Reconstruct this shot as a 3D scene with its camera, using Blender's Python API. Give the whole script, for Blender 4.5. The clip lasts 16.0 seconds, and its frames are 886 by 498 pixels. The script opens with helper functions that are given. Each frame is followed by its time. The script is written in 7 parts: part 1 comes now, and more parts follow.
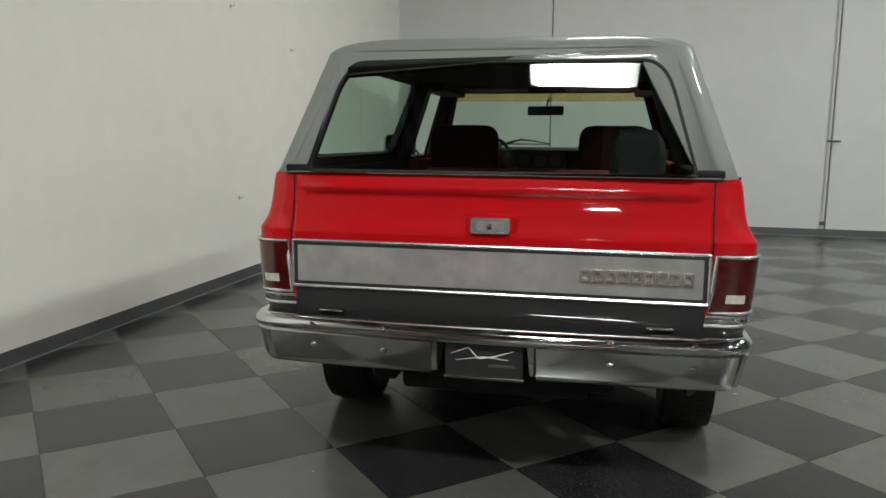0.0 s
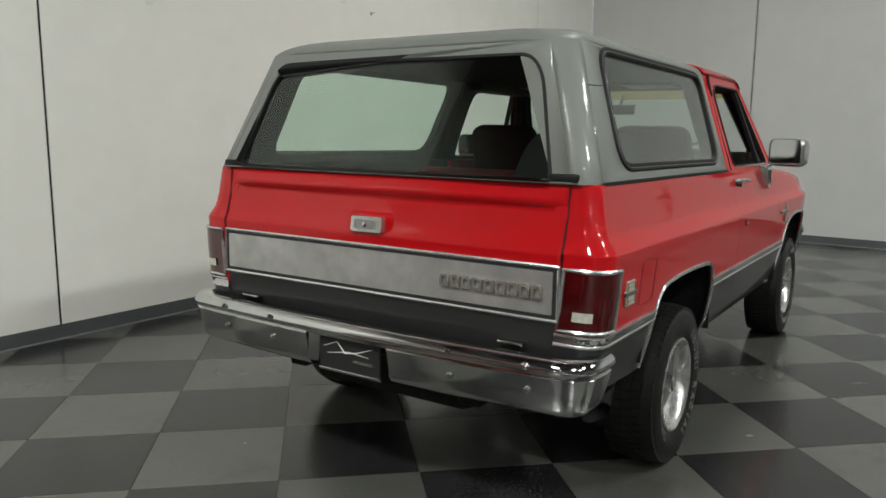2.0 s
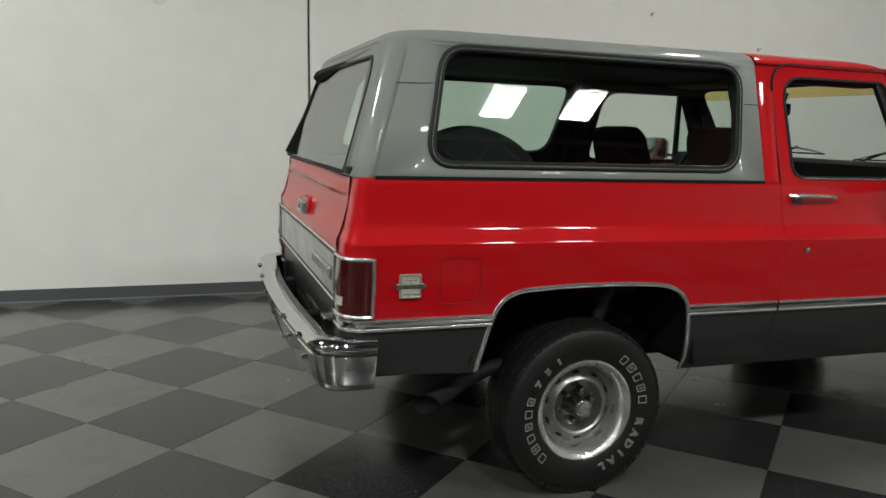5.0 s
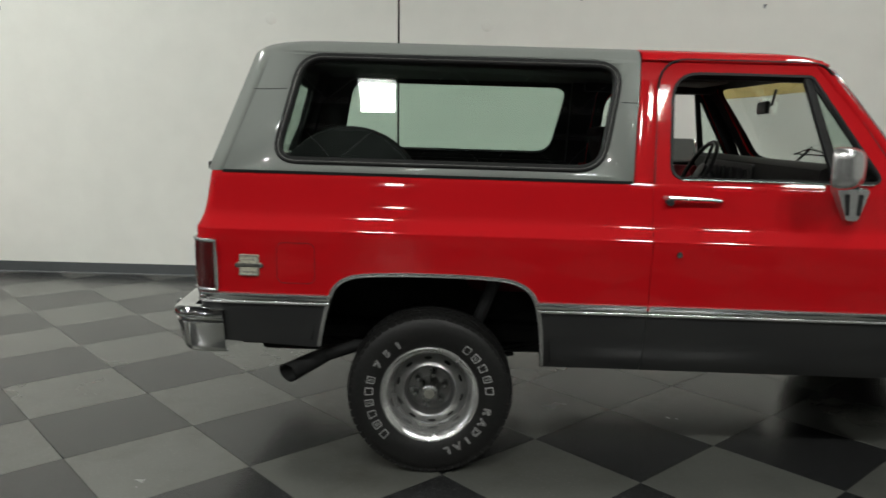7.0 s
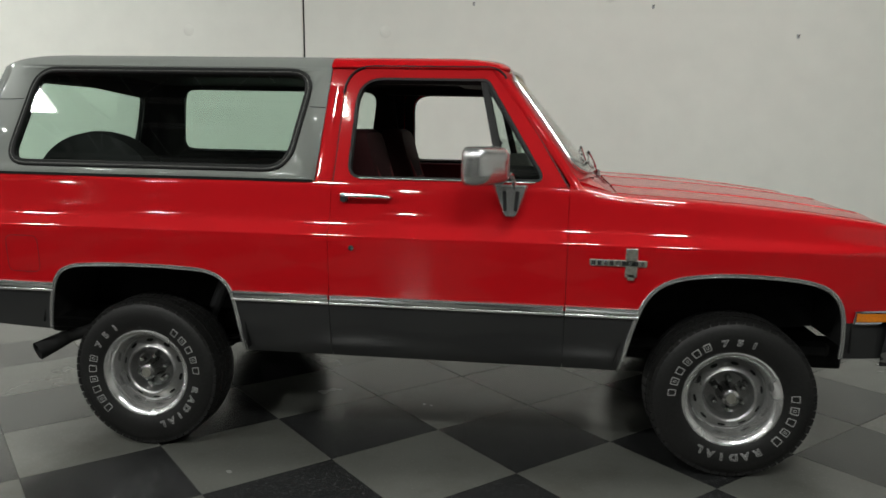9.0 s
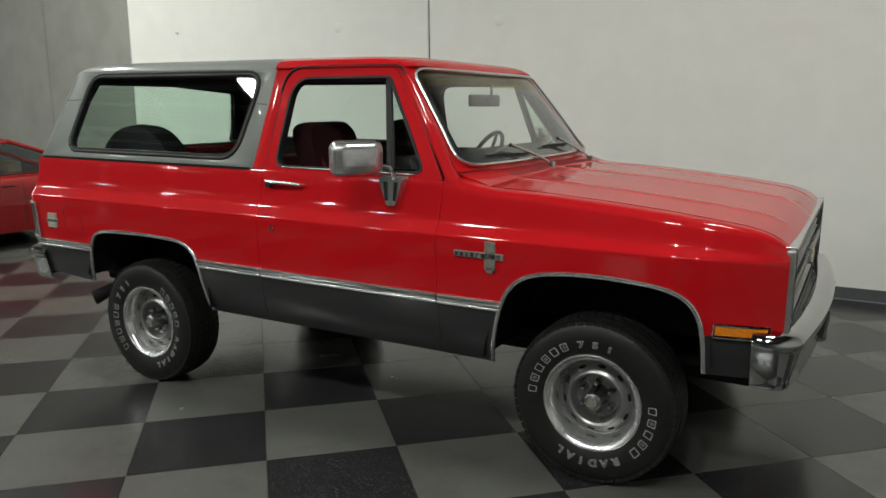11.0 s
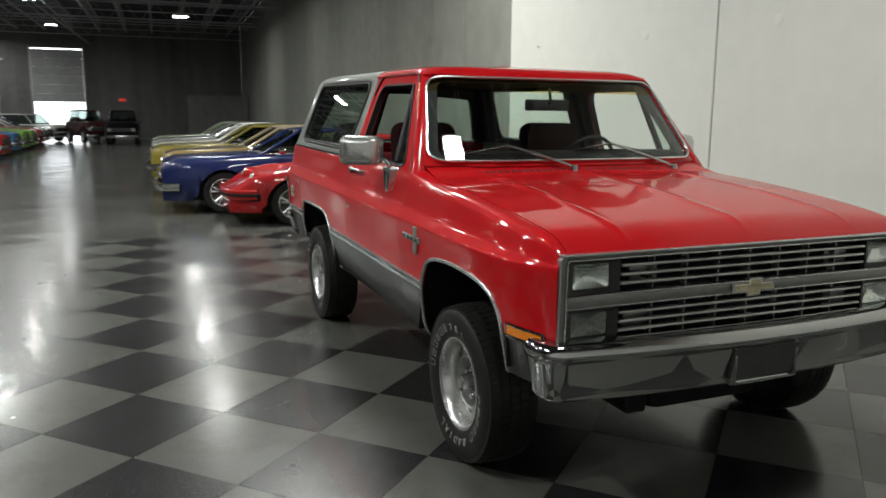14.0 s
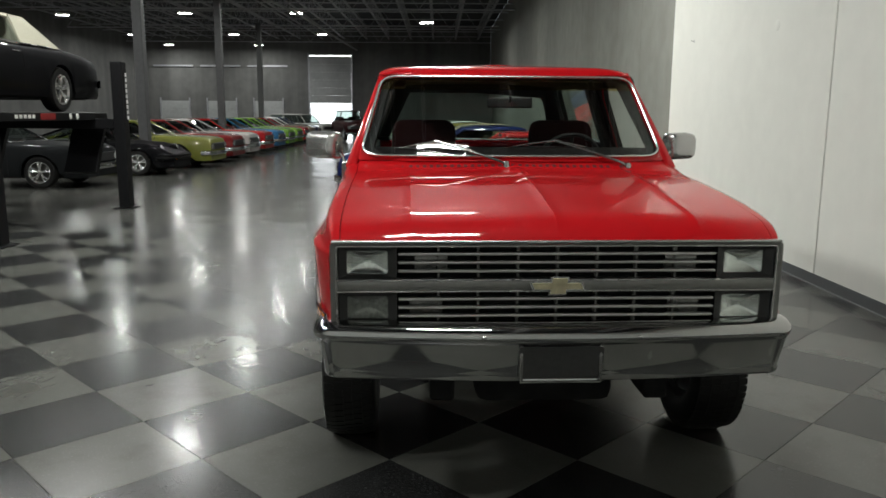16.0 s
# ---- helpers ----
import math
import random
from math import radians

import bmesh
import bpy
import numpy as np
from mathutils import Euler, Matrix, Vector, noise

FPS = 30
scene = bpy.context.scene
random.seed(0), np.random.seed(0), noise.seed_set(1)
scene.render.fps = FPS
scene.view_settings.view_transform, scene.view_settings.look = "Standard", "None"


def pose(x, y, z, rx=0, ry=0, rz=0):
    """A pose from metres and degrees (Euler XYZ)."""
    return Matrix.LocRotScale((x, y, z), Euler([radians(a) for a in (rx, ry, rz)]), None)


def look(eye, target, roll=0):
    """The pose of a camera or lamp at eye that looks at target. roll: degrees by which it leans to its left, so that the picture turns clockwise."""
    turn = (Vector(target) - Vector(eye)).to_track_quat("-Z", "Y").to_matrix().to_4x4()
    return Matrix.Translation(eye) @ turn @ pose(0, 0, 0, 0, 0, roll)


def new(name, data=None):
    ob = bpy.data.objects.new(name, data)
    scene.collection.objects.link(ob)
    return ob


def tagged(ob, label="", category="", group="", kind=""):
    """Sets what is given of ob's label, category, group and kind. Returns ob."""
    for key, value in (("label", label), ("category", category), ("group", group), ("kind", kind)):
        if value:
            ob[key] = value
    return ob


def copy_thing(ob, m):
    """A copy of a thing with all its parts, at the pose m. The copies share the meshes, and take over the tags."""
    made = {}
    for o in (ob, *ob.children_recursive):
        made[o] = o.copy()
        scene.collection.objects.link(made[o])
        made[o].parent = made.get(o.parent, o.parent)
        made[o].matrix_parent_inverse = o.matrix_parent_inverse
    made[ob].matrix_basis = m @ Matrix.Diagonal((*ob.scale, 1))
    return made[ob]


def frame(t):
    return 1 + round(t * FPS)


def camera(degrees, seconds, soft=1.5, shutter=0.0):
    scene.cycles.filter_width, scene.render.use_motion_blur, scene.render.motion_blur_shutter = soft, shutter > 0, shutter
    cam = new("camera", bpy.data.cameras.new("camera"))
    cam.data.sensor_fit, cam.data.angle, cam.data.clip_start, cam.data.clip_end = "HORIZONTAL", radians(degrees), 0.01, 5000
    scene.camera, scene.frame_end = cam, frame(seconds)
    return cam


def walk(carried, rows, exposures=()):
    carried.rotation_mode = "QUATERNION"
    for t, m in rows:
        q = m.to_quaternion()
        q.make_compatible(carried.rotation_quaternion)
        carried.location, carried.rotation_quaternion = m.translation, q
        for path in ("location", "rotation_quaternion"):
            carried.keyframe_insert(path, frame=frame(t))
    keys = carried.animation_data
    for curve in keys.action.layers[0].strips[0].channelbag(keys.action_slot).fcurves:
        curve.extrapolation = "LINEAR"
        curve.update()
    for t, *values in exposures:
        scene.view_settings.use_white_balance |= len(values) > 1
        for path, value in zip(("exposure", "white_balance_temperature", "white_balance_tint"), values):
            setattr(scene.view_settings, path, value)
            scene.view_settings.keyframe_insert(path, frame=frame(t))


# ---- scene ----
cam = camera(60.3, 16.0, shutter=0.35)

PATH = [
    (0, (-3.943, -0.449, 1.493), (-2.013, -0.031, 1.179), 0.3),
    (0.5, (-3.873, -0.827, 1.496), (-1.987, -0.245, 1.174), 0.2),
    (1, (-3.746, -1.183, 1.499), (-1.918, -0.437, 1.18), 0.3),
    (1.5, (-3.557, -1.558, 1.493), (-1.805, -0.648, 1.176), 0.3),
    (2, (-3.332, -1.905, 1.496), (-1.685, -0.816, 1.179), 0.5),
    (2.5, (-3.08, -2.247, 1.495), (-1.563, -0.983, 1.179), 0.5),
    (3, (-2.795, -2.586, 1.493), (-1.442, -1.147, 1.177), 0.3),
    (3.2, (-2.67, -2.707, 1.493), (-1.389, -1.205, 1.176), 0.1),
    (5.3, (-1.299, -3.698, 1.491), (-0.782, -1.792, 1.17), 1.1),
    (5.5, (-1.15, -3.767, 1.491), (-0.716, -1.841, 1.169), 1.0),
    (6, (-0.725, -3.926, 1.479), (-0.531, -1.96, 1.168), 1.0),
    (6.5, (-0.312, -4.025, 1.48), (-0.292, -2.049, 1.17), 0.9),
    (7, (0.111, -4.107, 1.502), (0.073, -2.133, 1.183), 0.8),
    (7.5, (0.532, -4.186, 1.487), (0.488, -2.209, 1.185), 0.9),
    (8, (0.967, -4.239, 1.494), (0.877, -2.265, 1.191), 0.7),
    (8.5, (1.415, -4.275, 1.498), (1.261, -2.304, 1.195), 0.3),
    (9, (1.835, -4.262, 1.519), (1.591, -2.302, 1.204), 0.2),
    (9.2, (2.041, -4.238, 1.54), (1.727, -2.29, 1.21), -0.1),
    (11.3, (3.834, -3.834, 1.581), (2.787, -2.169, 1.216), -0.2),
    (11.5, (3.974, -3.773, 1.581), (2.867, -2.147, 1.216), -0.0),
    (12, (4.368, -3.556, 1.566), (3.101, -2.049, 1.213), 0.1),
    (12.5, (4.76, -3.306, 1.558), (3.354, -1.928, 1.207), 0.1),
    (13, (5.138, -3.016, 1.538), (3.582, -1.804, 1.201), 0.3),
    (13.5, (5.454, -2.674, 1.542), (3.746, -1.689, 1.205), 0.4),
    (14, (5.708, -2.299, 1.548), (3.889, -1.543, 1.206), 0.4),
    (14.5, (5.925, -1.901, 1.551), (4.035, -1.343, 1.208), 0.2),
    (15, (6.092, -1.467, 1.547), (4.161, -1.075, 1.202), 0.2),
    (15.5, (6.231, -1.011, 1.538), (4.273, -0.786, 1.197), 0.2),
    (16, (6.323, -0.594, 1.545), (4.356, -0.5, 1.198), 0.3),
]
walk(cam, [(t, look(eye, target, roll)) for t, eye, target, roll in PATH], [(0, 0.24), (3, 0.20), (6, 0.07), (9, 0.15), (11.5, 0.16), (13, 0.25), (16, 0.25)])

# ---- world and lamps ----
world = bpy.data.worlds.new("world")
scene.world = world
world.use_nodes = True
world.node_tree.nodes["Background"].inputs[0].default_value = (0.55, 0.62, 0.7, 1)
world.node_tree.nodes["Background"].inputs[1].default_value = 0.6

ROOM_TURN = -2.38          # the hall's axes against the car's, degrees
ROOM = pose(0, 3.17, 0, 0, 0, ROOM_TURN)   # u along the white wall, v out of it, hall is at v < 0
U_FAR, U_BACK, V_SIDE, CEIL = 7.93, -47.0, -24.0, 7.3
# rows of lamps: (v, their places along the hall); the rows run slightly askew to the white wall
LAMP_ROWS = [(-3.5, (3.65, -5.3)), (-4.1, (-13.9, -20.8, -31.8)), (-9.0, (4.1, 2.9, -0.5, -4.7, -10.0, -16.2, -22.3, -28.5, -37.7)),
             (-14.0, (-4.8, -11.2, -19.6, -28.8, -38.0, -44.8)), (-19.8, (-0.6, -10.0, -20.2, -29.6, -38.4, -44.8))]
LAMP_SKEW = 0.028
LAMP_Z = 5.9
HALL_WATTS = 92.0          # lamps over the rest of the hall are older and dimmer
BAY_WATTS = {(-4.1, -13.9): 62.0, (-4.1, -20.8): 80.0, (-4.1, -31.8): 115.0, (-3.5, 3.65): 86.0, (-3.5, -5.3): 262.0, (-9.0, 4.1): 105.0, (-9.0, 2.9): 105.0, (-9.0, -0.5): 160.0, (-9.0, -4.7): 150.0,
             (-14.0, -4.8): 130.0, (-19.8, -0.6): 110.0}
LAMP_GLOW = 14.0


# ---- materials ----
def nodes_of(name):
    m = bpy.data.materials.new(name)
    m.use_nodes = True
    nt = m.node_tree
    return m, nt, nt.nodes["Principled BSDF"]


def node(nt, kind, **inputs):
    n = nt.nodes.new(kind)
    for key, value in inputs.items():
        n.inputs[key].default_value = value
    return n


def ramp(nt, fac, stops):
    r = nt.nodes.new("ShaderNodeValToRGB")
    while len(r.color_ramp.elements) < len(stops):
        r.color_ramp.elements.new(0.5)
    for e, (p, c) in zip(r.color_ramp.elements, stops):
        e.position, e.color = p, (*c, 1) if len(c) == 3 else c
    nt.links.new(fac, r.inputs[0])
    return r


def surface(name, colour, rough=0.5, metal=0.0, coat=0.0, grain=0.0, grain_scale=40.0, bump=0.0, bump_scale=200.0,
            stain=0.0, stain_scale=1.2, rough_vary=0.0, spec=0.5, coat_rough=0.03, streak=1.0):
    """A surface with two scales of colour variation, roughness variation and fine relief."""
    m, nt, b = nodes_of(name)
    co = nt.nodes.new("ShaderNodeTexCoord")
    b.inputs["Base Color"].default_value = (*colour, 1)
    b.inputs["Roughness"].default_value = rough
    b.inputs["Metallic"].default_value = metal
    b.inputs["Coat Weight"].default_value = coat
    b.inputs["Coat Roughness"].default_value = coat_rough
    b.inputs["Specular IOR Level"].default_value = spec
    last = None
    if grain or stain:
        dark = tuple(c * (1 - grain) for c in colour)
        light = tuple(min(1, c * (1 + grain)) for c in colour)
        n1 = node(nt, "ShaderNodeTexNoise", Scale=grain_scale, Detail=4.0)
        nt.links.new(co.outputs["Object"], n1.inputs["Vector"])
        last = ramp(nt, n1.outputs[0], [(0.3, dark), (0.7, light)]).outputs[0]
        if stain:
            n2 = node(nt, "ShaderNodeTexNoise", Scale=stain_scale, Detail=5.0, Roughness=0.6)
            mp = nt.nodes.new("ShaderNodeMapping")
            mp.inputs["Scale"].default_value = (1.0, 1.0, streak)
            nt.links.new(co.outputs["Object"], mp.inputs[0])
            nt.links.new(mp.outputs[0], n2.inputs["Vector"])
            r2 = ramp(nt, n2.outputs[0], [(0.35, (1 - stain,) * 3), (0.65, (1, 1, 1))])
            mx = nt.nodes.new("ShaderNodeMix")
            mx.data_type, mx.blend_type = "RGBA", "MULTIPLY"
            mx.inputs[0].default_value = 1.0
            nt.links.new(last, mx.inputs[6])
            nt.links.new(r2.outputs[0], mx.inputs[7])
            last = mx.outputs[2]
        nt.links.new(last, b.inputs["Base Color"])
    if rough_vary:
        n3 = node(nt, "ShaderNodeTexNoise", Scale=stain_scale * 3, Detail=4.0)
        nt.links.new(co.outputs["Object"], n3.inputs["Vector"])
        r3 = ramp(nt, n3.outputs[0], [(0.3, (max(0.02, rough - rough_vary),) * 3), (0.7, (rough + rough_vary,) * 3)])
        nt.links.new(r3.outputs[0], b.inputs["Roughness"])
    if bump:
        n4 = node(nt, "ShaderNodeTexNoise", Scale=bump_scale, Detail=3.0)
        nt.links.new(co.outputs["Object"], n4.inputs["Vector"])
        bp = node(nt, "ShaderNodeBump", Strength=bump, Distance=0.002)
        nt.links.new(n4.outputs[0], bp.inputs["Height"])
        nt.links.new(bp.outputs[0], b.inputs["Normal"])
    return m


def glass(name, tint, gloss=1.0):
    m, nt, b = nodes_of(name)
    nt.nodes.remove(b)
    out = nt.nodes["Material Output"]
    tr = node(nt, "ShaderNodeBsdfTransparent", Color=(*tint, 1))
    gl = node(nt, "ShaderNodeBsdfGlossy", Color=(gloss, gloss, gloss, 1), Roughness=0.01)
    lw = node(nt, "ShaderNodeLayerWeight", Blend=0.5)
    pw = nt.nodes.new("ShaderNodeMath")
    pw.operation = "POWER"
    pw.inputs[1].default_value = 4.0
    nt.links.new(lw.outputs["Facing"], pw.inputs[0])
    fr = nt.nodes.new("ShaderNodeMapRange")
    fr.inputs[3].default_value, fr.inputs[4].default_value = 0.032, 0.75
    nt.links.new(pw.outputs[0], fr.inputs[0])
    mx = nt.nodes.new("ShaderNodeMixShader")
    nt.links.new(fr.outputs[0], mx.inputs[0])
    nt.links.new(tr.outputs[0], mx.inputs[1])
    nt.links.new(gl.outputs[0], mx.inputs[2])
    nt.links.new(mx.outputs[0], out.inputs[0])
    return m


def glow(name, colour, strength):
    m, nt, b = nodes_of(name)
    b.inputs["Base Color"].default_value = (*colour, 1)
    b.inputs["Emission Color"].default_value = (*colour, 1)
    b.inputs["Emission Strength"].default_value = strength
    return m


RED = surface("red_car_paint", (0.47, 0.0045, 0.008), 0.5, 0.0, 0.8, grain=0.05, grain_scale=900, coat_rough=0.04, spec=0.05)
SHUT_RED = surface("dark_red_shut_line", (0.10, 0.003, 0.005), 0.6, grain=0.1)
GREY = surface("grey_metallic_paint", (0.20, 0.212, 0.197), 0.52, 0.06, 0.38, grain=0.12, grain_scale=1500, coat_rough=0.03, spec=0.12)
CHARCOAL = surface("charcoal_paint", (0.027, 0.0272, 0.0275), 0.45, 0.2, 0.5, grain=0.15, grain_scale=1500, coat_rough=0.04, spec=0.25)
CHROME = surface("chrome", (0.62, 0.63, 0.63), 0.07, 1.0, grain=0.04, grain_scale=8, rough_vary=0.03)
BUMPER_LOW = surface("hazed_bumper_chrome", (0.64, 0.645, 0.64), 0.13, 1.0, grain=0.06, grain_scale=10, stain=0.12, stain_scale=3.0, rough_vary=0.05)
DULL_CHROME = surface("dull_chrome", (0.42, 0.42, 0.41), 0.22, 1.0, grain=0.08, grain_scale=30, rough_vary=0.06)
BRUSHED = surface("brushed_aluminium", (0.60, 0.60, 0.58), 0.36, 0.6, grain=0.08, grain_scale=14, stain=0.32, stain_scale=2.6, rough_vary=0.08)
WHEEL_SILVER = surface("wheel_silver", (0.27, 0.27, 0.265), 0.30, 0.8, grain=0.1, grain_scale=60, rough_vary=0.06)
TYRE = surface("tyre_rubber", (0.010, 0.0098, 0.0095), 0.48, spec=0.3, grain=0.25, grain_scale=90, bump=0.4, bump_scale=300)
TYRE_WHITE = surface("raised_white_rubber", (0.27, 0.27, 0.265), 0.6, grain=0.35, grain_scale=160)
RUBBER = surface("black_rubber", (0.008, 0.008, 0.008), 0.55, spec=0.25, grain=0.2, grain_scale=80)
PLASTIC = surface("black_plastic", (0.02, 0.02, 0.021), 0.45, grain=0.15, grain_scale=120, bump=0.2)
UNDER = surface("underbody_black", (0.012, 0.012, 0.012), 0.75, spec=0.15, grain=0.35, grain_scale=14)
VINYL = surface("dark_vinyl", (0.009, 0.007, 0.007), 0.6, spec=0.25, grain=0.2, grain_scale=150, bump=0.3)
MAROON = surface("maroon_cloth", (0.16, 0.008, 0.012), 0.85, grain=0.25, grain_scale=300, bump=0.5, bump_scale=500)
LINING = surface("grey_hardtop_lining", (0.022, 0.022, 0.021), 0.8, spec=0.15, grain=0.2, grain_scale=90, bump=0.3)
VISOR = surface("grey_visor_vinyl", (0.11, 0.10, 0.095), 0.7, grain=0.1, grain_scale=90, bump=0.2)
BRIGHT = surface("bright_trim", (0.66, 0.66, 0.65), 0.26, 0.9, grain=0.04, grain_scale=20)
TRIM = surface("satin_bright_trim", (0.55, 0.55, 0.54), 0.25, 0.85, grain=0.06, grain_scale=20, rough_vary=0.05)
RIM_LIP = surface("polished_rim", (0.62, 0.62, 0.61), 0.25, 0.85, grain=0.05, grain_scale=20, rough_vary=0.05)
CREAM_METAL = surface("cream_badge_metal", (0.52, 0.50, 0.40), 0.4, 0.3, grain=0.25, grain_scale=90)
BADGE = surface("badge_metal", (0.34, 0.335, 0.29), 0.34, 0.65, grain=0.18, grain_scale=70)
SEAT_DARK = surface("dark_seat_cloth", (0.030, 0.008, 0.009), 0.85, grain=0.25, grain_scale=250, spec=0.15, bump=0.4, bump_scale=400)
GLASS = glass("tinted_glass", (0.885, 0.950, 0.915))
GLASS_CLEAR = glass("windscreen_glass", (0.925, 0.96, 0.94))
GLASS_BAND = glass("amber_sun_band", (0.87, 0.79, 0.52))
SATIN_GREY = surface("satin_grey_metal", (0.30, 0.30, 0.29), 0.36, 0.3, grain=0.1, grain_scale=40)
EMBLEM_SILVER = surface("emblem_chrome", (0.50, 0.49, 0.45), 0.24, 0.75, grain=0.2, grain_scale=60)
EMBLEM_GREY = surface("dark_emblem_metal", (0.13, 0.13, 0.12), 0.34, 0.5, grain=0.3, grain_scale=60)
# darker copy of CHROME: the front bumper's dark floor reflections put into colour
FRONT_CHROME = surface("darkened_front_chrome", (0.46, 0.465, 0.46), 0.06, 1.0, grain=0.06, grain_scale=8, rough_vary=0.04)
AMBER = surface("amber_lens", (0.75, 0.22, 0.01), 0.15, coat=0.6, grain=0.15, grain_scale=150)
RED_LENS = surface("red_lens", (0.055, 0.002, 0.003), 0.15, coat=0.8, grain=0.3, grain_scale=12)
CLEAR_LENS = surface("pale_lens", (0.5, 0.5, 0.42), 0.12, coat=0.8, grain=0.2, grain_scale=60)
LAMP_LENS = surface("headlamp_glass", (0.50, 0.51, 0.49), 0.14, 0.5, 1.0, grain=0.15, grain_scale=40)
REFLECTOR = surface("silvered_reflector", (0.88, 0.89, 0.87), 0.16, 1.0, grain=0.15, grain_scale=60, rough_vary=0.05)
# dark copy of REFLECTOR, also used for the parking lamps
DIM_REFLECTOR = surface("darkened_reflector", (0.25, 0.25, 0.24), 0.30, 0.8, grain=0.25, grain_scale=60, rough_vary=0.05)
GOLD = surface("gold_emblem", (0.60, 0.55, 0.36), 0.35, 0.3, grain=0.1)
STEEL_PIPE = surface("exhaust_steel", (0.009, 0.009, 0.009), 0.62, 0.0, spec=0.2, grain=0.3, grain_scale=25)
WHITE_WALL = surface("white_wall_paint", (0.83, 0.83, 0.772), 0.62, grain=0.015, grain_scale=4, bump=0.12, bump_scale=60, stain=0.05, stain_scale=0.5)
GREY_WALL = surface("pale_grey_wall_paint", (0.57, 0.575, 0.56), 0.6, grain=0.015, grain_scale=4, bump=0.12, bump_scale=60, stain=0.05, stain_scale=0.5)
CONCRETE = surface("bare_concrete_wall", (0.262, 0.264, 0.236), 0.8, grain=0.10, grain_scale=2.5, bump=0.35, bump_scale=30, stain=0.20, stain_scale=0.45, streak=0.05)
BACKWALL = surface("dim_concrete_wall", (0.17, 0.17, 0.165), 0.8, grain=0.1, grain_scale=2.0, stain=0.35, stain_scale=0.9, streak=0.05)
BASEBOARD = surface("grey_vinyl_baseboard", (0.085, 0.092, 0.095), 0.45, grain=0.06, grain_scale=20)
SLAB = surface("polished_concrete", (0.10, 0.10, 0.092), 0.18, spec=0.4, grain=0.12, grain_scale=6, stain=0.3, stain_scale=0.45, rough_vary=0.05)
CAULK = surface("pale_edge_strip", (0.20, 0.205, 0.21), 0.45, grain=0.08, grain_scale=20)
DECK = surface("dark_roof_deck", (0.065, 0.067, 0.075), 0.8, grain=0.3, grain_scale=2)
JOIST = surface("grey_steel_joist", (0.44, 0.44, 0.47), 0.5, 0.4, grain=0.2, grain_scale=8)
COLUMN = surface("painted_steel_column", (0.075, 0.075, 0.078), 0.5, grain=0.1, grain_scale=10)
DOOR_PANEL = surface("ribbed_door_panel", (0.42, 0.43, 0.43), 0.5, grain=0.06, grain_scale=5, stain=0.2, stain_scale=0.8)
LAMP_GLASS = glow("lamp_diffuser", (0.98, 0.985, 0.95), LAMP_GLOW)
DAYLIGHT = glow("daylight_outside", (0.93, 0.97, 1.0), 2.6)
PAPER = surface("white_lettering", (0.7, 0.7, 0.68), 0.5, grain=0.05)
LIFT_BLACK = surface("lift_black_paint", (0.008, 0.008, 0.009), 0.5, spec=0.15, grain=0.2, grain_scale=30)


def tile_material(name, colour, fleck, rough):
    """Vinyl floor tile: fine chips, worn clouds, each tile a little off its neighbour."""
    m, nt, b = nodes_of(name)
    co = nt.nodes.new("ShaderNodeTexCoord")
    geo = nt.nodes.new("ShaderNodeNewGeometry")
    info = nt.nodes.new("ShaderNodeObjectInfo")
    chips = node(nt, "ShaderNodeTexNoise", Scale=85.0, Detail=2.0, Roughness=0.6)
    nt.links.new(geo.outputs["Position"], chips.inputs["Vector"])
    r1 = ramp(nt, chips.outputs[0], [(0.45, colour), (0.60, colour), (0.68, fleck)])
    clouds = node(nt, "ShaderNodeTexNoise", Scale=2.1, Detail=7.0, Roughness=0.68)
    nt.links.new(geo.outputs["Position"], clouds.inputs["Vector"])
    r2 = ramp(nt, clouds.outputs[0], [(0.30, (0.80, 0.785, 0.75)), (0.5, (0.98, 0.98, 0.97)), (0.7, (1.06, 1.06, 1.05))])
    rnd = ramp(nt, info.outputs["Random"], [(0.0, (0.93,) * 3), (1.0, (1.05,) * 3)])
    last = r1.outputs[0]
    for other in (r2, rnd):
        mx = nt.nodes.new("ShaderNodeMix")
        mx.data_type, mx.blend_type = "RGBA", "MULTIPLY"
        mx.inputs[0].default_value = 1.0
        nt.links.new(last, mx.inputs[6])
        nt.links.new(other.outputs[0], mx.inputs[7])
        last = mx.outputs[2]
    nt.links.new(last, b.inputs["Base Color"])
    b.inputs["Specular IOR Level"].default_value = 0.42
    b.inputs["Coat Weight"].default_value = 0.15
    b.inputs["Coat IOR"].default_value = 1.45
    b.inputs["Coat Roughness"].default_value = 0.112
    scuff = node(nt, "ShaderNodeTexNoise", Scale=2.2, Detail=4.0, Roughness=0.6)
    nt.links.new(geo.outputs["Position"], scuff.inputs["Vector"])
    r3 = ramp(nt, scuff.outputs[0], [(0.3, (rough - 0.02,) * 3), (0.75, (rough + 0.03,) * 3)])
    nt.links.new(r3.outputs[0], b.inputs["Roughness"])
    wave = node(nt, "ShaderNodeTexNoise", Scale=3.0, Detail=1.0)
    nt.links.new(geo.outputs["Position"], wave.inputs["Vector"])
    bp = node(nt, "ShaderNodeBump", Strength=0.02, Distance=0.003)
    nt.links.new(wave.outputs[0], bp.inputs["Height"])
    nt.links.new(bp.outputs[0], b.inputs["Normal"])
    return m


TILE_LIGHT = tile_material("light_grey_tile", (0.094, 0.096, 0.087), (0.116, 0.118, 0.108), 0.25)
TILE_DARK = tile_material("dark_grey_tile", (0.018, 0.0185, 0.019), (0.066, 0.066, 0.066), 0.25)


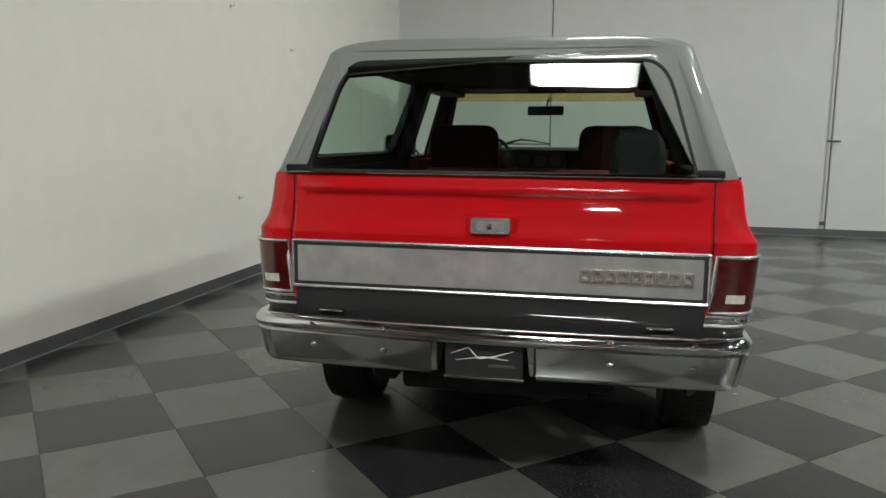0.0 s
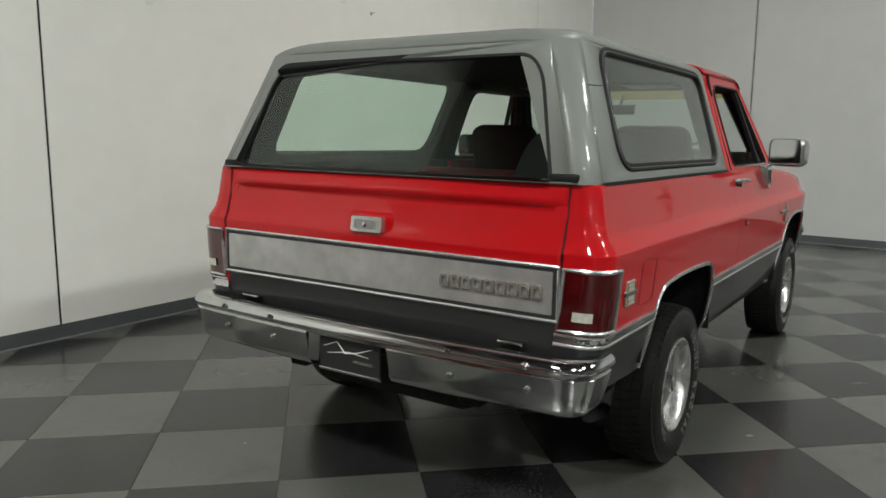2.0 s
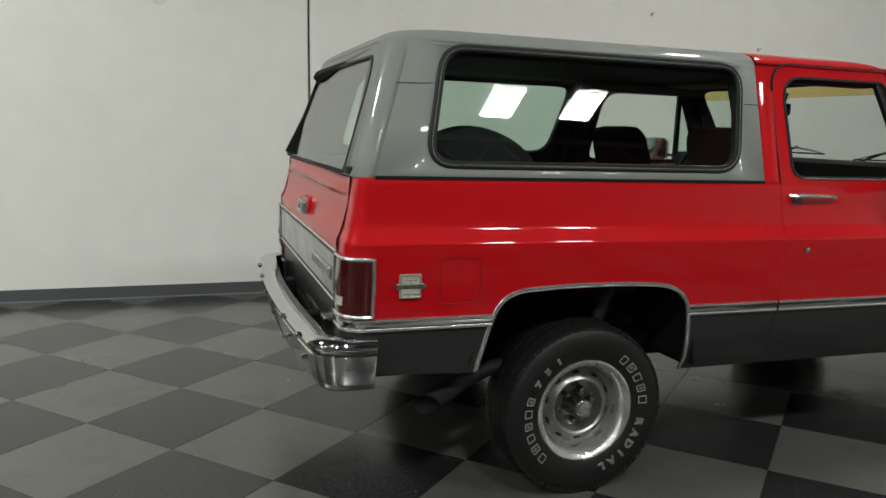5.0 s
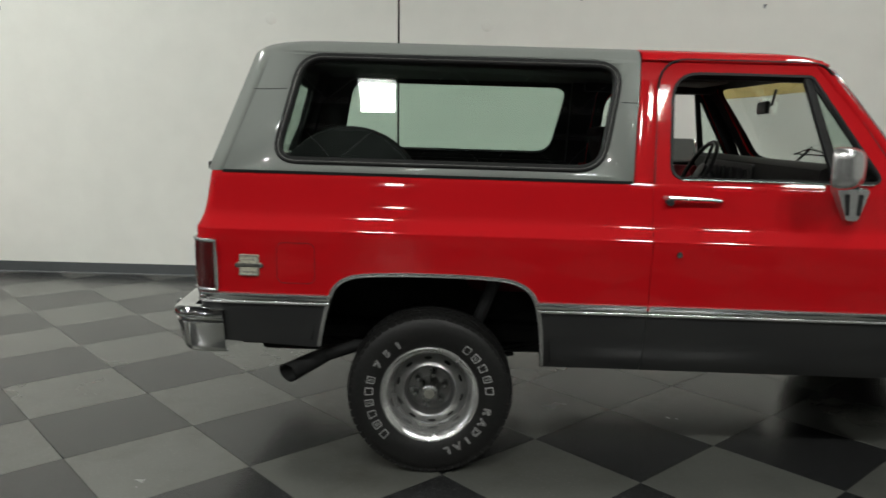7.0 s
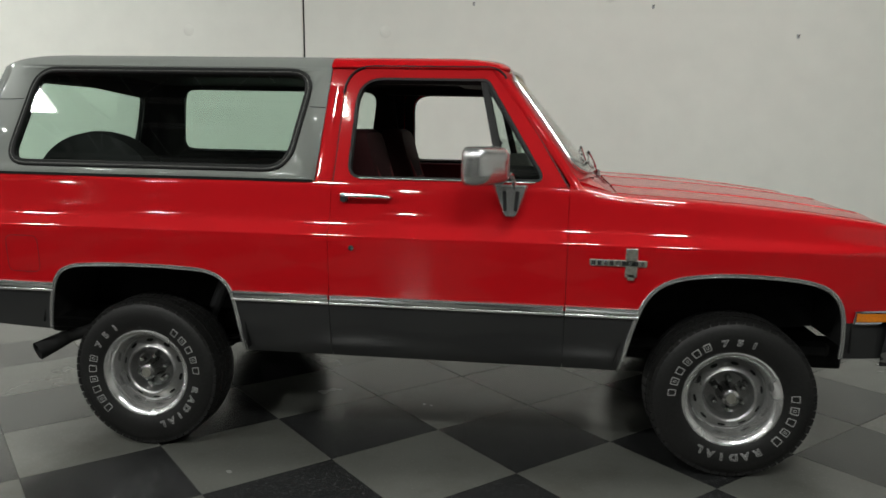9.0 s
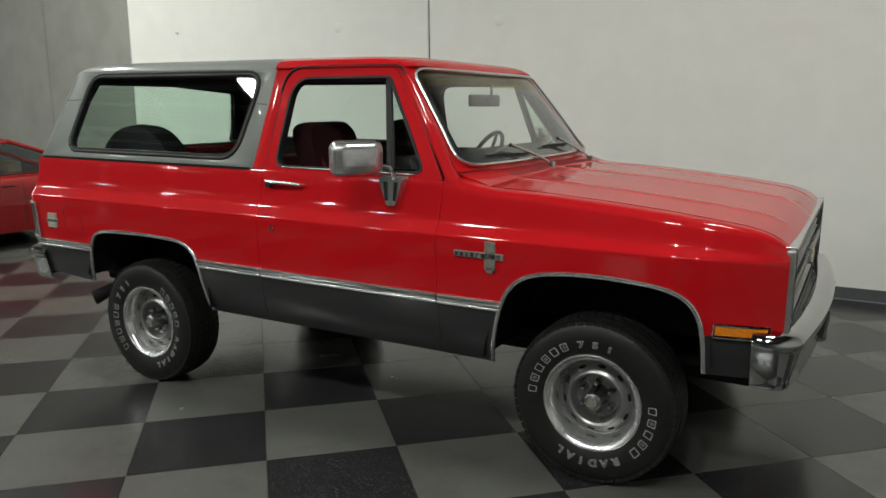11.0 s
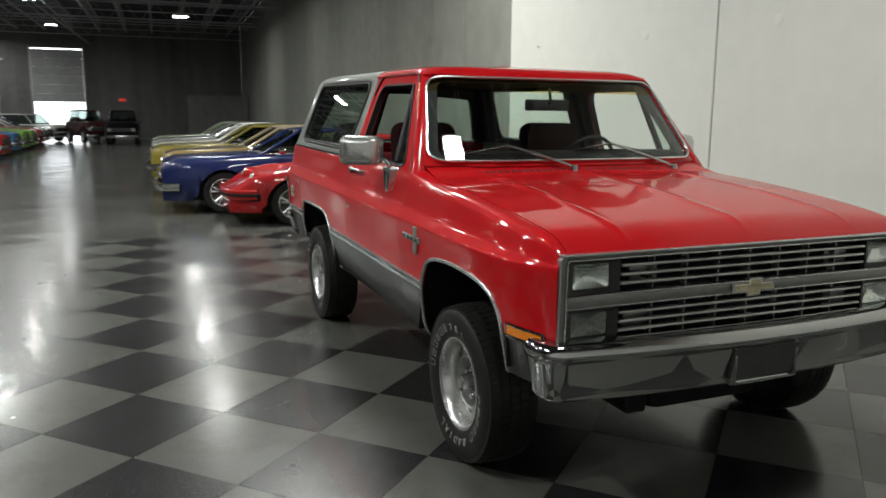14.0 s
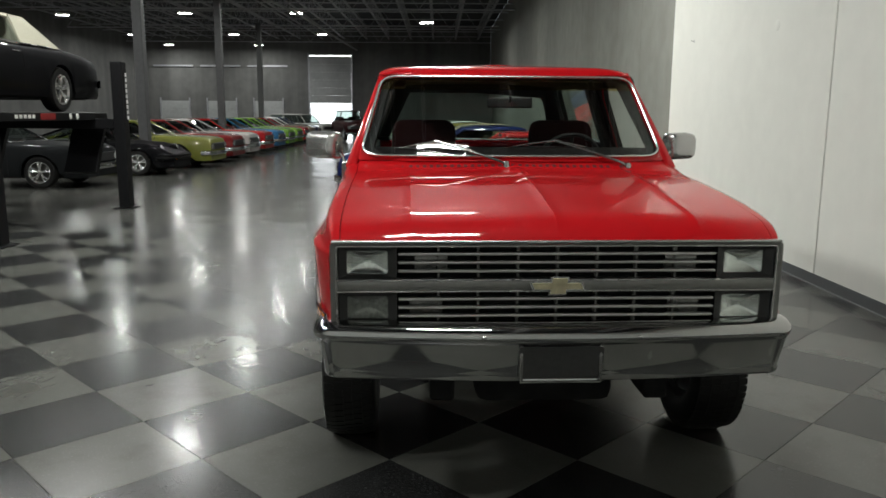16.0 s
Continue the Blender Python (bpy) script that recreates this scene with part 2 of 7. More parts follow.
# ---- mesh helpers ----
def link(name, bm, mat, parent=None, label="", smooth=35.0):
    """Links a bmesh as one mesh object; edges over that angle stay sharp."""
    bmesh.ops.remove_doubles(bm, verts=bm.verts, dist=1e-5)
    bmesh.ops.recalc_face_normals(bm, faces=bm.faces)
    lim = radians(smooth)
    for f in bm.faces:
        f.smooth = True
    for e in bm.edges:
        if len(e.link_faces) != 2 or e.calc_face_angle(0) > lim:
            e.smooth = False
    me = bpy.data.meshes.new(name)
    bm.to_mesh(me)
    bm.free()
    for m in mat if isinstance(mat, (list, tuple)) else [mat]:
        me.materials.append(m)
    ob = new(name, me)
    if parent is not None:
        ob.parent = parent
    if label:
        ob["label"] = label
    return ob


def part(name, bm, material, parent, label="", smooth=35.0):
    return link(name, bm, material, parent, label, smooth)


def thing(name, label, category, group="", kind="", m=None):
    ob = new(name)
    ob.empty_display_size = 0.1
    if m is not None:
        ob.matrix_world = m
    return tagged(ob, label, category, group, kind)


def thicken(ob, t, offset=-1.0):
    s = ob.modifiers.new("thickness", "SOLIDIFY")
    s.thickness, s.offset = t, offset
    return ob


def even_normals(ob):
    """Flat faces shade flat, their rounded edges smooth."""
    ob.modifiers.new("shading", "WEIGHTED_NORMAL").keep_sharp = True
    return ob


def box(bm, lo, hi, bevel=0.0, seg=1, m=None):
    """A box between two corners, its edges rounded by bevel."""
    ret = bmesh.ops.create_cube(bm, size=1.0)
    vs = ret["verts"]
    c = [(a + b) / 2 for a, b in zip(lo, hi)]
    s = [abs(b - a) for a, b in zip(lo, hi)]
    for v in vs:
        v.co = Vector((v.co.x * s[0] + c[0], v.co.y * s[1] + c[1], v.co.z * s[2] + c[2]))
    if bevel:
        es = list({e for v in vs for e in v.link_edges})
        r = bmesh.ops.bevel(bm, geom=es, offset=bevel, segments=seg, affect="EDGES", profile=0.5)
        vs = list({v for f in r["faces"] for v in f.verts} | {v for v in vs if v.is_valid})
    if m is not None:
        bmesh.ops.transform(bm, matrix=m, verts=[v for v in vs if v.is_valid])
    return bm


def grid(bm, rows, close=False):
    """Quads over rows of points of equal count."""
    vr = [[bm.verts.new(p) for p in r] for r in rows]
    n = len(vr[0])
    for a, b in zip(vr, vr[1:]):
        for i in range(n if close else n - 1):
            j = (i + 1) % n
            q = [a[i], a[j], b[j], b[i]]
            co = []
            for v in q:
                if all((v.co - w.co).length > 1e-6 for w in co):
                    co.append(v)
            if len(co) > 2:
                try:
                    bm.faces.new(co)
                except ValueError:
                    pass
    return vr


def lathe(bm, profile, n=40, axis="Y", m=None, arc=2 * math.pi):
    """Turns (radius, along) pairs round an axis."""
    rows = []
    full = abs(arc - 2 * math.pi) < 1e-6
    for r, a in profile:
        row = []
        for i in range(n if full else n + 1):
            t = arc * i / n
            p = (r * math.cos(t), a, r * math.sin(t)) if axis == "Y" else (r * math.cos(t), r * math.sin(t), a) if axis == "Z" else (a, r * math.cos(t), r * math.sin(t))
            row.append(Vector(p) if m is None else m @ Vector(p))
        rows.append(row)
    return grid(bm, rows, close=full)


def tube(bm, pts, radius, n=8, cap=True):
    """A round bar along points."""
    pts = [Vector(p) for p in pts]
    rows = []
    ref = Vector((0.03, 0.02, 1)).normalized()
    for i, p in enumerate(pts):
        d = (pts[min(i + 1, len(pts) - 1)] - pts[max(i - 1, 0)]).normalized()
        a = d.cross(ref)
        if a.length < 0.1:
            a = d.cross(Vector((0, 1, 0.05)))
        a.normalize()
        b = d.cross(a).normalized()
        r = radius[i] if isinstance(radius, (list, tuple)) else radius
        rows.append([p + r * (math.cos(2 * math.pi * k / n) * a + math.sin(2 * math.pi * k / n) * b) for k in range(n)])
    vr = grid(bm, rows, close=True)
    if cap:
        bm.faces.new(vr[0])
        bm.faces.new(vr[-1])
    return bm


def sweep(bm, pts, section, up=(0, -1, 0), close=False):
    """A section of (outward, sideways) pairs along points; up is the outward direction."""
    pts = [Vector(p) for p in pts]
    up = Vector(up).normalized()
    n = len(pts)
    rows = []
    for i, p in enumerate(pts):
        a, b = (pts[(i - 1) % n], pts[(i + 1) % n]) if close else (pts[max(i - 1, 0)], pts[min(i + 1, n - 1)])
        d = (b - a).normalized()
        s = d.cross(up).normalized()
        rows.append([p + up * o + s * w for o, w in section])
    if close:
        rows.append(rows[0])
    grid(bm, rows, close=True)
    return bm


def rounded(pts, radii, seg=5):
    """A closed polygon of 2D points with rounded corners."""
    out = []
    n = len(pts)
    for i in range(n):
        p = Vector(pts[i])
        a, b = Vector(pts[i - 1]), Vector(pts[(i + 1) % n])
        r = radii[i] if isinstance(radii, (list, tuple)) else radii
        da, db = (a - p).normalized(), (b - p).normalized()
        ang = da.angle(db)
        if r <= 0 or ang > 3.1:
            out += [p.copy()] * (seg + 1)
            continue
        d = min(r / math.tan(ang / 2), (a - p).length * 0.49, (b - p).length * 0.49)
        s, e = p + da * d, p + db * d
        for k in range(seg + 1):
            t = k / seg
            out.append((1 - t) ** 2 * s + 2 * t * (1 - t) * p + t * t * e)
    return out


def ring(bm, outer, inner, place):
    """Quads between two closed 2D outlines of equal count, laid into space by place(u, v)."""
    grid(bm, [[place(*p) for p in outer], [place(*p) for p in inner]], close=True)
    return bm


def sheet(bm, outline, place):
    """A filled outline."""
    vs = []
    for p in outline:
        q = Vector(place(*p))
        if not vs or (q - vs[-1].co).length > 1e-5:
            vs.append(bm.verts.new(q))
    bm.faces.new(vs)
    return bm


def slab(bm, outline, place0, place1):
    """A filled outline with depth, between two placings."""
    sheet(bm, outline, place0)
    sheet(bm, outline, place1)
    ring_pts = [p for i, p in enumerate(outline) if (Vector(p) - Vector(outline[i - 1])).length > 1e-5]
    grid(bm, [[place0(*p) for p in ring_pts], [place1(*p) for p in ring_pts]], close=True)
    return bm


def lerp_table(table, x):
    for (x0, y0), (x1, y1) in zip(table, table[1:]):
        if x <= x1:
            return y0 + (y1 - y0) * max(0.0, (x - x0) / (x1 - x0))
    return table[-1][1]


# ---- the hall ----
def hall_box(name, lo, hi, mat, label="", category="", kind="structure", bevel=0.0):
    ob = link(name, box(bmesh.new(), lo, hi, bevel), mat)
    ob.matrix_world = ROOM
    return tagged(ob, label, category, "", kind)


WHITE_END = -5.27
# white painted wall in tilt-up panels with open joints between them
edges = [WHITE_END, -0.47, 6.23, U_FAR]
for i, (a, b) in enumerate(zip(edges, edges[1:])):
    hall_box("wall_white_%d" % (i + 1), (a + (0.009 if i else 0), 0, 0), (b - 0.009, 0.2, CEIL), WHITE_WALL, "smooth white-painted concrete wall panel", "wall", bevel=0.006)
for i, u in enumerate(edges[1:3]):
    hall_box("joint_strip_%d" % (i + 1), (u - 0.02, 0.015, 0), (u + 0.02, 0.15, CEIL), RUBBER, "dark sealant joint between wall panels", "joint")
GREY_EDGES = [WHITE_END, -7.2, -9.0, -12.9, -18.9, -25.0, -31.0, -37.0, U_BACK]
for i, (b, a) in enumerate(zip(GREY_EDGES, GREY_EDGES[1:])):
    hall_box("wall_concrete_%d" % (i + 1), (a + 0.008, 0.004, 0), (b - 0.008, 0.2, CEIL), CONCRETE, "stained bare concrete wall panel", "wall", bevel=0.006)
hall_box("wall_concrete_backing", (U_BACK, 0.04, 0), (WHITE_END, 0.19, CEIL), RUBBER, "dark joint filling behind concrete panels", "wall")
far_edges = [0.0, -2.39, -6.3, -12.4, -18.4, V_SIDE]
for i, (b, a) in enumerate(zip(far_edges, far_edges[1:])):
    hall_box("wall_far_%d" % (i + 1), (U_FAR, a + 0.008, 0), (U_FAR + 0.2, b - 0.008 if i else b, CEIL), GREY_WALL, "pale grey painted wall panel", "wall", bevel=0.006)
hall_box("wall_far_backing", (U_FAR + 0.03, V_SIDE, 0), (U_FAR + 0.18, 0, CEIL), RUBBER, "dark joint filling behind wall panels", "wall")
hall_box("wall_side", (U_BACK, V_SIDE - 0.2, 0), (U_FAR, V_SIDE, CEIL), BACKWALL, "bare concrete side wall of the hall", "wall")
hall_box("baseboard_white", (WHITE_END, -0.006, 0), (U_FAR, 0.0, 0.105), BASEBOARD, "grey vinyl cove baseboard along the wall", "baseboard", bevel=0.002)
hall_box("baseboard_far", (U_FAR - 0.006, V_SIDE, 0), (U_FAR, -0.006, 0.105), BASEBOARD, "grey vinyl cove baseboard along the wall", "baseboard", bevel=0.002)
hall_box("ceiling", (U_BACK, V_SIDE, CEIL), (U_FAR, 0, CEIL + 0.2), DECK, "dark metal roof deck", "ceiling")
hall_box("floor_slab", (U_BACK - 20, V_SIDE, -0.2), (U_FAR, 0, -0.004), SLAB, "polished grey concrete floor", "floor")


# ---- the truck ----
RAKE = 0.89
truck = thing("off_road_truck", "red two-door off-road truck with grey hardtop on chequered floor", "car", m=pose(0, 0, 0, 0, RAKE, 0))

SIDE = [(0.482, 0.905), (0.55, 0.945), (0.66, 0.968), (0.738, 0.980), (0.762, 0.983), (0.786, 0.985), (0.84, 0.990), (0.90, 0.995), (1.00, 1.003),
        (1.040, 1.006), (1.055, 1.0065), (1.060, 1.0050), (1.066, 1.0015), (1.085, 0.9895), (1.105, 0.9770), (1.118, 0.9705), (1.135, 0.9650), (1.17, 0.9570), (1.23, 0.9475), (1.262, 0.9425), (1.282, 0.9375), (1.292, 0.932)]
BELT = 1.292
TOP = [(1.93, 1.292), (2.05, 1.272), (2.15, 1.256), (2.3, 1.245), (2.5, 1.233), (2.75, 1.212), (3.0, 1.187), (3.15, 1.171), (3.27, 1.153), (3.31, 1.143), (3.34, 1.131), (3.362, 1.119), (3.38, 1.108), (3.387, 1.101)]
NOSE = [(0.48, 0.86), (0.76, 0.893), (1.04, 0.900), (1.10, 0.895), (1.292, 0.884)]
REAR_LEAN = [(0.5, 0.02), (0.74, 0.0), (1.06, 0.0), (1.10, 0.018), (1.18, 0.034), (1.292, 0.05)]


def half_width(x, z):
    w = lerp_table(SIDE, z)
    if x > 2.85:
        t = (x - 2.85) / 0.535
        w += (min(w, lerp_table(NOSE, z)) - w) * t ** 2.4
    return w


def side_z(x, z):
    """Levels over the crease sink towards the nose."""
    if z <= 1.066:
        return z
    return 1.066 + (z - 1.066) * (lerp_table(TOP, x) - 1.066) / (BELT - 1.066)


def skin(col, z, sg, off=0.0):
    """A place on the body's side or rounded tail corner; col is (x, step inwards, turn)."""
    x, dy, th = col
    y = half_width(x, z) - dy + off * math.cos(th)
    px = x - math.sin(th) * off + math.sin(th) * lerp_table(REAR_LEAN, z)
    return Vector((px, sg * y, side_z(x, z)))


CORNER = [(-0.925 - 0.08 * math.sin(t), 0.08 * (1 - math.cos(t)), t) for t in [radians(a) for a in (0, 15, 30, 45, 60, 75, 90)]]
TAIL_COLS = CORNER + [(-1.005, 0.12, radians(90)), (-1.005, 0.162, radians(90))]
REAR_ARCH = [(-0.487, 0.552), (-0.470, 0.64), (-0.452, 0.72), (-0.432, 0.785), (-0.405, 0.830), (-0.365, 0.858), (-0.30, 0.875), (-0.15, 0.884), (0.0, 0.886), (0.15, 0.884),
             (0.29, 0.876), (0.355, 0.860), (0.40, 0.832), (0.432, 0.785), (0.452, 0.70), (0.465, 0.60), (0.476, 0.482)]
FRONT_ARCH = [(2.200, 0.482), (2.222, 0.60), (2.250, 0.72), (2.278, 0.80), (2.315, 0.858), (2.365, 0.900), (2.44, 0.928), (2.55, 0.944), (2.68, 0.950), (2.82, 0.946),
              (2.94, 0.934), (3.02, 0.908), (3.070, 0.865), (3.100, 0.80), (3.114, 0.70), (3.118, 0.60)]


def smooth_line(pts, n=4):
    """A rounder line through the same points."""
    out = []
    for i in range(len(pts) - 1):
        p = [Vector(pts[max(0, min(len(pts) - 1, i + k))]) for k in (-1, 0, 1, 2)]
        for k in range(n):
            s = k / n
            out.append(tuple(0.5 * (2 * p[1] + (p[2] - p[0]) * s + (2 * p[0] - 5 * p[1] + 4 * p[2] - p[3]) * s * s + (3 * p[1] - p[0] - 3 * p[2] + p[3]) * s ** 3)))
    return sorted(out + [tuple(pts[-1])])


REAR_ARCH = smooth_line(REAR_ARCH)
FRONT_ARCH = smooth_line(FRONT_ARCH)


def side_panel(xs, low, sg, extra=None, tail=False):
    """Body side between given columns, cut at the bottom by low(x)."""
    bm = bmesh.new()
    cols = [(x, 0.0, 0.0) for x in xs]
    if tail:
        cols = list(reversed(TAIL_COLS)) + cols
    rows = []
    for z, _ in SIDE:
        row = []
        for c in cols:
            zz = max(z, low(c[0]))
            row.append(skin(c, min(zz, BELT), sg))
        rows.append(row)
    if extra:
        for k in range(len(extra[0])):
            rows.append([Vector(extra[i][k]) for i in range(len(cols))])
    grid(bm, rows)
    for f in bm.faces:
        f.material_index = 1 if f.calc_center_median().z < 0.762 else 0
    return bm


def spaced(a, b, n):
    return [a + (b - a) * i / n for i in range(n + 1)]


def merge(*lists):
    return sorted({round(v, 4) for li in lists for v in li})


def rear_low(x):
    if x < REAR_ARCH[0][0]:
        return 0.545 + 0.024 * (REAR_ARCH[0][0] - x) / 0.44
    return lerp_table(REAR_ARCH, x) if x < REAR_ARCH[-1][0] else 0.482


def front_low(x):
    if x < FRONT_ARCH[0][0]:
        return 0.482
    return lerp_table(FRONT_ARCH, x) if x <= FRONT_ARCH[-1][0] else 0.60


HOOD = [(1.95, 1.318), (2.05, 1.299), (2.12, 1.283), (2.18, 1.273), (2.45, 1.261), (2.7, 1.2435), (2.95, 1.221), (3.15, 1.196), (3.22, 1.187), (3.27, 1.177), (3.31, 1.164), (3.34, 1.149), (3.362, 1.134), (3.380, 1.119), (3.392, 1.104)]


def hood_z(x, y):
    a = abs(y)
    z = lerp_table(HOOD, x)
    amp = min(1.0, max(0.0, (3.385 - x) / 0.13))
    if a < 0.577:
        z += amp * (0.003 * abs(a / 0.577 - 0.5) * 2 + 0.007 + 0.009 * (1 - (a / 0.577) ** 2))
    else:
        z += amp * 0.010 - (a - 0.577) * 0.045 * (0.35 + 0.65 * amp)
    z += amp * 0.0045 * max(0.0, 1 - min(a, abs(a - 0.577)) / 0.032)
    return z


def gap_y(x):
    """The shut line between bonnet and fender."""
    return 0.866 - 0.010 * max(0.0, (x - 2.85) / 0.535) ** 2


REAR_XS = merge(spaced(-0.925, 0.895, 26), [p[0] for p in REAR_ARCH], [p[0] - 0.004 for p in REAR_ARCH[:1]])
DOOR_XS = spaced(0.8972, 1.9488, 12)
FRONT_XS = merge(spaced(1.951, 3.385, 26), [p[0] for p in FRONT_ARCH], [3.30, 3.33, 3.35, 3.365, 3.375, 3.382, 3.387])
MOULD = [(0.0, -0.010), (0.008, -0.009), (0.011, -0.006), (0.005, -0.003), (0.005, 0.003), (0.011, 0.006), (0.008, 0.009), (0.0, 0.010)]


def trim_patch(cols, z0, z1, sg, off=0.010):
    bm = bmesh.new()
    zs = [(z0, 0.0), (z0 + 0.003, off), (z0 + 0.007, off * 1.06), (z0 + 0.011, off), (z0 + 0.014, off * 0.78), (z1 - 0.015, off * 0.78), (z1 - 0.012, off), (z1 - 0.007, off * 1.08), (z1 - 0.003, off), (z1, 0.0)]
    grid(bm, [[skin(c, z, sg, o) for c in cols] for z, o in zs])
    for f in bm.faces:
        zc = f.calc_center_median().z
        f.material_index = 1 if z0 + 0.013 < zc < z1 - 0.013 else 0
    return bm


body = part("body", bmesh.new(), UNDER, truck, "black underbody and floor pan")
bm = bmesh.new()
box(bm, (-0.90, -0.62, 0.50), (3.20, 0.62, 0.58), 0.02)
box(bm, (0.50, -0.90, 0.49), (2.15, 0.90, 0.58), 0.02)
for y in (-0.45, 0.45):
    box(bm, (-0.95, y - 0.05, 0.42), (3.30, y + 0.05, 0.56), 0.01)
bm.to_mesh(body.data)
bm.free()

for sg, hand in ((-1, "passenger"), (1, "driver")):
    quarter = part("rear_quarter_panel", side_panel(REAR_XS, rear_low, sg, tail=True), [RED, CHARCOAL], truck, "red rear quarter panel over a charcoal lower band")
    # fender with its rolled top up to the bonnet's gap
    extra = []
    for x in FRONT_XS:
        w, t = half_width(x, BELT), lerp_table(TOP, x)
        e, g = hood_z(x, gap_y(x)) - 0.002, gap_y(x)
        pts = []
        for k in range(1, 6):
            a = radians(18 * k)
            pts.append((x, sg * (w - (w - g) * (1 - math.cos(a))), t + (e - t) * math.sin(a)))
        extra.append(pts)
    fender = part("front_fender", side_panel(FRONT_XS, front_low, sg, extra), [RED, CHARCOAL], truck, "red front fender over a charcoal lower band")
    door = part("door", side_panel(DOOR_XS, lambda x: 0.482, sg), [RED, CHARCOAL], truck, "red door over a charcoal lower band, window wound down")
    for ob in (quarter, fender, door):
        thicken(ob, 0.012)
        even_normals(ob)

    # bright trim along the colour break
    for cols in ([(x, 0, 0) for x in spaced(-0.44, -0.925, 6)] + TAIL_COLS[1:], [(x, 0, 0) for x in spaced(0.442, 0.893, 5)]):
        part("trim_strip", trim_patch(cols, 0.737, 0.787, sg), [BRIGHT, CHROME], quarter, "bright moulding strip")
    part("trim_strip", trim_patch([(x, 0, 0) for x in spaced(0.901, 1.944, 10)], 0.737, 0.787, sg), [BRIGHT, CHROME], door, "bright moulding strip")
    part("trim_strip", trim_patch([(x, 0, 0) for x in spaced(1.952, 2.262, 4)], 0.737, 0.787, sg), [BRIGHT, CHROME], fender, "bright moulding strip")
    for arch, owner in ((REAR_ARCH, quarter), (FRONT_ARCH, fender)):
        bm = bmesh.new()
        sweep(bm, [(x, sg * (half_width(x, z) - 0.002), z) for x, z in arch], MOULD, up=(0, sg, 0))
        part("arch_moulding", bm, BRIGHT, owner, "bright wheel arch moulding")

    # inner wheel housings
    for arch, cx, owner in ((REAR_ARCH, 0.0, quarter), (FRONT_ARCH, 2.66, fender)):
        bm = bmesh.new()
        big = [(cx + (x - cx) * 1.06, z + 0.03) for x, z in arch]
        grid(bm, [[(x, sg * y, z) for x, z in big] for y in (0.965, 0.80, 0.50)])
        sheet(bm, big, lambda x, z: (x, sg * 0.50, z))
        part("wheel_housing", bm, UNDER, owner, "black inner wheel housing")

    # tail lamp with bright rim
    lamp_cols = CORNER + [(-1.005, 0.10, radians(90)), (-1.005, 0.150, radians(90))]
    lamp_cols = [(-0.908, 0, 0)] + lamp_cols
    bm = bmesh.new()
    grid(bm, [[skin(c, z, sg, o) for c in lamp_cols] for z, o in ((0.798, 0.0), (0.802, 0.012), (0.91, 0.014), (1.0, 0.012), (1.004, 0.0))])
    tail = part("tail_lamp", bm, RED_LENS, quarter, "dark red wraparound tail lamp")
    bm = bmesh.new()
    loop = [skin(c, 0.796, sg, 0.010) for c in lamp_cols] + [skin(lamp_cols[-1], z, sg, 0.010) for z in (0.87, 0.95)] + \
           [skin(c, 1.008, sg, 0.010) for c in reversed(lamp_cols)] + [skin(lamp_cols[0], z, sg, 0.010) for z in (0.95, 0.87)]
    tube(bm, loop + loop[:1], 0.008, 6, cap=False)
    part("rim", bm, BRIGHT, tail, "bright chrome rim")
    bm = bmesh.new()
    grid(bm, [[skin(c, z, sg, 0.018) for c in CORNER[4:] + [(-1.005, 0.10, radians(90))]] for z in (0.835, 0.868)])
    part("reversing_lens", bm, CLEAR_LENS, tail, "pale reversing lens")

    # door upper frame with vent window
    def lean(x, z, s=sg, o=0.0):
        return (x, s * (0.932 - 0.175 * (z - BELT) / 0.5 + o), z)
    outer = rounded([(0.903, BELT), (0.928, 1.806), (1.628, 1.806), (1.946, BELT)], [0, 0.13, 0.10, 0], 6)
    inner = rounded([(0.970, 1.314), (0.988, 1.752), (1.574, 1.752), (1.846, 1.318)], [0.06, 0.12, 0.035, 0.03], 6)
    upper = part("window_frame", ring(bmesh.new(), outer, inner, lambda x, z: lean(x, z)), RED, door, "red door window frame")
    thicken(upper, 0.035)
    bm = bmesh.new()
    sweep(bm, [lean(x, z, sg, 0.001) for x, z in inner], [(-0.03, -0.006), (0.004, -0.006), (0.004, 0.006), (-0.03, 0.006)], up=(0, sg, 0.4), close=True)
    part("window_seal", bm, RUBBER, door, "black window seal")
    bm = bmesh.new()
    tube(bm, [lean(x, z, sg, 0.0) for x, z in outer], 0.0026, 5)
    part("door_gap", bm, SHUT_RED, door, "dark shut line round the door frame")
    # black bar for the drip gutter together with the shadow line under it
    bm = bmesh.new()
    tube(bm, [lean(x, z + 0.004, sg, 0.006) for x, z in outer if z > 1.62], 0.0055, 6)
    part("gutter_and_shade", bm, RUBBER, truck, "drip gutter with its shadow as one dark line over the door")
    bm = bmesh.new()
    ring(bm, [(1.45 + (x - 1.45) * 0.985, z) for x, z in outer], inner, lambda x, z: lean(x, z, sg, -0.038))
    it_ = part("inner_frame", bm, VINYL, door, "dark inner face of the window frame")
    thicken(it_, 0.006)
    bm = bmesh.new()
    sweep(bm, [lean(1.552, 1.755, sg, -0.014), lean(1.656, 1.312, sg, -0.014)], [(-0.012, -0.013), (0.010, -0.013), (0.012, -0.008), (0.012, 0.008), (0.010, 0.013), (-0.012, 0.013)], up=(0, sg, 0.35))
    part("vent_post", bm, RUBBER, door, "black vent window post")
    bm = bmesh.new()
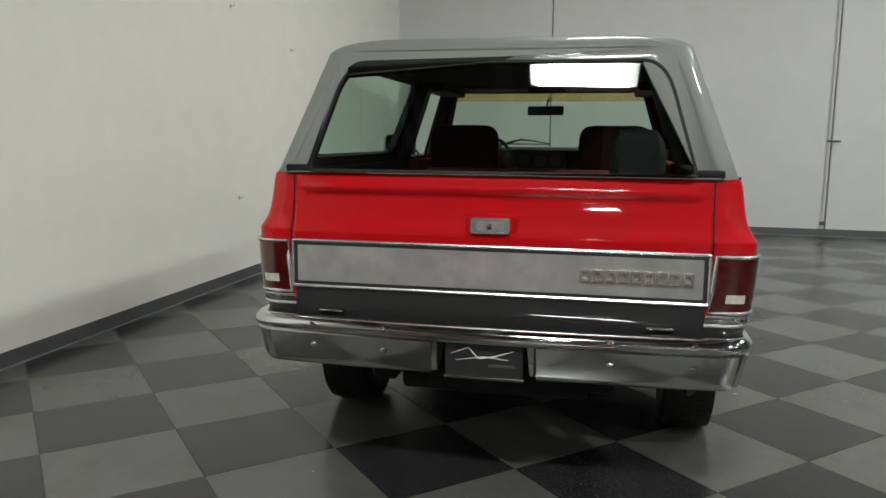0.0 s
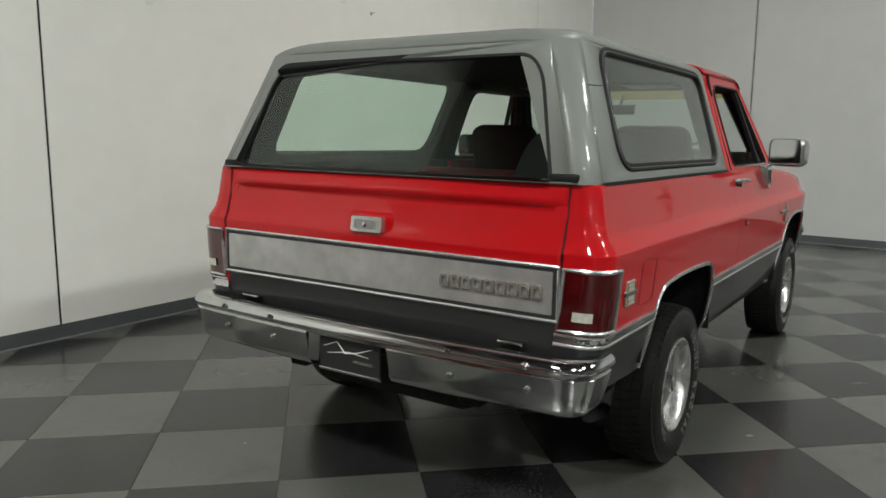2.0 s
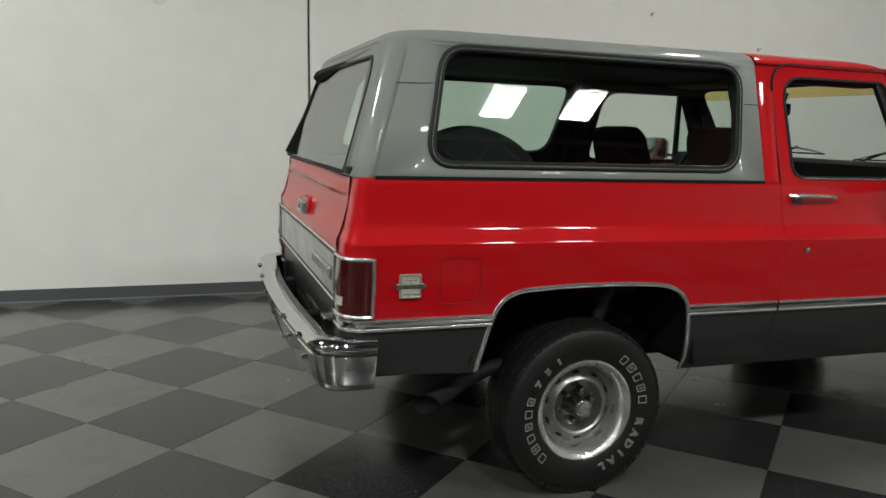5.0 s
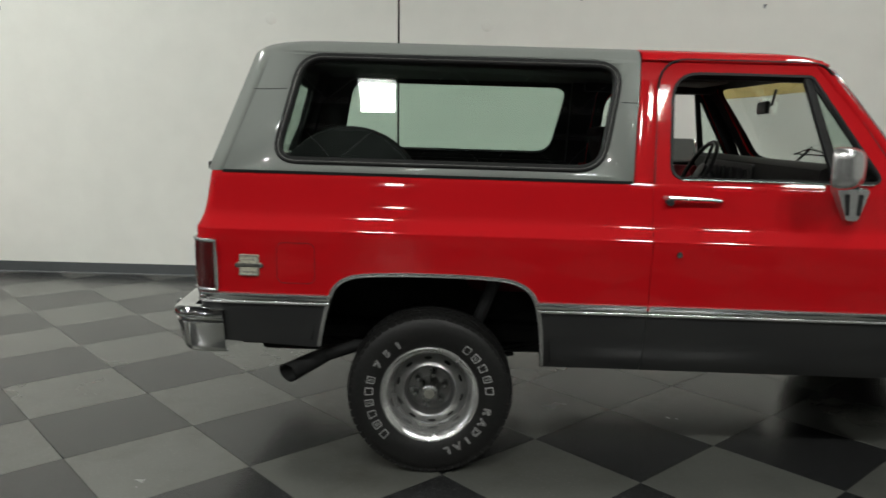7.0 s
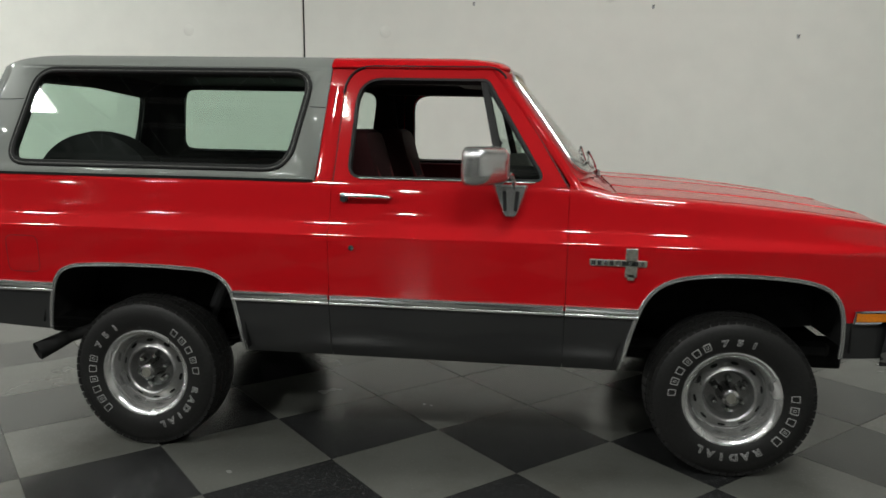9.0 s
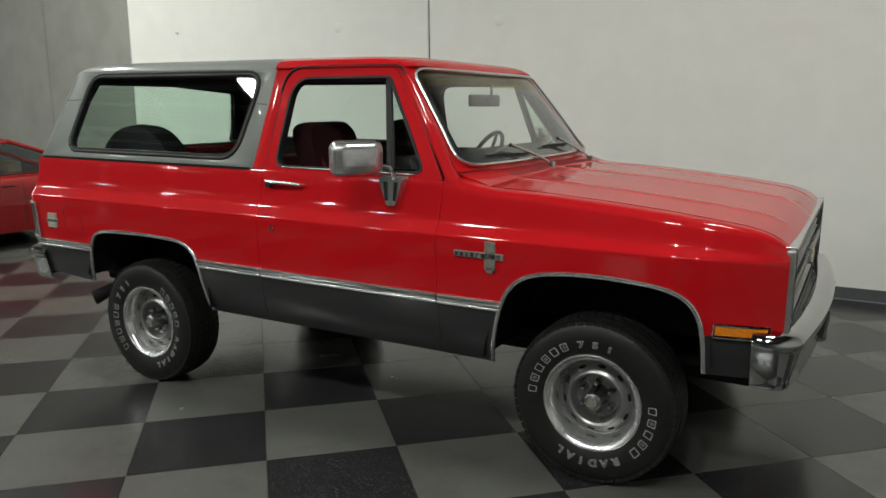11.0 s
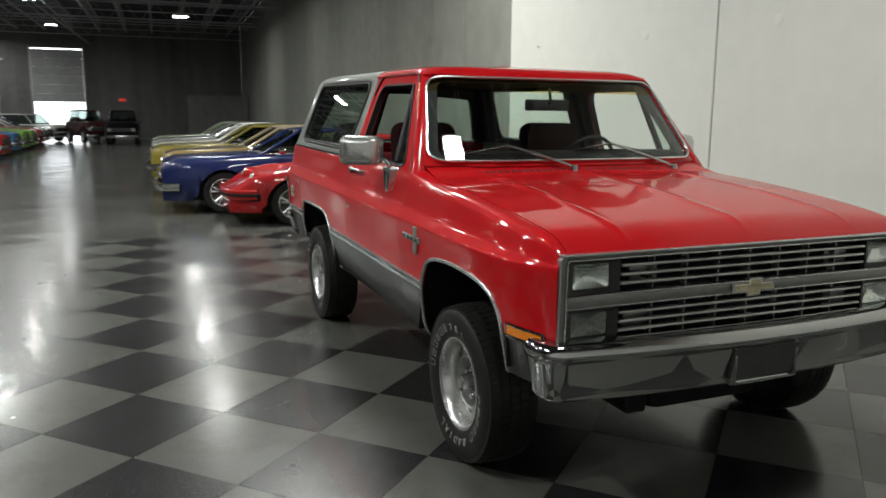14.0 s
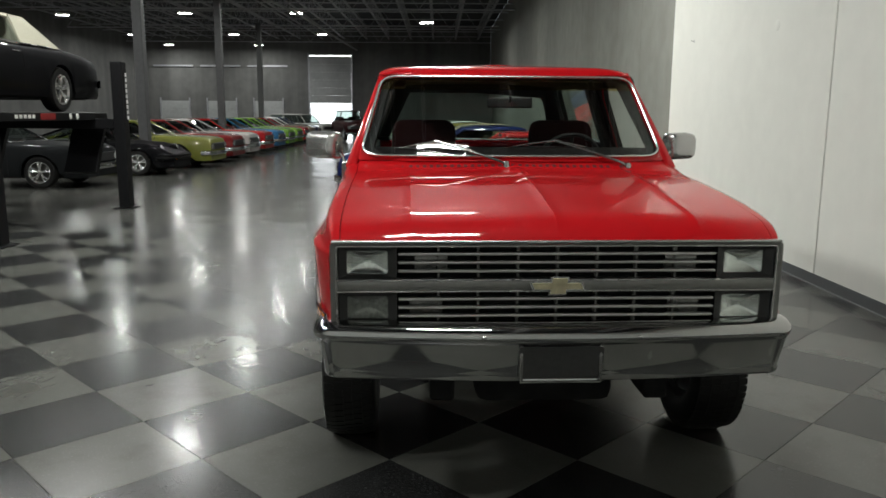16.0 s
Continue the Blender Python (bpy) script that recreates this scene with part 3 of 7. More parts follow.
    tube(bm, [lean(1.566, 1.742, sg, -0.010), lean(1.832, 1.330, sg, -0.010), lean(1.674, 1.328, sg, -0.010), lean(1.570, 1.735, sg, -0.010)], 0.0085, 6)
    part("vent_seal", bm, RUBBER, door, "black rubber round the vent glass")
    bm = bmesh.new()
    vent = [(1.566, 1.742), (1.832, 1.330), (1.674, 1.330)]
    slab(bm, vent, lambda x, z: lean(x, z, sg, -0.012), lambda x, z: lean(x, z, sg, -0.016))
    vg = part("vent_glass", bm, GLASS, door, "small triangular vent glass")
    vg.visible_shadow = False
    bm = bmesh.new()
    tube(bm, [lean(x, 1.3115, sg, 0.006) for x in spaced(1.02, 1.80, 5)], 0.0035, 6)
    part("sill_moulding", bm, BRIGHT, door, "thin bright moulding along the window sill")
    # inner door card
    bm = bmesh.new()
    box(bm, (0.92, min(sg * 0.80, sg * 0.87), 0.62), (1.93, max(sg * 0.80, sg * 0.87), 1.30), 0.02, 2)
    box(bm, (1.05, min(sg * 0.74, sg * 0.80), 0.98), (1.55, max(sg * 0.74, sg * 0.80), 1.05), 0.015, 2)
    part("door_card", bm, MAROON, door, "dark red padded door card with an armrest")
    # handle and lock
    bm = bmesh.new()
    ys = half_width(1.0, 1.235) + 0.030
    tube(bm, [(0.945, sg * (ys - 0.03), 1.236), (0.955, sg * ys, 1.238), (1.00, sg * (ys + 0.004), 1.238), (1.12, sg * (ys + 0.002), 1.236), (1.165, sg * (ys - 0.002), 1.232), (1.17, sg * (ys - 0.03), 1.230)], [0.010, 0.011, 0.010, 0.0085, 0.008, 0.008], 8)
    hd = part("door_handle", bm, BRIGHT, door, "chrome push-button door handle")
    bm = bmesh.new()
    tube(bm, [(0.962, sg * (ys - 0.034), 1.222), (0.962, sg * (ys + 0.004), 1.220)], 0.015, 12)
    part("push_button", bm, PLASTIC, hd, "dark push button under the handle")
    bm = bmesh.new()
    lathe(bm, [(0.0, 0.012), (0.012, 0.011), (0.014, 0.004), (0.014, -0.004)], 16, "Y", Matrix.Translation((1.005, sg * half_width(1.0, 1.01), 1.008)) @ Matrix.Diagonal((1, sg, 1, 1)))
    part("door_lock", bm, CHROME, door, "round chrome door lock")

    # towing mirror on a bracket
    mirror = part("wing_mirror", bmesh.new(), TRIM, door, "chrome wing mirror on a tripod bracket")
    bm = bmesh.new()
    hm = Matrix.Translation((1.605, sg * 1.10, 1.383)) @ Euler((0, 0, sg * radians(33))).to_matrix().to_4x4()
    rows = []
    ho = rounded([(-0.122, -0.080), (0.122, -0.080), (0.122, 0.084), (-0.122, 0.084)], 0.046, 6)
    for xo, k in ((-0.046, 0.96), (-0.043, 0.99), (-0.02, 1.0), (0.008, 0.97), (0.028, 0.90), (0.042, 0.80), (0.052, 0.62), (0.057, 0.3)):
        rows.append([hm @ Vector((xo, y * k, z * k)) for y, z in ho])
    vr = grid(bm, rows, close=True)
    bm.faces.new(vr[-1])
    bmesh.ops.recalc_face_normals(bm, faces=bm.faces)
    bm.to_mesh(mirror.data)
    bm.free()
    for pl in mirror.data.polygons:
        pl.use_smooth = True
    bm = bmesh.new()
    slab(bm, [(y * 0.95, z * 0.94) for y, z in ho], lambda y, z: tuple(hm @ Vector((-0.034, y, z))), lambda y, z: tuple(hm @ Vector((-0.040, y, z))))
    part("mirror_glass", bm, CHROME, mirror, "mirror glass")
    bm = bmesh.new()
    tube(bm, [(1.63, sg * 1.06, 1.345), (1.665, sg * 1.025, 1.352), (1.70, sg * 0.99, 1.345), (1.712, sg * 0.972, 1.32), (1.712, sg * 0.965, 1.27)], 0.0115, 8)
    part("mirror_arm", bm, CHROME, mirror, "bent chrome mirror arm")
    bm = bmesh.new()
    slabp = rounded([(1.615, 1.302), (1.778, 1.302), (1.728, 1.158), (1.672, 1.158)], [0.012, 0.012, 0.02, 0.02], 3)
    slab(bm, slabp, lambda x, z: (x, sg * (0.935 + 0.20 * max(0, 1.2 - z)), z), lambda x, z: (1.70 + (x - 1.70) * 0.82, sg * (0.978 + 0.10 * max(0, 1.2 - z)), 1.235 + (z - 1.235) * 0.88))
    part("mirror_bracket", bm, BRIGHT, mirror, "chrome mirror bracket")

    for xo in (-0.022, 0.022):
        bm = bmesh.new()
        y0 = 0.984
        slab(bm, [(1.70 + xo - 0.007, 1.19), (1.70 + xo + 0.007, 1.19), (1.70 + xo * 1.3 + 0.008, 1.275), (1.70 + xo * 1.3 - 0.008, 1.275)], lambda x, z: (x, sg * 0.97, z), lambda x, z: (x, sg * (y0 + 0.08 * max(0, 1.2 - z)), z))
        part("bracket_rib", bm, PLASTIC, mirror, "dark recess of the bracket")

    # fender badge and quarter badge as plain plates
    fb = part("fender_badge", bmesh.new(), BADGE, fender, "dull bright model badge with a cross-shaped crest")
    bm = bmesh.new()
    yb = half_width(2.2, 0.99) - 0.002
    for x0, x1, z0, z1 in ((2.045, 2.285, 0.972, 1.000), (2.195, 2.245, 0.925, 1.050), (2.205, 2.235, 0.912, 0.94)):
        box(bm, (x0, min(sg * yb, sg * (yb + 0.010)), z0), (x1, max(sg * yb, sg * (yb + 0.010)), z1), 0.003)
    bm.to_mesh(fb.data)
    bm.free()
    for k in range(9):
        bm = bmesh.new()
        x0 = 2.052 + 0.0255 * k
        box(bm, (x0, min(sg * yb, sg * (yb + 0.014)), 0.976), (x0 + 0.017, max(sg * yb, sg * (yb + 0.014)), 0.996), 0.002)
        part("raised_bar", bm, PLASTIC if k % 2 else CHROME, fb)
    qb = part("quarter_badge", bmesh.new(), CREAM_METAL, quarter, "bright gold-tinged quarter badge")
    bm = bmesh.new()
    yb = half_width(-0.75, 0.91) - 0.002
    for x0, x1, z0, z1 in ((-0.822, -0.718, 0.896, 0.917), (-0.811, -0.729, 0.862, 0.952)):
        box(bm, (x0, min(sg * yb, sg * (yb + 0.010)), z0), (x1, max(sg * yb, sg * (yb + 0.010)), z1), 0.003)
    bm.to_mesh(qb.data)
    bm.free()
    bm = bmesh.new()
    box(bm, (-0.828, min(sg * yb, sg * (yb + 0.014)), 0.899), (-0.712, max(sg * yb, sg * (yb + 0.014)), 0.914), 0.003)
    part("raised_bar", bm, EMBLEM_GREY, qb, "dark raised bar of writing")
    bm = bmesh.new()
    frame_ = rounded([(-0.806, 0.867), (-0.734, 0.867), (-0.734, 0.947), (-0.806, 0.947)], 0.006, 3)
    tube(bm, [(x, sg * (yb + 0.011), z) for x, z in frame_ + frame_[:1]], 0.0025, 5, cap=False)
    for z in (0.879, 0.930):
        tube(bm, [(-0.796, sg * (yb + 0.010), z), (-0.744, sg * (yb + 0.010), z)], 0.003, 5)
    part("crest_relief", bm, BADGE, qb, "raised rim and bars of the crest")
    # side marker at the nose
    mk = part("side_marker", bmesh.new(), AMBER, fender, "amber side marker lamp")
    bm = bmesh.new()
    grid(bm, [[(x, sg * (half_width(x, z) + o), z) for x in spaced(3.155, 3.335, 6)] for z, o in ((0.768, 0.0), (0.771, 0.014), (0.804, 0.014), (0.807, 0.0))])
    bm.to_mesh(mk.data)
    bm.free()
    bm = bmesh.new()
    loop = [(x, sg * (half_width(x, 0.763) + 0.01), 0.763) for x in spaced(3.148, 3.342, 6)] + [(x, sg * (half_width(x, 0.812) + 0.01), 0.812) for x in spaced(3.342, 3.148, 6)]
    tube(bm, loop + loop[:1], 0.006, 6, cap=False)
    part("rim", bm, CHROME, mk, "chrome rim")

# fuel flap, passenger side only
bm = bmesh.new()
flap = rounded([(-0.655, 0.833), (-0.497, 0.833), (-0.497, 1.006), (-0.655, 1.006)], 0.032, 5)
ringy = [(x, -(half_width(x, z) + 0.0005), z) for x, z in flap]
tube(bm, ringy + ringy[:1], 0.0014, 5, cap=False)
part("fuel_flap_gap", bm, SHUT_RED, truck, "shut line of the fuel flap")

# bonnet
bm = bmesh.new()
HXS = merge(spaced(2.157, 3.2, 16), [3.25, 3.29, 3.32, 3.345, 3.36, 3.37, 3.379, 3.386, 3.392])
HYS = merge(spaced(-0.577, 0.577, 20), [0.62, 0.70, 0.78, 0.83, 0.859, -0.62, -0.70, -0.78, -0.83, -0.859, -0.609, 0.609, -0.545, 0.545, 0.032, -0.032, 0.593, -0.593, 0.561, -0.561, 0.016, -0.016])


def hood_y(x, y):
    if abs(y) <= 0.62:
        return y
    return math.copysign(0.62 + (abs(y) - 0.62) * (gap_y(x) - 0.004 - 0.62) / 0.239, y)


grid(bm, [[(x + 0.012 * (1 - (y / 0.86) ** 2) * (1 if x > 3.2 else 0), hood_y(x, y), hood_z(x, hood_y(x, y))) for y in HYS] for x in HXS])
bonnet = part("bonnet", bm, RED, truck, "red bonnet with three long creases", 35)
for ed in bonnet.data.edges:
    ya, yb = (bonnet.data.vertices[k].co.y for k in ed.vertices)
    if abs(ya - yb) < 1e-4 and min(abs(ya), abs(abs(ya) - 0.577)) < 1e-3:
        ed.use_edge_sharp = True
thicken(bonnet, 0.015)
bm = bmesh.new()
grid(bm, [[(x, y, hood_z(x, y) - 0.022) for y in spaced(-0.872, 0.872, 12)] for x in spaced(2.15, 3.37, 10)])
part("bonnet_gutter", bm, UNDER, truck, "black gutter under the bonnet edge")
# windscreen: chrome reveal, glass with an amber band, red surround


def screen(u, v):
    hw = 0.866 + (0.748 - 0.866) * v
    x = 2.090 + (1.688 - 2.090) * v - (0.105 - 0.050 * v) * abs(u) ** 5 + 0.006 * math.sin(math.pi * v)
    return (x, u * hw, 1.335 + (1.808 - 1.335) * v)


# cowl with vent slots
def cowl_z(k, y):
    return 1.324 + (hood_z(2.152, y) - 0.004 - 1.324) * k


bm = bmesh.new()
edge = {y: screen(min(1, abs(y) / 0.866), 0)[0] - 0.012 for y in spaced(-0.862, 0.862, 24)}
grid(bm, [[(x0 + (2.153 - x0) * k, y, cowl_z(k, y)) for y, x0 in edge.items()] for k in (0.0, 0.35, 0.7, 1.0)])
cowl = part("cowl", bm, RED, truck, "red cowl panel with vent slots")
thicken(cowl, 0.01)
for k in range(34):
    y = -0.62 + 0.0375 * k
    x0 = screen(min(1, abs(y) / 0.866), 0)[0] - 0.012
    k0, k1 = (2.110 - x0) / (2.153 - x0), (2.136 - x0) / (2.153 - x0)
    bm = bmesh.new()
    slab(bm, [(2.110, y), (2.136, y), (2.136, y + 0.02), (2.110, y + 0.02)], lambda x, q: (x, q, cowl_z(k0 if x < 2.12 else k1, y) - 0.004), lambda x, q: (x, q, cowl_z(k0 if x < 2.12 else k1, y) + 0.0015))
    part("vent_slot", bm, SHUT_RED, cowl)

surround = part("windscreen_surround", bmesh.new(), RED, truck, "red windscreen frame and roof pillars")
bm = bmesh.new()
so = rounded([(-1.0, -0.02), (1.0, -0.02), (1.0, 1.02), (-1.0, 1.02)], [0.02, 0.02, 0.05, 0.05], 6)
si = rounded([(-0.985, 0.025), (0.985, 0.025), (0.975, 0.955), (-0.975, 0.955)], [0.14, 0.14, 0.13, 0.13], 6)


def dense(o, n=6):
    out = []
    for i, p in enumerate(o):
        q = o[(i + 1) % len(o)]
        out += [Vector(p) + (Vector(q) - Vector(p)) * k / n for k in range(n)]
    return out


ring(bm, dense(so), dense(si), screen)
for sg in (-1, 1):
    rows = []
    for v in spaced(-0.10, 1.03, 9):
        f = Vector(screen(sg, v))
        y = 0.932 - 0.175 * (f.z - BELT) / 0.5
        rows.append([f, Vector((f.x - 0.010, sg * (y + 0.003), f.z)), Vector((f.x - 0.050, sg * (y + 0.002), f.z)), Vector((f.x - 0.060, sg * (y - 0.05), f.z)), Vector((f.x - 0.02, sg * (y - 0.06), f.z))])
    grid(bm, rows, close=True)
bm.to_mesh(surround.data)
bm.free()
for pl in surround.data.polygons:
    pl.use_smooth = True
bm = bmesh.new()
loop = [Vector(screen(*p)) + Vector((0.008, 0.005 * p[0], 0.006)) for p in dense(si)]
tube(bm, loop + loop[:1], 0.0078, 6, cap=False)
part("reveal_moulding", bm, BRIGHT, truck, "chrome windscreen moulding")
bm = bmesh.new()
grid(bm, [[screen(u * 0.982, v) for u in spaced(-1, 1, 28)] for v in (0.02, 0.1, 0.2, 0.3, 0.4, 0.5, 0.6, 0.7, 0.81)])
ws = part("windscreen", bm, GLASS_CLEAR, truck, "clear laminated windscreen")
thicken(ws, 0.004)
bm = bmesh.new()
grid(bm, [[screen(u * 0.982, v) for u in spaced(-1, 1, 28)] for v in (0.81, 0.86, 0.92, 0.98)])
wb = part("sun_band", bm, GLASS_BAND, truck, "amber sun band of the windscreen")
thicken(wb, 0.004)
ws.visible_shadow = wb.visible_shadow = False
bm = bmesh.new()
sn = rounded([(-0.930, 0.065), (0.930, 0.065), (0.915, 0.930), (-0.915, 0.930)], [0.12, 0.12, 0.11, 0.11], 6)
ring(bm, dense(si), dense(sn), lambda u, v: Vector(screen(u * 0.99, v)) - Vector((0.010, 0, 0.006)))
part("screen_rubber", bm, RUBBER, truck, "broad black rubber round the inside of the windscreen")


def on_screen(y, z, off=0.02):
    v = (z - 1.335) / 0.473
    return Vector(screen(y / (0.866 - 0.118 * v), v)) + Vector((off * 0.75, 0, off * 0.6))


for pivot, elbow, tip, heel in (((2.128, -0.05), (-0.438, 1.411), (-0.641, 1.384), (-0.215, 1.374)), ((2.112, 0.63), (0.222, 1.418), (0.012, 1.398), (0.400, 1.396))):
    wiper = new("wiper")
    wiper.parent = truck
    wiper["label"] = "windscreen wiper with a bright arm"
    a = Vector((pivot[0], pivot[1], cowl_z(0.8, pivot[1]) + 0.014))
    e = on_screen(*elbow, 0.040)
    bm = bmesh.new()
    sweep(bm, [a, a + (e - a) * 0.12 + Vector((0, 0, 0.006)), a + (e - a) * 0.5 + Vector((0.004, 0, 0.006)), e], [(-0.003, -0.007), (0.003, -0.007), (0.005, 0.0), (0.003, 0.007), (-0.003, 0.007)], up=(0.75, 0, 0.6))
    lathe(bm, [(0.0, 0.026), (0.014, 0.024), (0.018, 0.012), (0.019, -0.02)], 12, "Z", Matrix.Translation(a - Vector((0, 0, 0.006))))
    part("arm", bm, DULL_CHROME, wiper, "bright metal wiper arm")
    bm = bmesh.new()
    mid = [on_screen(tip[0] + (elbow[0] - tip[0]) * 0.5, tip[1] + (elbow[1] - tip[1]) * 0.5, 0.026), on_screen(*elbow, 0.030), on_screen(elbow[0] + (heel[0] - elbow[0]) * 0.5, elbow[1] + (heel[1] - elbow[1]) * 0.5, 0.026)]
    tube(bm, [on_screen(*tip, 0.014)] + mid + [on_screen(*heel, 0.014)], [0.003, 0.005, 0.007, 0.005, 0.003], 6)
    part("blade_bridge", bm, DULL_CHROME, wiper, "bright bridge of the wiper blade")
    bm = bmesh.new()
    tube(bm, [on_screen(tip[0] + (heel[0] - tip[0]) * k, tip[1] + (heel[1] - tip[1]) * k, 0.009) for k in spaced(-0.04, 1.04, 8)], 0.005, 6)
    part("blade_rubber", bm, RUBBER, wiper, "black wiper blade")


# roof shells
def plan_ring(z, w, x0, xe, rc, n=7):
    d = 1 if xe > x0 else -1
    rc = max(0.004, min(rc, w * 0.95))
    pts = [(x0 + (xe - d * rc - x0) * k / n, w) for k in range(n)]
    for k in range(7):
        a = radians(15 * k)
        pts.append((xe - d * rc + d * rc * math.sin(a), w - rc + rc * math.cos(a)))
    pts += [(xe, (w - rc) * (1 - k / n)) for k in range(1, n + 1)]
    return [Vector((x, y, z)) for x, y in pts]


def greenhouse_w(z):
    return 0.932 - 0.175 * (z - BELT) / 0.5


def roof_half(x0, levels, crown, sg):
    """levels: (z, half width, end, corner); then rings shrink to the middle line, rising by crown."""
    rows = []
    for z, w, xe, rc in levels:
        rows.append([Vector((p.x, sg * p.y, p.z)) for p in plan_ring(z, w, x0, xe, rc)])
    z, w, xe, rc = levels[-1]
    d = 1 if xe > x0 else -1
    for f in (0.94, 0.86, 0.75, 0.6, 0.4, 0.2, 0.0):
        ins = w * (1 - f)
        zz = z + crown * (1 - f ** 2.2)
        sh = min(ins, 0.35)
        ring_ = plan_ring(zz, max(w - ins, 0.0005), x0, xe - d * sh, rc + 0.10 * (1 - f))
        rows.append([Vector((p.x, sg * p.y if f else 0.0, p.z)) for p in ring_])
    return rows


def cap_x(z):
    """Front edge of the hardtop, leaning forward towards its top."""
    return 0.814 + (z - BELT) * 0.075


def cap_rear(z):
    return -0.978 + (z - BELT) * 0.33


cap = part("hardtop", bmesh.new(), GREY, truck, "grey metallic removable hardtop with fixed windows")
bm = bmesh.new()
RC = 0.085
CAP_TOP = 1.794
for sg in (-1, 1):
    levels = [(CAP_TOP, greenhouse_w(CAP_TOP), cap_rear(CAP_TOP), RC)]
    a0 = radians(11)
    for k in range(1, 9):
        a = a0 + (radians(90) - a0) * k / 8
        inset = 0.135 * (math.cos(a0) - math.cos(a)) / math.cos(a0)
        levels.append((CAP_TOP + 0.064 * (math.sin(a) - math.sin(a0)) / (1 - math.sin(a0)), greenhouse_w(CAP_TOP) - inset, cap_rear(CAP_TOP) + inset, RC + 0.02 * k))
    grid(bm, roof_half(cap_x(CAP_TOP), levels, 0.027, sg))
    grid(bm, [[Vector((p.x, sg * p.y, p.z)) for p in plan_ring(z, greenhouse_w(z), cap_x(z), cap_rear(z), RC)[7:14]] for z in spaced(BELT + 0.003, CAP_TOP, 6)])
    so = rounded([(cap_x(BELT), BELT + 0.003), (cap_x(CAP_TOP), CAP_TOP), (cap_rear(CAP_TOP) + RC, CAP_TOP), (cap_rear(BELT) + RC, BELT + 0.003)], 0, 6)
    WI = rounded([(0.682, 1.342), (0.770, 1.780), (-0.592, 1.780), (-0.688, 1.342)], [0.13, 0.09, 0.12, 0.08], 6)
    ring(bm, so, WI, lambda x, z: (x, sg * greenhouse_w(z), z))
ro = rounded([(-1, BELT + 0.003), (1, BELT + 0.003), (1, CAP_TOP), (-1, CAP_TOP)], 0, 6)
RI = rounded([(-0.915, BELT + 0.010), (0.915, BELT + 0.010), (0.94, 1.745), (-0.94, 1.745)], [0.02, 0.02, 0.12, 0.12], 8)


def rear_plane(u, z, o=0.0):
    return (cap_rear(z) - o, u * (greenhouse_w(z) - RC), z)


ring(bm, ro, RI, rear_plane)
bmesh.ops.remove_doubles(bm, verts=bm.verts, dist=1e-4)
bmesh.ops.recalc_face_normals(bm, faces=bm.faces)
for f in bm.faces:
    f.smooth = True
for e in bm.edges:
    if len(e.link_faces) == 2 and e.calc_face_angle(0) > radians(38):
        e.smooth = False
bm.to_mesh(cap.data)
bm.free()
sol = thicken(cap, 0.03, -1.0).modifiers["thickness"]
sol.material_offset = 1
cap.data.materials.append(LINING)
even_normals(cap)
for sg in (-1, 1):
    bm = bmesh.new()
    sweep(bm, [(x, sg * greenhouse_w(z), z) for x, z in WI], [(-0.03, -0.016), (0.004, -0.016), (0.009, -0.011), (0.007, -0.003), (0.007, 0.003), (0.009, 0.011), (0.004, 0.016), (-0.03, 0.016)], up=(0, sg, 0.41), close=True)
    part("window_seal", bm, RUBBER, cap, "black rubber window seal")
    bm = bmesh.new()
    grid_in = [(x * 0.995 + 0.0, z) for x, z in WI]
    slab(bm, grid_in, lambda x, z: (x, sg * (greenhouse_w(z) - 0.004), z), lambda x, z: (x, sg * (greenhouse_w(z) - 0.008), z))
    bead = bmesh.new()
    tube(bead, [(x, sg * (greenhouse_w(z) + 0.008), z) for x, z in WI + WI[:1]], 0.0018, 6, cap=False)
    part("seal_bead", bead, EMBLEM_GREY, cap, "thin dull bead in the window seal")
    for seam in ([(-0.650, 1.640), (-0.70, 1.637), (cap_rear(1.635) + RC - 0.01, 1.635)], [(0.766, 1.622), (cap_x(1.62) - 0.002, 1.620)]):
        sb = bmesh.new()
        tube(sb, [(x, sg * (greenhouse_w(z) + 0.0003), z) for x, z in seam], 0.0018, 5)
        part("moulding_seam", sb, RUBBER, cap, "fine seam between upper and lower shell")
    g = part("side_window", bm, GLASS, cap, "large tinted fixed side window")
    g.visible_shadow = False
bm = bmesh.new()
sweep(bm, [rear_plane(*p) for p in RI], [(-0.02, -0.007), (0.004, -0.006), (0.004, 0.006), (-0.02, 0.007)], up=(-0.9, 0, 0.41), close=True)
part("window_seal", bm, RUBBER, cap, "black rubber rear window seal")
bm = bmesh.new()
slab(bm, RI, lambda u, z: rear_plane(u, z, -0.004), lambda u, z: rear_plane(u, z, -0.008))
g = part("rear_window", bm, GLASS, cap, "tinted rear window wound up from the tailgate")
g.visible_shadow = False
for sg in (-1, 1):
    bm = bmesh.new()
    sweep(bm, [(cap_x(BELT) - 0.004, sg * (greenhouse_w(BELT) + 0.004), BELT + 0.001), (0.3, sg * (greenhouse_w(BELT) + 0.004), BELT + 0.001), (cap_rear(BELT) + RC, sg * (greenhouse_w(BELT) + 0.004), BELT + 0.001)],
          [(-0.02, -0.006), (0.003, -0.006), (0.003, 0.006), (-0.02, 0.006)], up=(0, sg, 0))
    part("base_gasket", bm, RUBBER, cap, "black gasket under the hardtop")

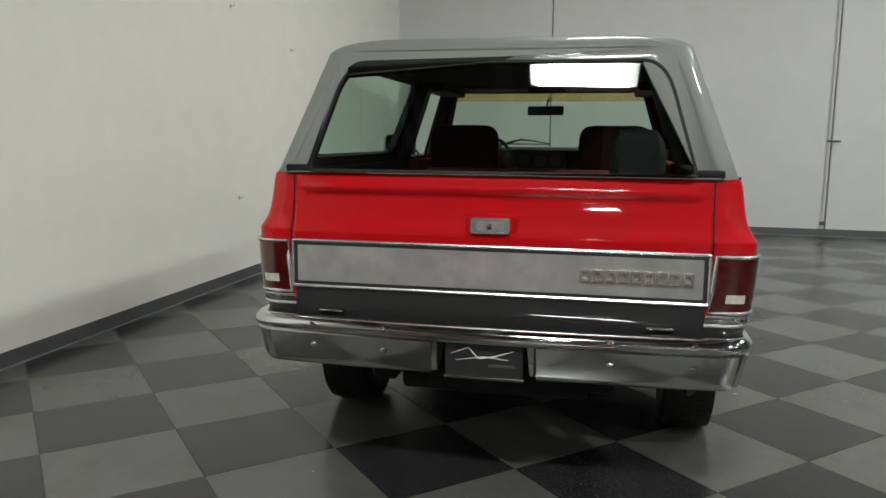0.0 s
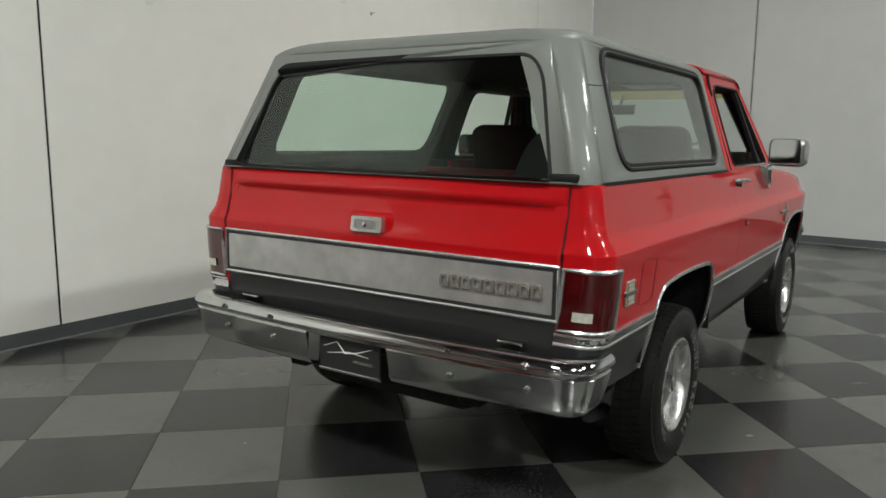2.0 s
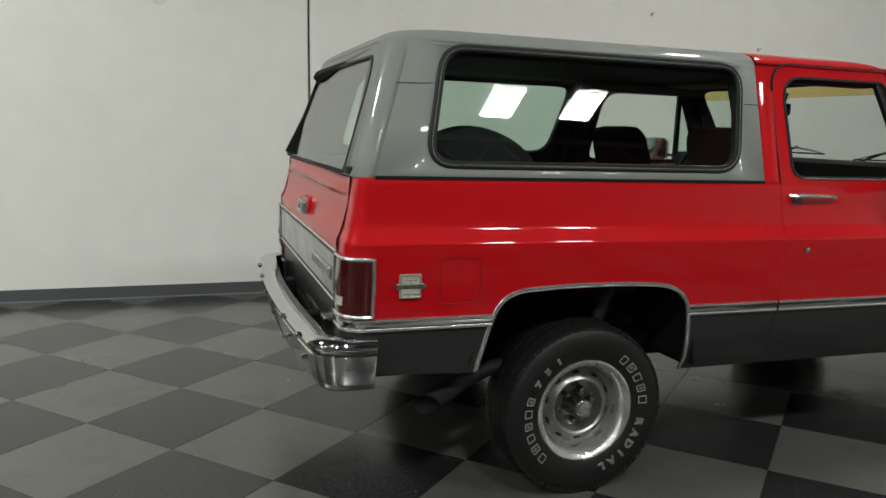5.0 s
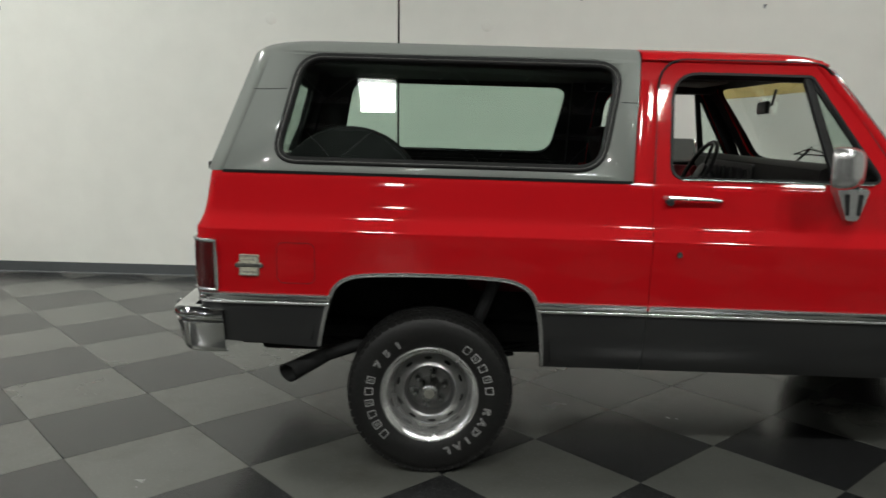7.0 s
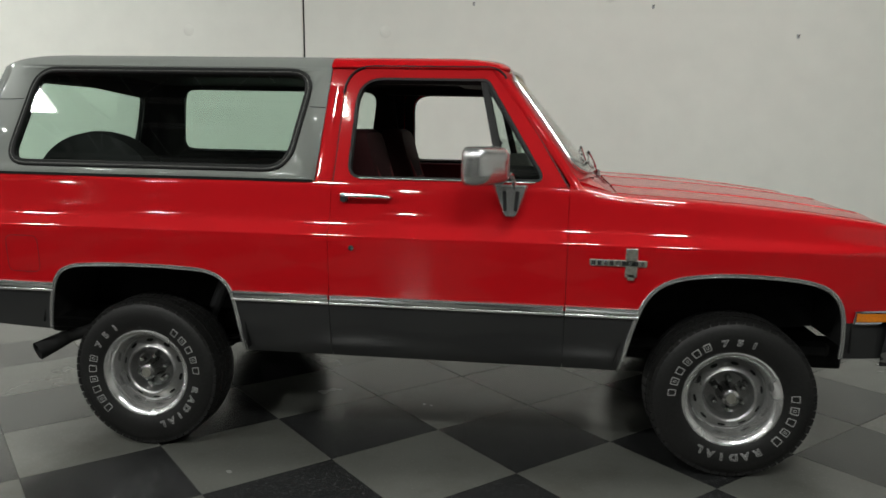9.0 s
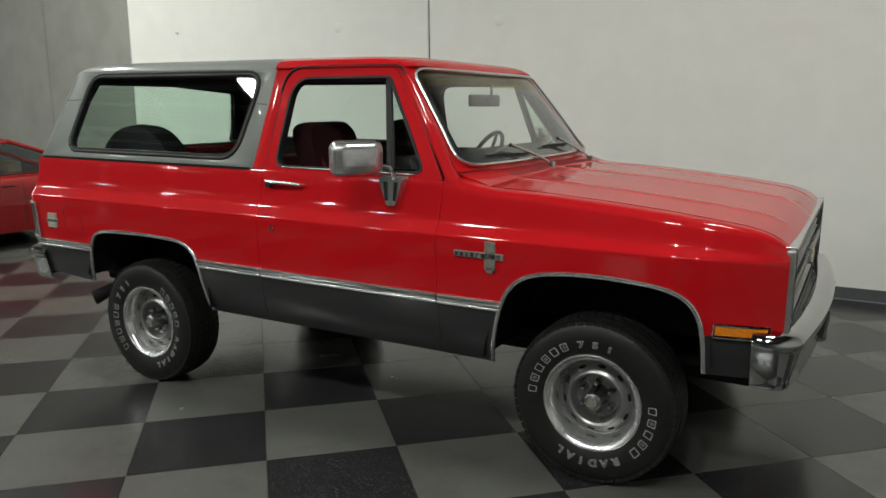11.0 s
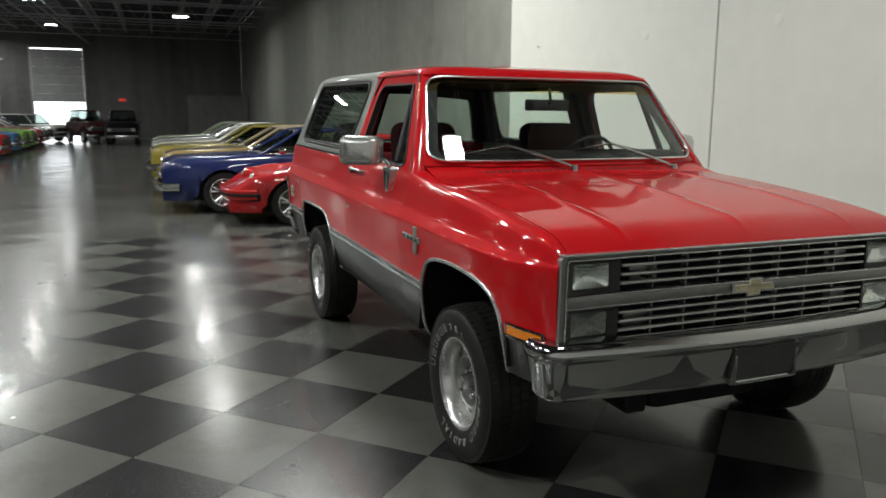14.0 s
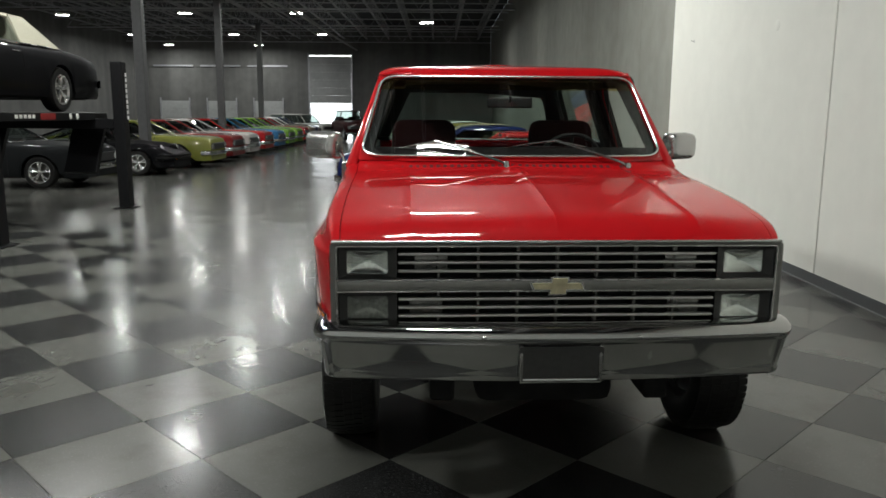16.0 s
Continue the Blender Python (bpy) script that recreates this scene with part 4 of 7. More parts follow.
for sg in (-1, 1):
    bm = bmesh.new()
    box(bm, (-0.976, min(sg * 0.755, sg * 0.872), 1.292), (-0.90, max(sg * 0.755, sg * 0.872), 1.326), 0.008, 2)
    part("corner_gasket", bm, RUBBER, cap, "black rubber block at the hardtop's rear corner")

roof = part("cab_roof", bmesh.new(), RED, truck, "red cab roof")
bm = bmesh.new()
for sg in (-1, 1):
    levels = [(1.803, greenhouse_w(1.803) + 0.010, 1.674, 0.07), (1.810, greenhouse_w(1.810) + 0.010, 1.672, 0.08)]
    for k in range(1, 9):
        a = a0 + (radians(90) - a0) * k / 8
        inset = 0.135 * (math.cos(a0) - math.cos(a)) / math.cos(a0)
        levels.append((1.810 + 0.048 * (math.sin(a) - math.sin(a0)) / (1 - math.sin(a0)), greenhouse_w(1.810) + 0.010 - inset, 1.670 - inset, 0.09 + 0.016 * k))
    grid(bm, roof_half(cap_x(CAP_TOP) + 0.004, levels, 0.028, sg))
    pb = bmesh.new()
    pil = [(cap_x(BELT) + 0.005, BELT), (cap_x(1.805) + 0.005, 1.806), (1.02, 1.806), (0.962, 1.788), (0.934, 1.72), (0.897, BELT)]
    slab(pb, pil, lambda x, z: (x, sg * (greenhouse_w(z) - 0.004), z), lambda x, z: (x, sg * (greenhouse_w(z) - 0.03), z))
    def pillar_row(z):
        x0, x1 = cap_x(z) + 0.005, 0.897 + (z - BELT) * 0.085
        return [(x0 + (x1 - x0) * k, sg * (greenhouse_w(z) - 0.004 + 0.009 * math.sin(math.pi * k) ** 0.7), z) for k in (0, 0.06, 0.15, 0.3, 0.5, 0.7, 0.85, 0.94, 1)]
    grid(pb, [pillar_row(z) for z in spaced(BELT, 1.72, 6)])
    part("door_pillar", pb, RED, truck, "red pillar behind the door with rounded edges")
    pb = bmesh.new()
    slab(pb, pil, lambda x, z: (x, sg * (greenhouse_w(z) - 0.032), z), lambda x, z: (x - 0.01, sg * (greenhouse_w(z) - 0.055), z))
    part("pillar_cover", pb, VINYL, truck, "dark cover inside the door pillar")
bmesh.ops.remove_doubles(bm, verts=bm.verts, dist=1e-4)
bmesh.ops.recalc_face_normals(bm, faces=bm.faces)
for f in bm.faces:
    f.smooth = True
for e in bm.edges:
    if len(e.link_faces) == 2 and e.calc_face_angle(0) > radians(38):
        e.smooth = False
bm.to_mesh(roof.data)
bm.free()
thicken(roof, 0.012)
even_normals(roof)

# tailgate
GATE = [(0.60, -0.985), (0.70, -0.998), (0.815, -1.004), (0.825, -1.004), (1.010, -1.005), (1.045, -1.010), (1.060, -1.009), (1.085, -0.995), (1.13, -0.983), (1.19, -0.968), (1.213, -0.965), (1.222, -0.980),
        (1.246, -0.981), (1.258, -0.964), (1.285, -0.961), (1.292, -0.952), (1.292, -0.93)]
gate = part("tailgate", bmesh.new(), [RED, CHARCOAL], truck, "red tailgate with a brushed aluminium band and charcoal foot")
bm = bmesh.new()
grid(bm, [[(x, y, z) for y in merge(spaced(-0.837, 0.837, 16), [-0.80, 0.80, -0.82, 0.82])] for z, x in GATE])
for v in bm.verts:
    if 1.215 < v.co.z < 1.27 and abs(v.co.y) > 0.78:
        v.co.x = lerp_table([(1.19, -0.972), (1.292, -0.957)], v.co.z)
for f in bm.faces:
    f.material_index = 1 if f.calc_center_median().z < 0.82 else 0
    f.smooth = True
bm.to_mesh(gate.data)
bm.free()
thicken(gate, 0.03, 1.0)
for sg in (-1, 1):
    bm = bmesh.new()
    tube(bm, [(x - 0.0005, sg * 0.839, z) for z, x in GATE if not 1.2 < z < 1.28], 0.0030, 6)
    part("tailgate_gap", bm, RUBBER, gate, "dark shut line beside the tailgate")
bm = bmesh.new()
po = rounded([(-0.832, 0.822), (0.832, 0.822), (0.832, 1.012), (-0.832, 1.012)], 0.008, 3)
tube(bm, [(-1.009, y, z) for y, z in po + po[:1]], 0.007, 6, cap=False)
part("panel_rim", bm, BRIGHT, gate, "bright rim of the tailgate band")
bm = bmesh.new()
slab(bm, po, lambda y, z: (-1.0, y, z), lambda y, z: (-1.0085, y, z))
part("panel_surround", bm, PLASTIC, gate, "black surround of the tailgate band")
bm = bmesh.new()
pi_ = rounded([(-0.810, 0.842), (0.810, 0.842), (0.810, 0.993), (-0.810, 0.993)], 0.006, 3)
slab(bm, pi_, lambda y, z: (-1.006, y, z), lambda y, z: (-1.0125, y, z))
part("aluminium_panel", bm, BRUSHED, gate, "worn brushed aluminium panel")
for k in range(9):
    y = -0.352 - 0.0478 * k
    bm = bmesh.new()
    o = rounded([(y - 0.041, 0.893), (y, 0.893), (y, 0.943), (y - 0.041, 0.943)], 0.006, 2)
    i = rounded([(y - 0.030, 0.905), (y - 0.011, 0.905), (y - 0.011, 0.931), (y - 0.030, 0.931)], 0.003, 2)
    grid(bm, [[(-1.012, p, q) for p, q in o], [(-1.022, p, q) for p, q in o], [(-1.025, p + (y - 0.0205 - p) * 0.08, q + (0.918 - q) * 0.08) for p, q in o], [(-1.025, p, q) for p, q in i], [(-1.013, p, q) for p, q in i]], close=True)
    part("emblem_bar", bm, EMBLEM_SILVER, gate, "raised metal bars of the maker's emblem")
bm = bmesh.new()
hb = rounded([(-0.084, 1.062), (0.084, 1.062), (0.084, 1.132), (-0.084, 1.132)], 0.014, 4)
slab(bm, hb, lambda y, z: (-0.985, y, z), lambda y, z: (-1.028 + (z - 1.06) * 0.10, y * 0.92, 1.097 + (z - 1.097) * 0.85))
gh = part("gate_handle", bm, TRIM, gate, "chrome tailgate handle with a keyhole")
bm = bmesh.new()
slab(bm, rounded([(-0.055, 1.078), (0.055, 1.078), (0.055, 1.115), (-0.055, 1.115)], 0.012, 3), lambda y, z: (-1.02, y, z), lambda y, z: (-1.0285, y, z))
part("handle_plate", bm, SATIN_GREY, gh, "dull handle face")
bm = bmesh.new()
lathe(bm, [(0.0, -1.036), (0.010, -1.034), (0.012, -1.025)], 14, "X", Matrix.Translation((0, 0, 1.096)))
part("keyhole", bm, CHROME, gh, "round key lock")
bm = bmesh.new()
slab(bm, rounded([(-0.115, 1.055), (0.112, 1.055), (0.112, 1.145), (-0.115, 1.145)], 0.03, 4), lambda y, z: (-0.975, y, z), lambda y, z: (-1.004, y * 0.9, 1.10 + (z - 1.10) * 0.85))
part("handle_surround", bm, RED, gate, "raised red panel round the handle")


for y in (-0.66, 0.66):
    bm = bmesh.new()
    box(bm, (-1.030, y - 0.052, 0.716), (-0.975, y + 0.052, 0.730), 0.005, 2)
    part("gate_hinge", bm, DULL_CHROME, gate, "small bright tailgate hinge")


# bumpers
def bumper(name, path, section, label, notch=None):
    """Sections of (out, z) along a plan path of (x, y, outward angle)."""
    rows = []
    for o, z in section:
        row = []
        for x, y, a, k in path:
            row.append(Vector((x + math.cos(a) * o * k, y + math.sin(a) * o * k, z)))
        rows.append(row)
    bm = bmesh.new()
    grid(bm, rows)
    return part(name, bm, CHROME, truck, label, 40)


def bumper_path(x_end, x_mid, x_side, w, d, r=0.10):
    """Plan of half a wraparound bumper, mirrored to a whole; d is -1 at the tail and 1 at the nose."""
    right = [(x_side, -w, radians(-90), 1.0), (x_side + (x_end - d * r - x_side) * 0.5, -w - 0.004, radians(-90), 1.0)]
    for k in range(8):
        a = radians(90 * k / 7)
        right.append((x_end - d * r + d * r * math.sin(a), -w + r - r * math.cos(a), math.atan2(-math.cos(a), d * math.sin(a)), 1.0))
    mid = [(x_end + (x_mid - x_end) * (1 - (y / (w - r)) ** 2), y, 0.0 if d > 0 else math.pi, 1.0) for y in spaced(-(w - r) * 0.9, (w - r) * 0.9, 18)]
    left = [(x, -y, -a, k) for x, y, a, k in reversed(right)]
    return right + mid + left


REAR_SEC = [(-0.055, 0.708), (-0.035, 0.715), (-0.005, 0.717), (0.016, 0.712), (0.030, 0.700), (0.036, 0.686), (0.034, 0.674), (0.024, 0.663), (0.018, 0.654)]
REAR_LOW = [(0.018, 0.655), (0.023, 0.650), (0.012, 0.60), (-0.002, 0.542), (-0.010, 0.522), (-0.022, 0.512), (-0.05, 0.508)]
RPATH = bumper_path(-1.095, -1.135, -0.885, 0.965, -1)
rb = bumper("rear_bumper", RPATH, REAR_SEC, "polished chrome rear bumper")
for sg in (-1, 1):
    cut = [p for p in RPATH if sg * p[1] > 0.20]
    inner_end = min(cut, key=lambda p: abs(p[1]))
    k = (inner_end[0], sg * 0.205, inner_end[2], 1.0)
    cut = ([k] + cut) if cut[0] is inner_end else (cut + [k])
    bm = bmesh.new()
    grid(bm, [[Vector((x + math.cos(a) * o, y + math.sin(a) * o, z)) for x, y, a, _ in cut] for o, z in REAR_LOW])
    lo_ = part("lower_face", bm, BUMPER_LOW, rb, "lower chrome face of the bumper", 40)
    thicken(lo_, 0.004)
FRONT_SEC = [(-0.14, 0.790), (-0.08, 0.800), (-0.035, 0.798), (-0.010, 0.789), (0.006, 0.772), (0.010, 0.752), (0.006, 0.738), (0.000, 0.732), (-0.004, 0.722), (-0.020, 0.655), (-0.032, 0.602), (-0.030, 0.584), (-0.036, 0.572), (-0.07, 0.566)]
fb = bumper("front_bumper", bumper_path(3.455, 3.515, 3.285, 0.958, 1), FRONT_SEC, "chrome front bumper with reflections darkened by its colour")
fb.data.materials[0] = FRONT_CHROME
thicken(rb, 0.004)
thicken(fb, 0.004)
for owner, d, xs, zs in ((rb, -1, -1.150, ((0.69, 0.65), (0.60, 0.57))), (fb, 1, 3.515, ((0.758, 0.76),))):
    for y in (-0.78, -0.48, 0.40, 0.70) if d < 0 else (-0.30, 0.30):
        for z, _ in zs:
            bm = bmesh.new()
            xb = xs - d * (0.04 if d < 0 else 0.06) * (y / 0.865) ** 2 - (0.024 if z > 0.66 and d < 0 else 0.0)
            lathe(bm, [(0.0, 0.012), (0.008, 0.010), (0.013, 0.004), (0.014, -0.004)], 12, "X", Matrix.Translation((xb, y, z)) @ Matrix.Diagonal((d, 1, 1, 1)))
            part("bolt", bm, CHROME, owner)
# number plate with the dealer's plain name bars
plate = part("licence_plate", bmesh.new(), PLASTIC, truck, "black dealer plate in a chrome bumper recess")
bm = bmesh.new()
slab(bm, rounded([(-0.152, 0.510), (0.152, 0.510), (0.152, 0.662), (-0.152, 0.662)], 0.012, 3), lambda y, z: (-1.118, y, z), lambda y, z: (-1.124, y, z))
bm.to_mesh(plate.data)
bm.free()
bm = bmesh.new()
tube(bm, [(-1.127, 0.13, 0.605), (-1.127, 0.06, 0.632), (-1.127, 0.02, 0.59), (-1.127, -0.04, 0.60), (-1.127, -0.12, 0.628)], [0.001, 0.003, 0.003, 0.003, 0.001], 6)
tube(bm, [(-1.127, 0.11, 0.58), (-1.127, 0.0, 0.598), (-1.127, -0.10, 0.590)], [0.001, 0.0025, 0.001], 6)
part("name_stroke", bm, PAPER, plate, "slanted pale strokes")
bm = bmesh.new()
box(bm, (-1.127, -0.125, 0.556), (-1.123, -0.02, 0.568), 0.001)
part("name_bar", bm, DULL_CHROME, plate, "pale bar of unreadable writing")
for z0, z1 in ((0.505, 0.517), (0.655, 0.667)):
    bm = bmesh.new()
    box(bm, (-1.128, -0.158, z0), (-1.114, 0.158, z1), 0.003)
    part("plate_edge", bm, DULL_CHROME, plate, "dull metal plate frame")
for sg in (-1, 1):
    bm = bmesh.new()
    slab(bm, [(0.162, 0.66), (0.205, 0.66), (0.205, 0.535), (0.178, 0.528)], lambda y, z: (-1.08 - (y - 0.16) * 1.0, sg * y, z), lambda y, z: (-1.088 - (y - 0.16) * 1.05, sg * y, z))
    part("recess_lip", bm, CHROME, rb, "chrome lip beside the plate")
bm = bmesh.new()
slab(bm, rounded([(-0.165, 0.592), (0.165, 0.592), (0.165, 0.722), (-0.165, 0.722)], 0.01, 3), lambda y, z: (3.47, y, z), lambda y, z: (3.500 + (z - 0.61) * 0.16, y, z))
pm = part("plate_mount", bm, surface("plate_recess_grey", (0.10, 0.10, 0.10), 0.3, 0.5, grain=0.1), fb, "dark front plate recess")
bm = bmesh.new()
box(bm, (3.46, -0.16, 0.570), (3.503, 0.16, 0.590), 0.005, 2)
part("mount_lip", bm, CHROME, pm, "bright lower lip")
for y in (-0.155, 0.155):
    bm = bmesh.new()
    box(bm, (3.46, y - 0.007, 0.580), (3.514, y + 0.007, 0.724), 0.003, 2)
    part("mount_side", bm, DULL_CHROME, pm, "narrow bright side of the recess")
# valances behind the bumpers
bm = bmesh.new()
box(bm, (-0.99, -0.83, 0.56), (-0.93, 0.83, 0.70), 0.01)
box(bm, (-1.06, -0.40, 0.57), (-0.95, -0.34, 0.68), 0.01)
box(bm, (-1.06, 0.34, 0.57), (-0.95, 0.40, 0.68), 0.01)
part("rear_valance", bm, UNDER, truck, "black rear valance and bumper brackets")
bm = bmesh.new()
box(bm, (3.28, -0.86, 0.62), (3.40, 0.86, 0.77), 0.02)
part("front_valance", bm, CHARCOAL, truck, "charcoal front valance")

# grille
grille = part("grille", bmesh.new(), UNDER, truck, "grey egg-crate grille with four rectangular headlamps")
bm = bmesh.new()
box(bm, (3.30, -0.885, 0.770), (3.335, 0.885, 1.108), 0.01)
bm.to_mesh(grille.data)
bm.free()
GX = 3.392
FRAME_GREY = surface("grille_grey_plastic", (0.23, 0.23, 0.22), 0.38, 0.5, grain=0.06, grain_scale=30)
BAR_GREY = surface("grille_bar_silver", (0.52, 0.52, 0.51), 0.30, 0.75, grain=0.06, grain_scale=30)
bm = bmesh.new()
go = rounded([(-0.892, 0.765), (0.892, 0.765), (0.892, 1.112), (-0.892, 1.112)], 0.02, 4)
gi = rounded([(-0.868, 0.783), (0.868, 0.783), (0.868, 1.096), (-0.868, 1.096)], 0.012, 4)
grid(bm, [[(3.34, y, z) for y, z in go], [(GX + 0.012, y, z) for y, z in go], [(GX + 0.014, y * 0.99, 0.9385 + (z - 0.9385) * 0.985) for y, z in go], [(GX + 0.008, y, z) for y, z in gi], [(3.345, y, z) for y, z in gi]], close=True)
part("grille_frame", bm, FRAME_GREY, grille, "grey grille surround")
bm = bmesh.new()
box(bm, (3.36, -0.886, 1.1105), (GX + 0.016, 0.886, 1.1185), 0.002)
part("top_strip", bm, BRIGHT, grille, "thin bright strip along the grille top")
bm = bmesh.new()
tube(bm, [(GX + 0.013, y, z) for y, z in gi + gi[:1]], 0.0035, 6, cap=False)
part("inner_rim", bm, TRIM, grille, "thin bright inner rim of the grille")
for z in (0.9165, 0.9615):
    bm = bmesh.new()
    box(bm, (GX, -0.868, z - 0.003), (GX + 0.0145, 0.868, z + 0.003), 0.001)
    part("band_edge", bm, TRIM, grille, "thin bright edge of the centre band")
for y, z in ((-0.50, 1.026), (0.50, 1.026), (-0.52, 0.848), (0.52, 0.848)):
    bm = bmesh.new()
    box(bm, (3.332, y - 0.065, z - 0.035), (3.356, y + 0.065, z + 0.035), 0.008, 2)
    part("parking_lamp", bm, DIM_REFLECTOR, grille, "dim parking lamp behind the bars")
bm = bmesh.new()
box(bm, (3.35, -0.868, 0.915), (GX + 0.012, 0.868, 0.963), 0.006, 2)
part("centre_band", bm, FRAME_GREY, grille, "wide grey centre band")
for z in (0.995, 1.029, 1.063, 0.815, 0.849, 0.883):
    bm = bmesh.new()
    box(bm, (3.372, -0.628, z - 0.0055), (GX + 0.004, 0.628, z + 0.0055), 0.003, 2)
    part("grille_bar", bm, BAR_GREY, grille)
for k in range(-3, 4):
    for z0, z1 in ((0.783, 0.915), (0.963, 1.096)):
        bm = bmesh.new()
        box(bm, (3.345, k * 0.157 - 0.004, z0), (GX - 0.012, k * 0.157 + 0.004, z1), 0.001)
        part("grille_upright", bm, FRAME_GREY, grille)
for sg in (-1, 1):
    # the lower passenger lamp's dark reflection is painted by the darker reflector
    for z0, z1, bright in ((0.972, 1.088, True), (0.790, 0.906, sg > 0)):
        y0, y1 = sg * 0.640, sg * 0.855
        a, b = min(y0, y1), max(y0, y1)
        o = rounded([(a - 0.006, z0 - 0.006), (b + 0.006, z0 - 0.006), (b + 0.006, z1 + 0.006), (a - 0.006, z1 + 0.006)], 0.008, 3)
        i = rounded([(a + 0.026, z0 + 0.010), (b - 0.030, z0 + 0.010), (b - 0.030, z1 - 0.012), (a + 0.026, z1 - 0.012)], 0.012, 3)
        bm = bmesh.new()
        grid(bm, [[(3.345, y, z) for y, z in o], [(GX + 0.004, y, z) for y, z in o], [(GX - 0.012, y, z) for y, z in i], [(3.34, y, z) for y, z in i]], close=True)
        bz = part("headlamp_bezel", bm, surface("headlamp_bezel_grey", (0.030, 0.030, 0.030), 0.4, 0.2, grain=0.08), grille, "black headlamp bezel")
        bm = bmesh.new()
        cy, cz = (i[0][0] + i[8][0]) / 2, (z0 + z1) / 2 - 0.001
        rows = [[(GX - 0.020 - 0.024 * (1 - f * f), cy + (y - cy) * f, cz + (z - cz) * f) for y, z in i] for f in (1.0, 0.9, 0.75, 0.6, 0.45, 0.3, 0.15)]
        vr = grid(bm, rows, close=True)
        bmesh.ops.contextual_create(bm, geom=vr[-1])
        part("reflector", bm, REFLECTOR if bright else DIM_REFLECTOR, bz, "hollow silvered reflector of the headlamp")
        bm = bmesh.new()
        rows = [[(GX - 0.019, y, z) for y, z in i], [(GX - 0.010, cy + (y - cy) * 0.93, cz + (z - cz) * 0.90) for y, z in i], [(GX - 0.006, cy + (y - cy) * 0.45, cz + (z - cz) * 0.4) for y, z in i]]
        vr = grid(bm, rows, close=True)
        bmesh.ops.contextual_create(bm, geom=vr[-1])
        ls = part("lens", bm, GLASS_CLEAR, bz, "glass cover of the headlamp")
        ls.visible_shadow = False
bm = bmesh.new()
for o in ([(-0.105, 0.922), (0.105, 0.922), (0.092, 0.956), (-0.118, 0.956)], [(-0.040, 0.903), (0.030, 0.903), (0.040, 0.975), (-0.030, 0.975)]):
    slab(bm, o, lambda y, z: (GX, y, z), lambda y, z: (GX + 0.026, y, z))
em = part("front_emblem", bm, BRIGHT, grille, "bright edge of the grille emblem")
bm = bmesh.new()
for o in ([(-0.094, 0.927), (0.095, 0.927), (0.084, 0.951), (-0.106, 0.951)], [(-0.034, 0.908), (0.025, 0.908), (0.034, 0.970), (-0.025, 0.970)]):
    slab(bm, o, lambda y, z: (GX + 0.02, y, z), lambda y, z: (GX + 0.030, y, z))
part("emblem_face", bm, GOLD, em, "pale gold emblem face")


# wheels
def glyph(ch):
    """One character of the built-in font as a raised outline, about one unit wide and 0.72 high."""
    cu = bpy.data.curves.new("glyph", "FONT")
    cu.body, cu.align_x, cu.fill_mode = ch, "LEFT", "NONE"
    cu.resolution_u, cu.bevel_depth, cu.bevel_resolution, cu.offset = 3, 0.042, 0, 0.02
    ob = bpy.data.objects.new("glyph", cu)
    scene.collection.objects.link(ob)
    bpy.context.view_layer.update()
    me = bpy.data.meshes.new_from_object(ob.evaluated_get(bpy.context.evaluated_depsgraph_get()))
    xs = [v.co.x for v in me.vertices]
    for v in me.vertices:
        v.co.x = 0.5 + (v.co.x - (min(xs) + max(xs)) / 2) * 1.35
    me.materials.clear()
    bpy.data.objects.remove(ob)
    bpy.data.curves.remove(cu)
    return me


GLYPHS = {ch: glyph(ch) for ch in "RADIL751"}


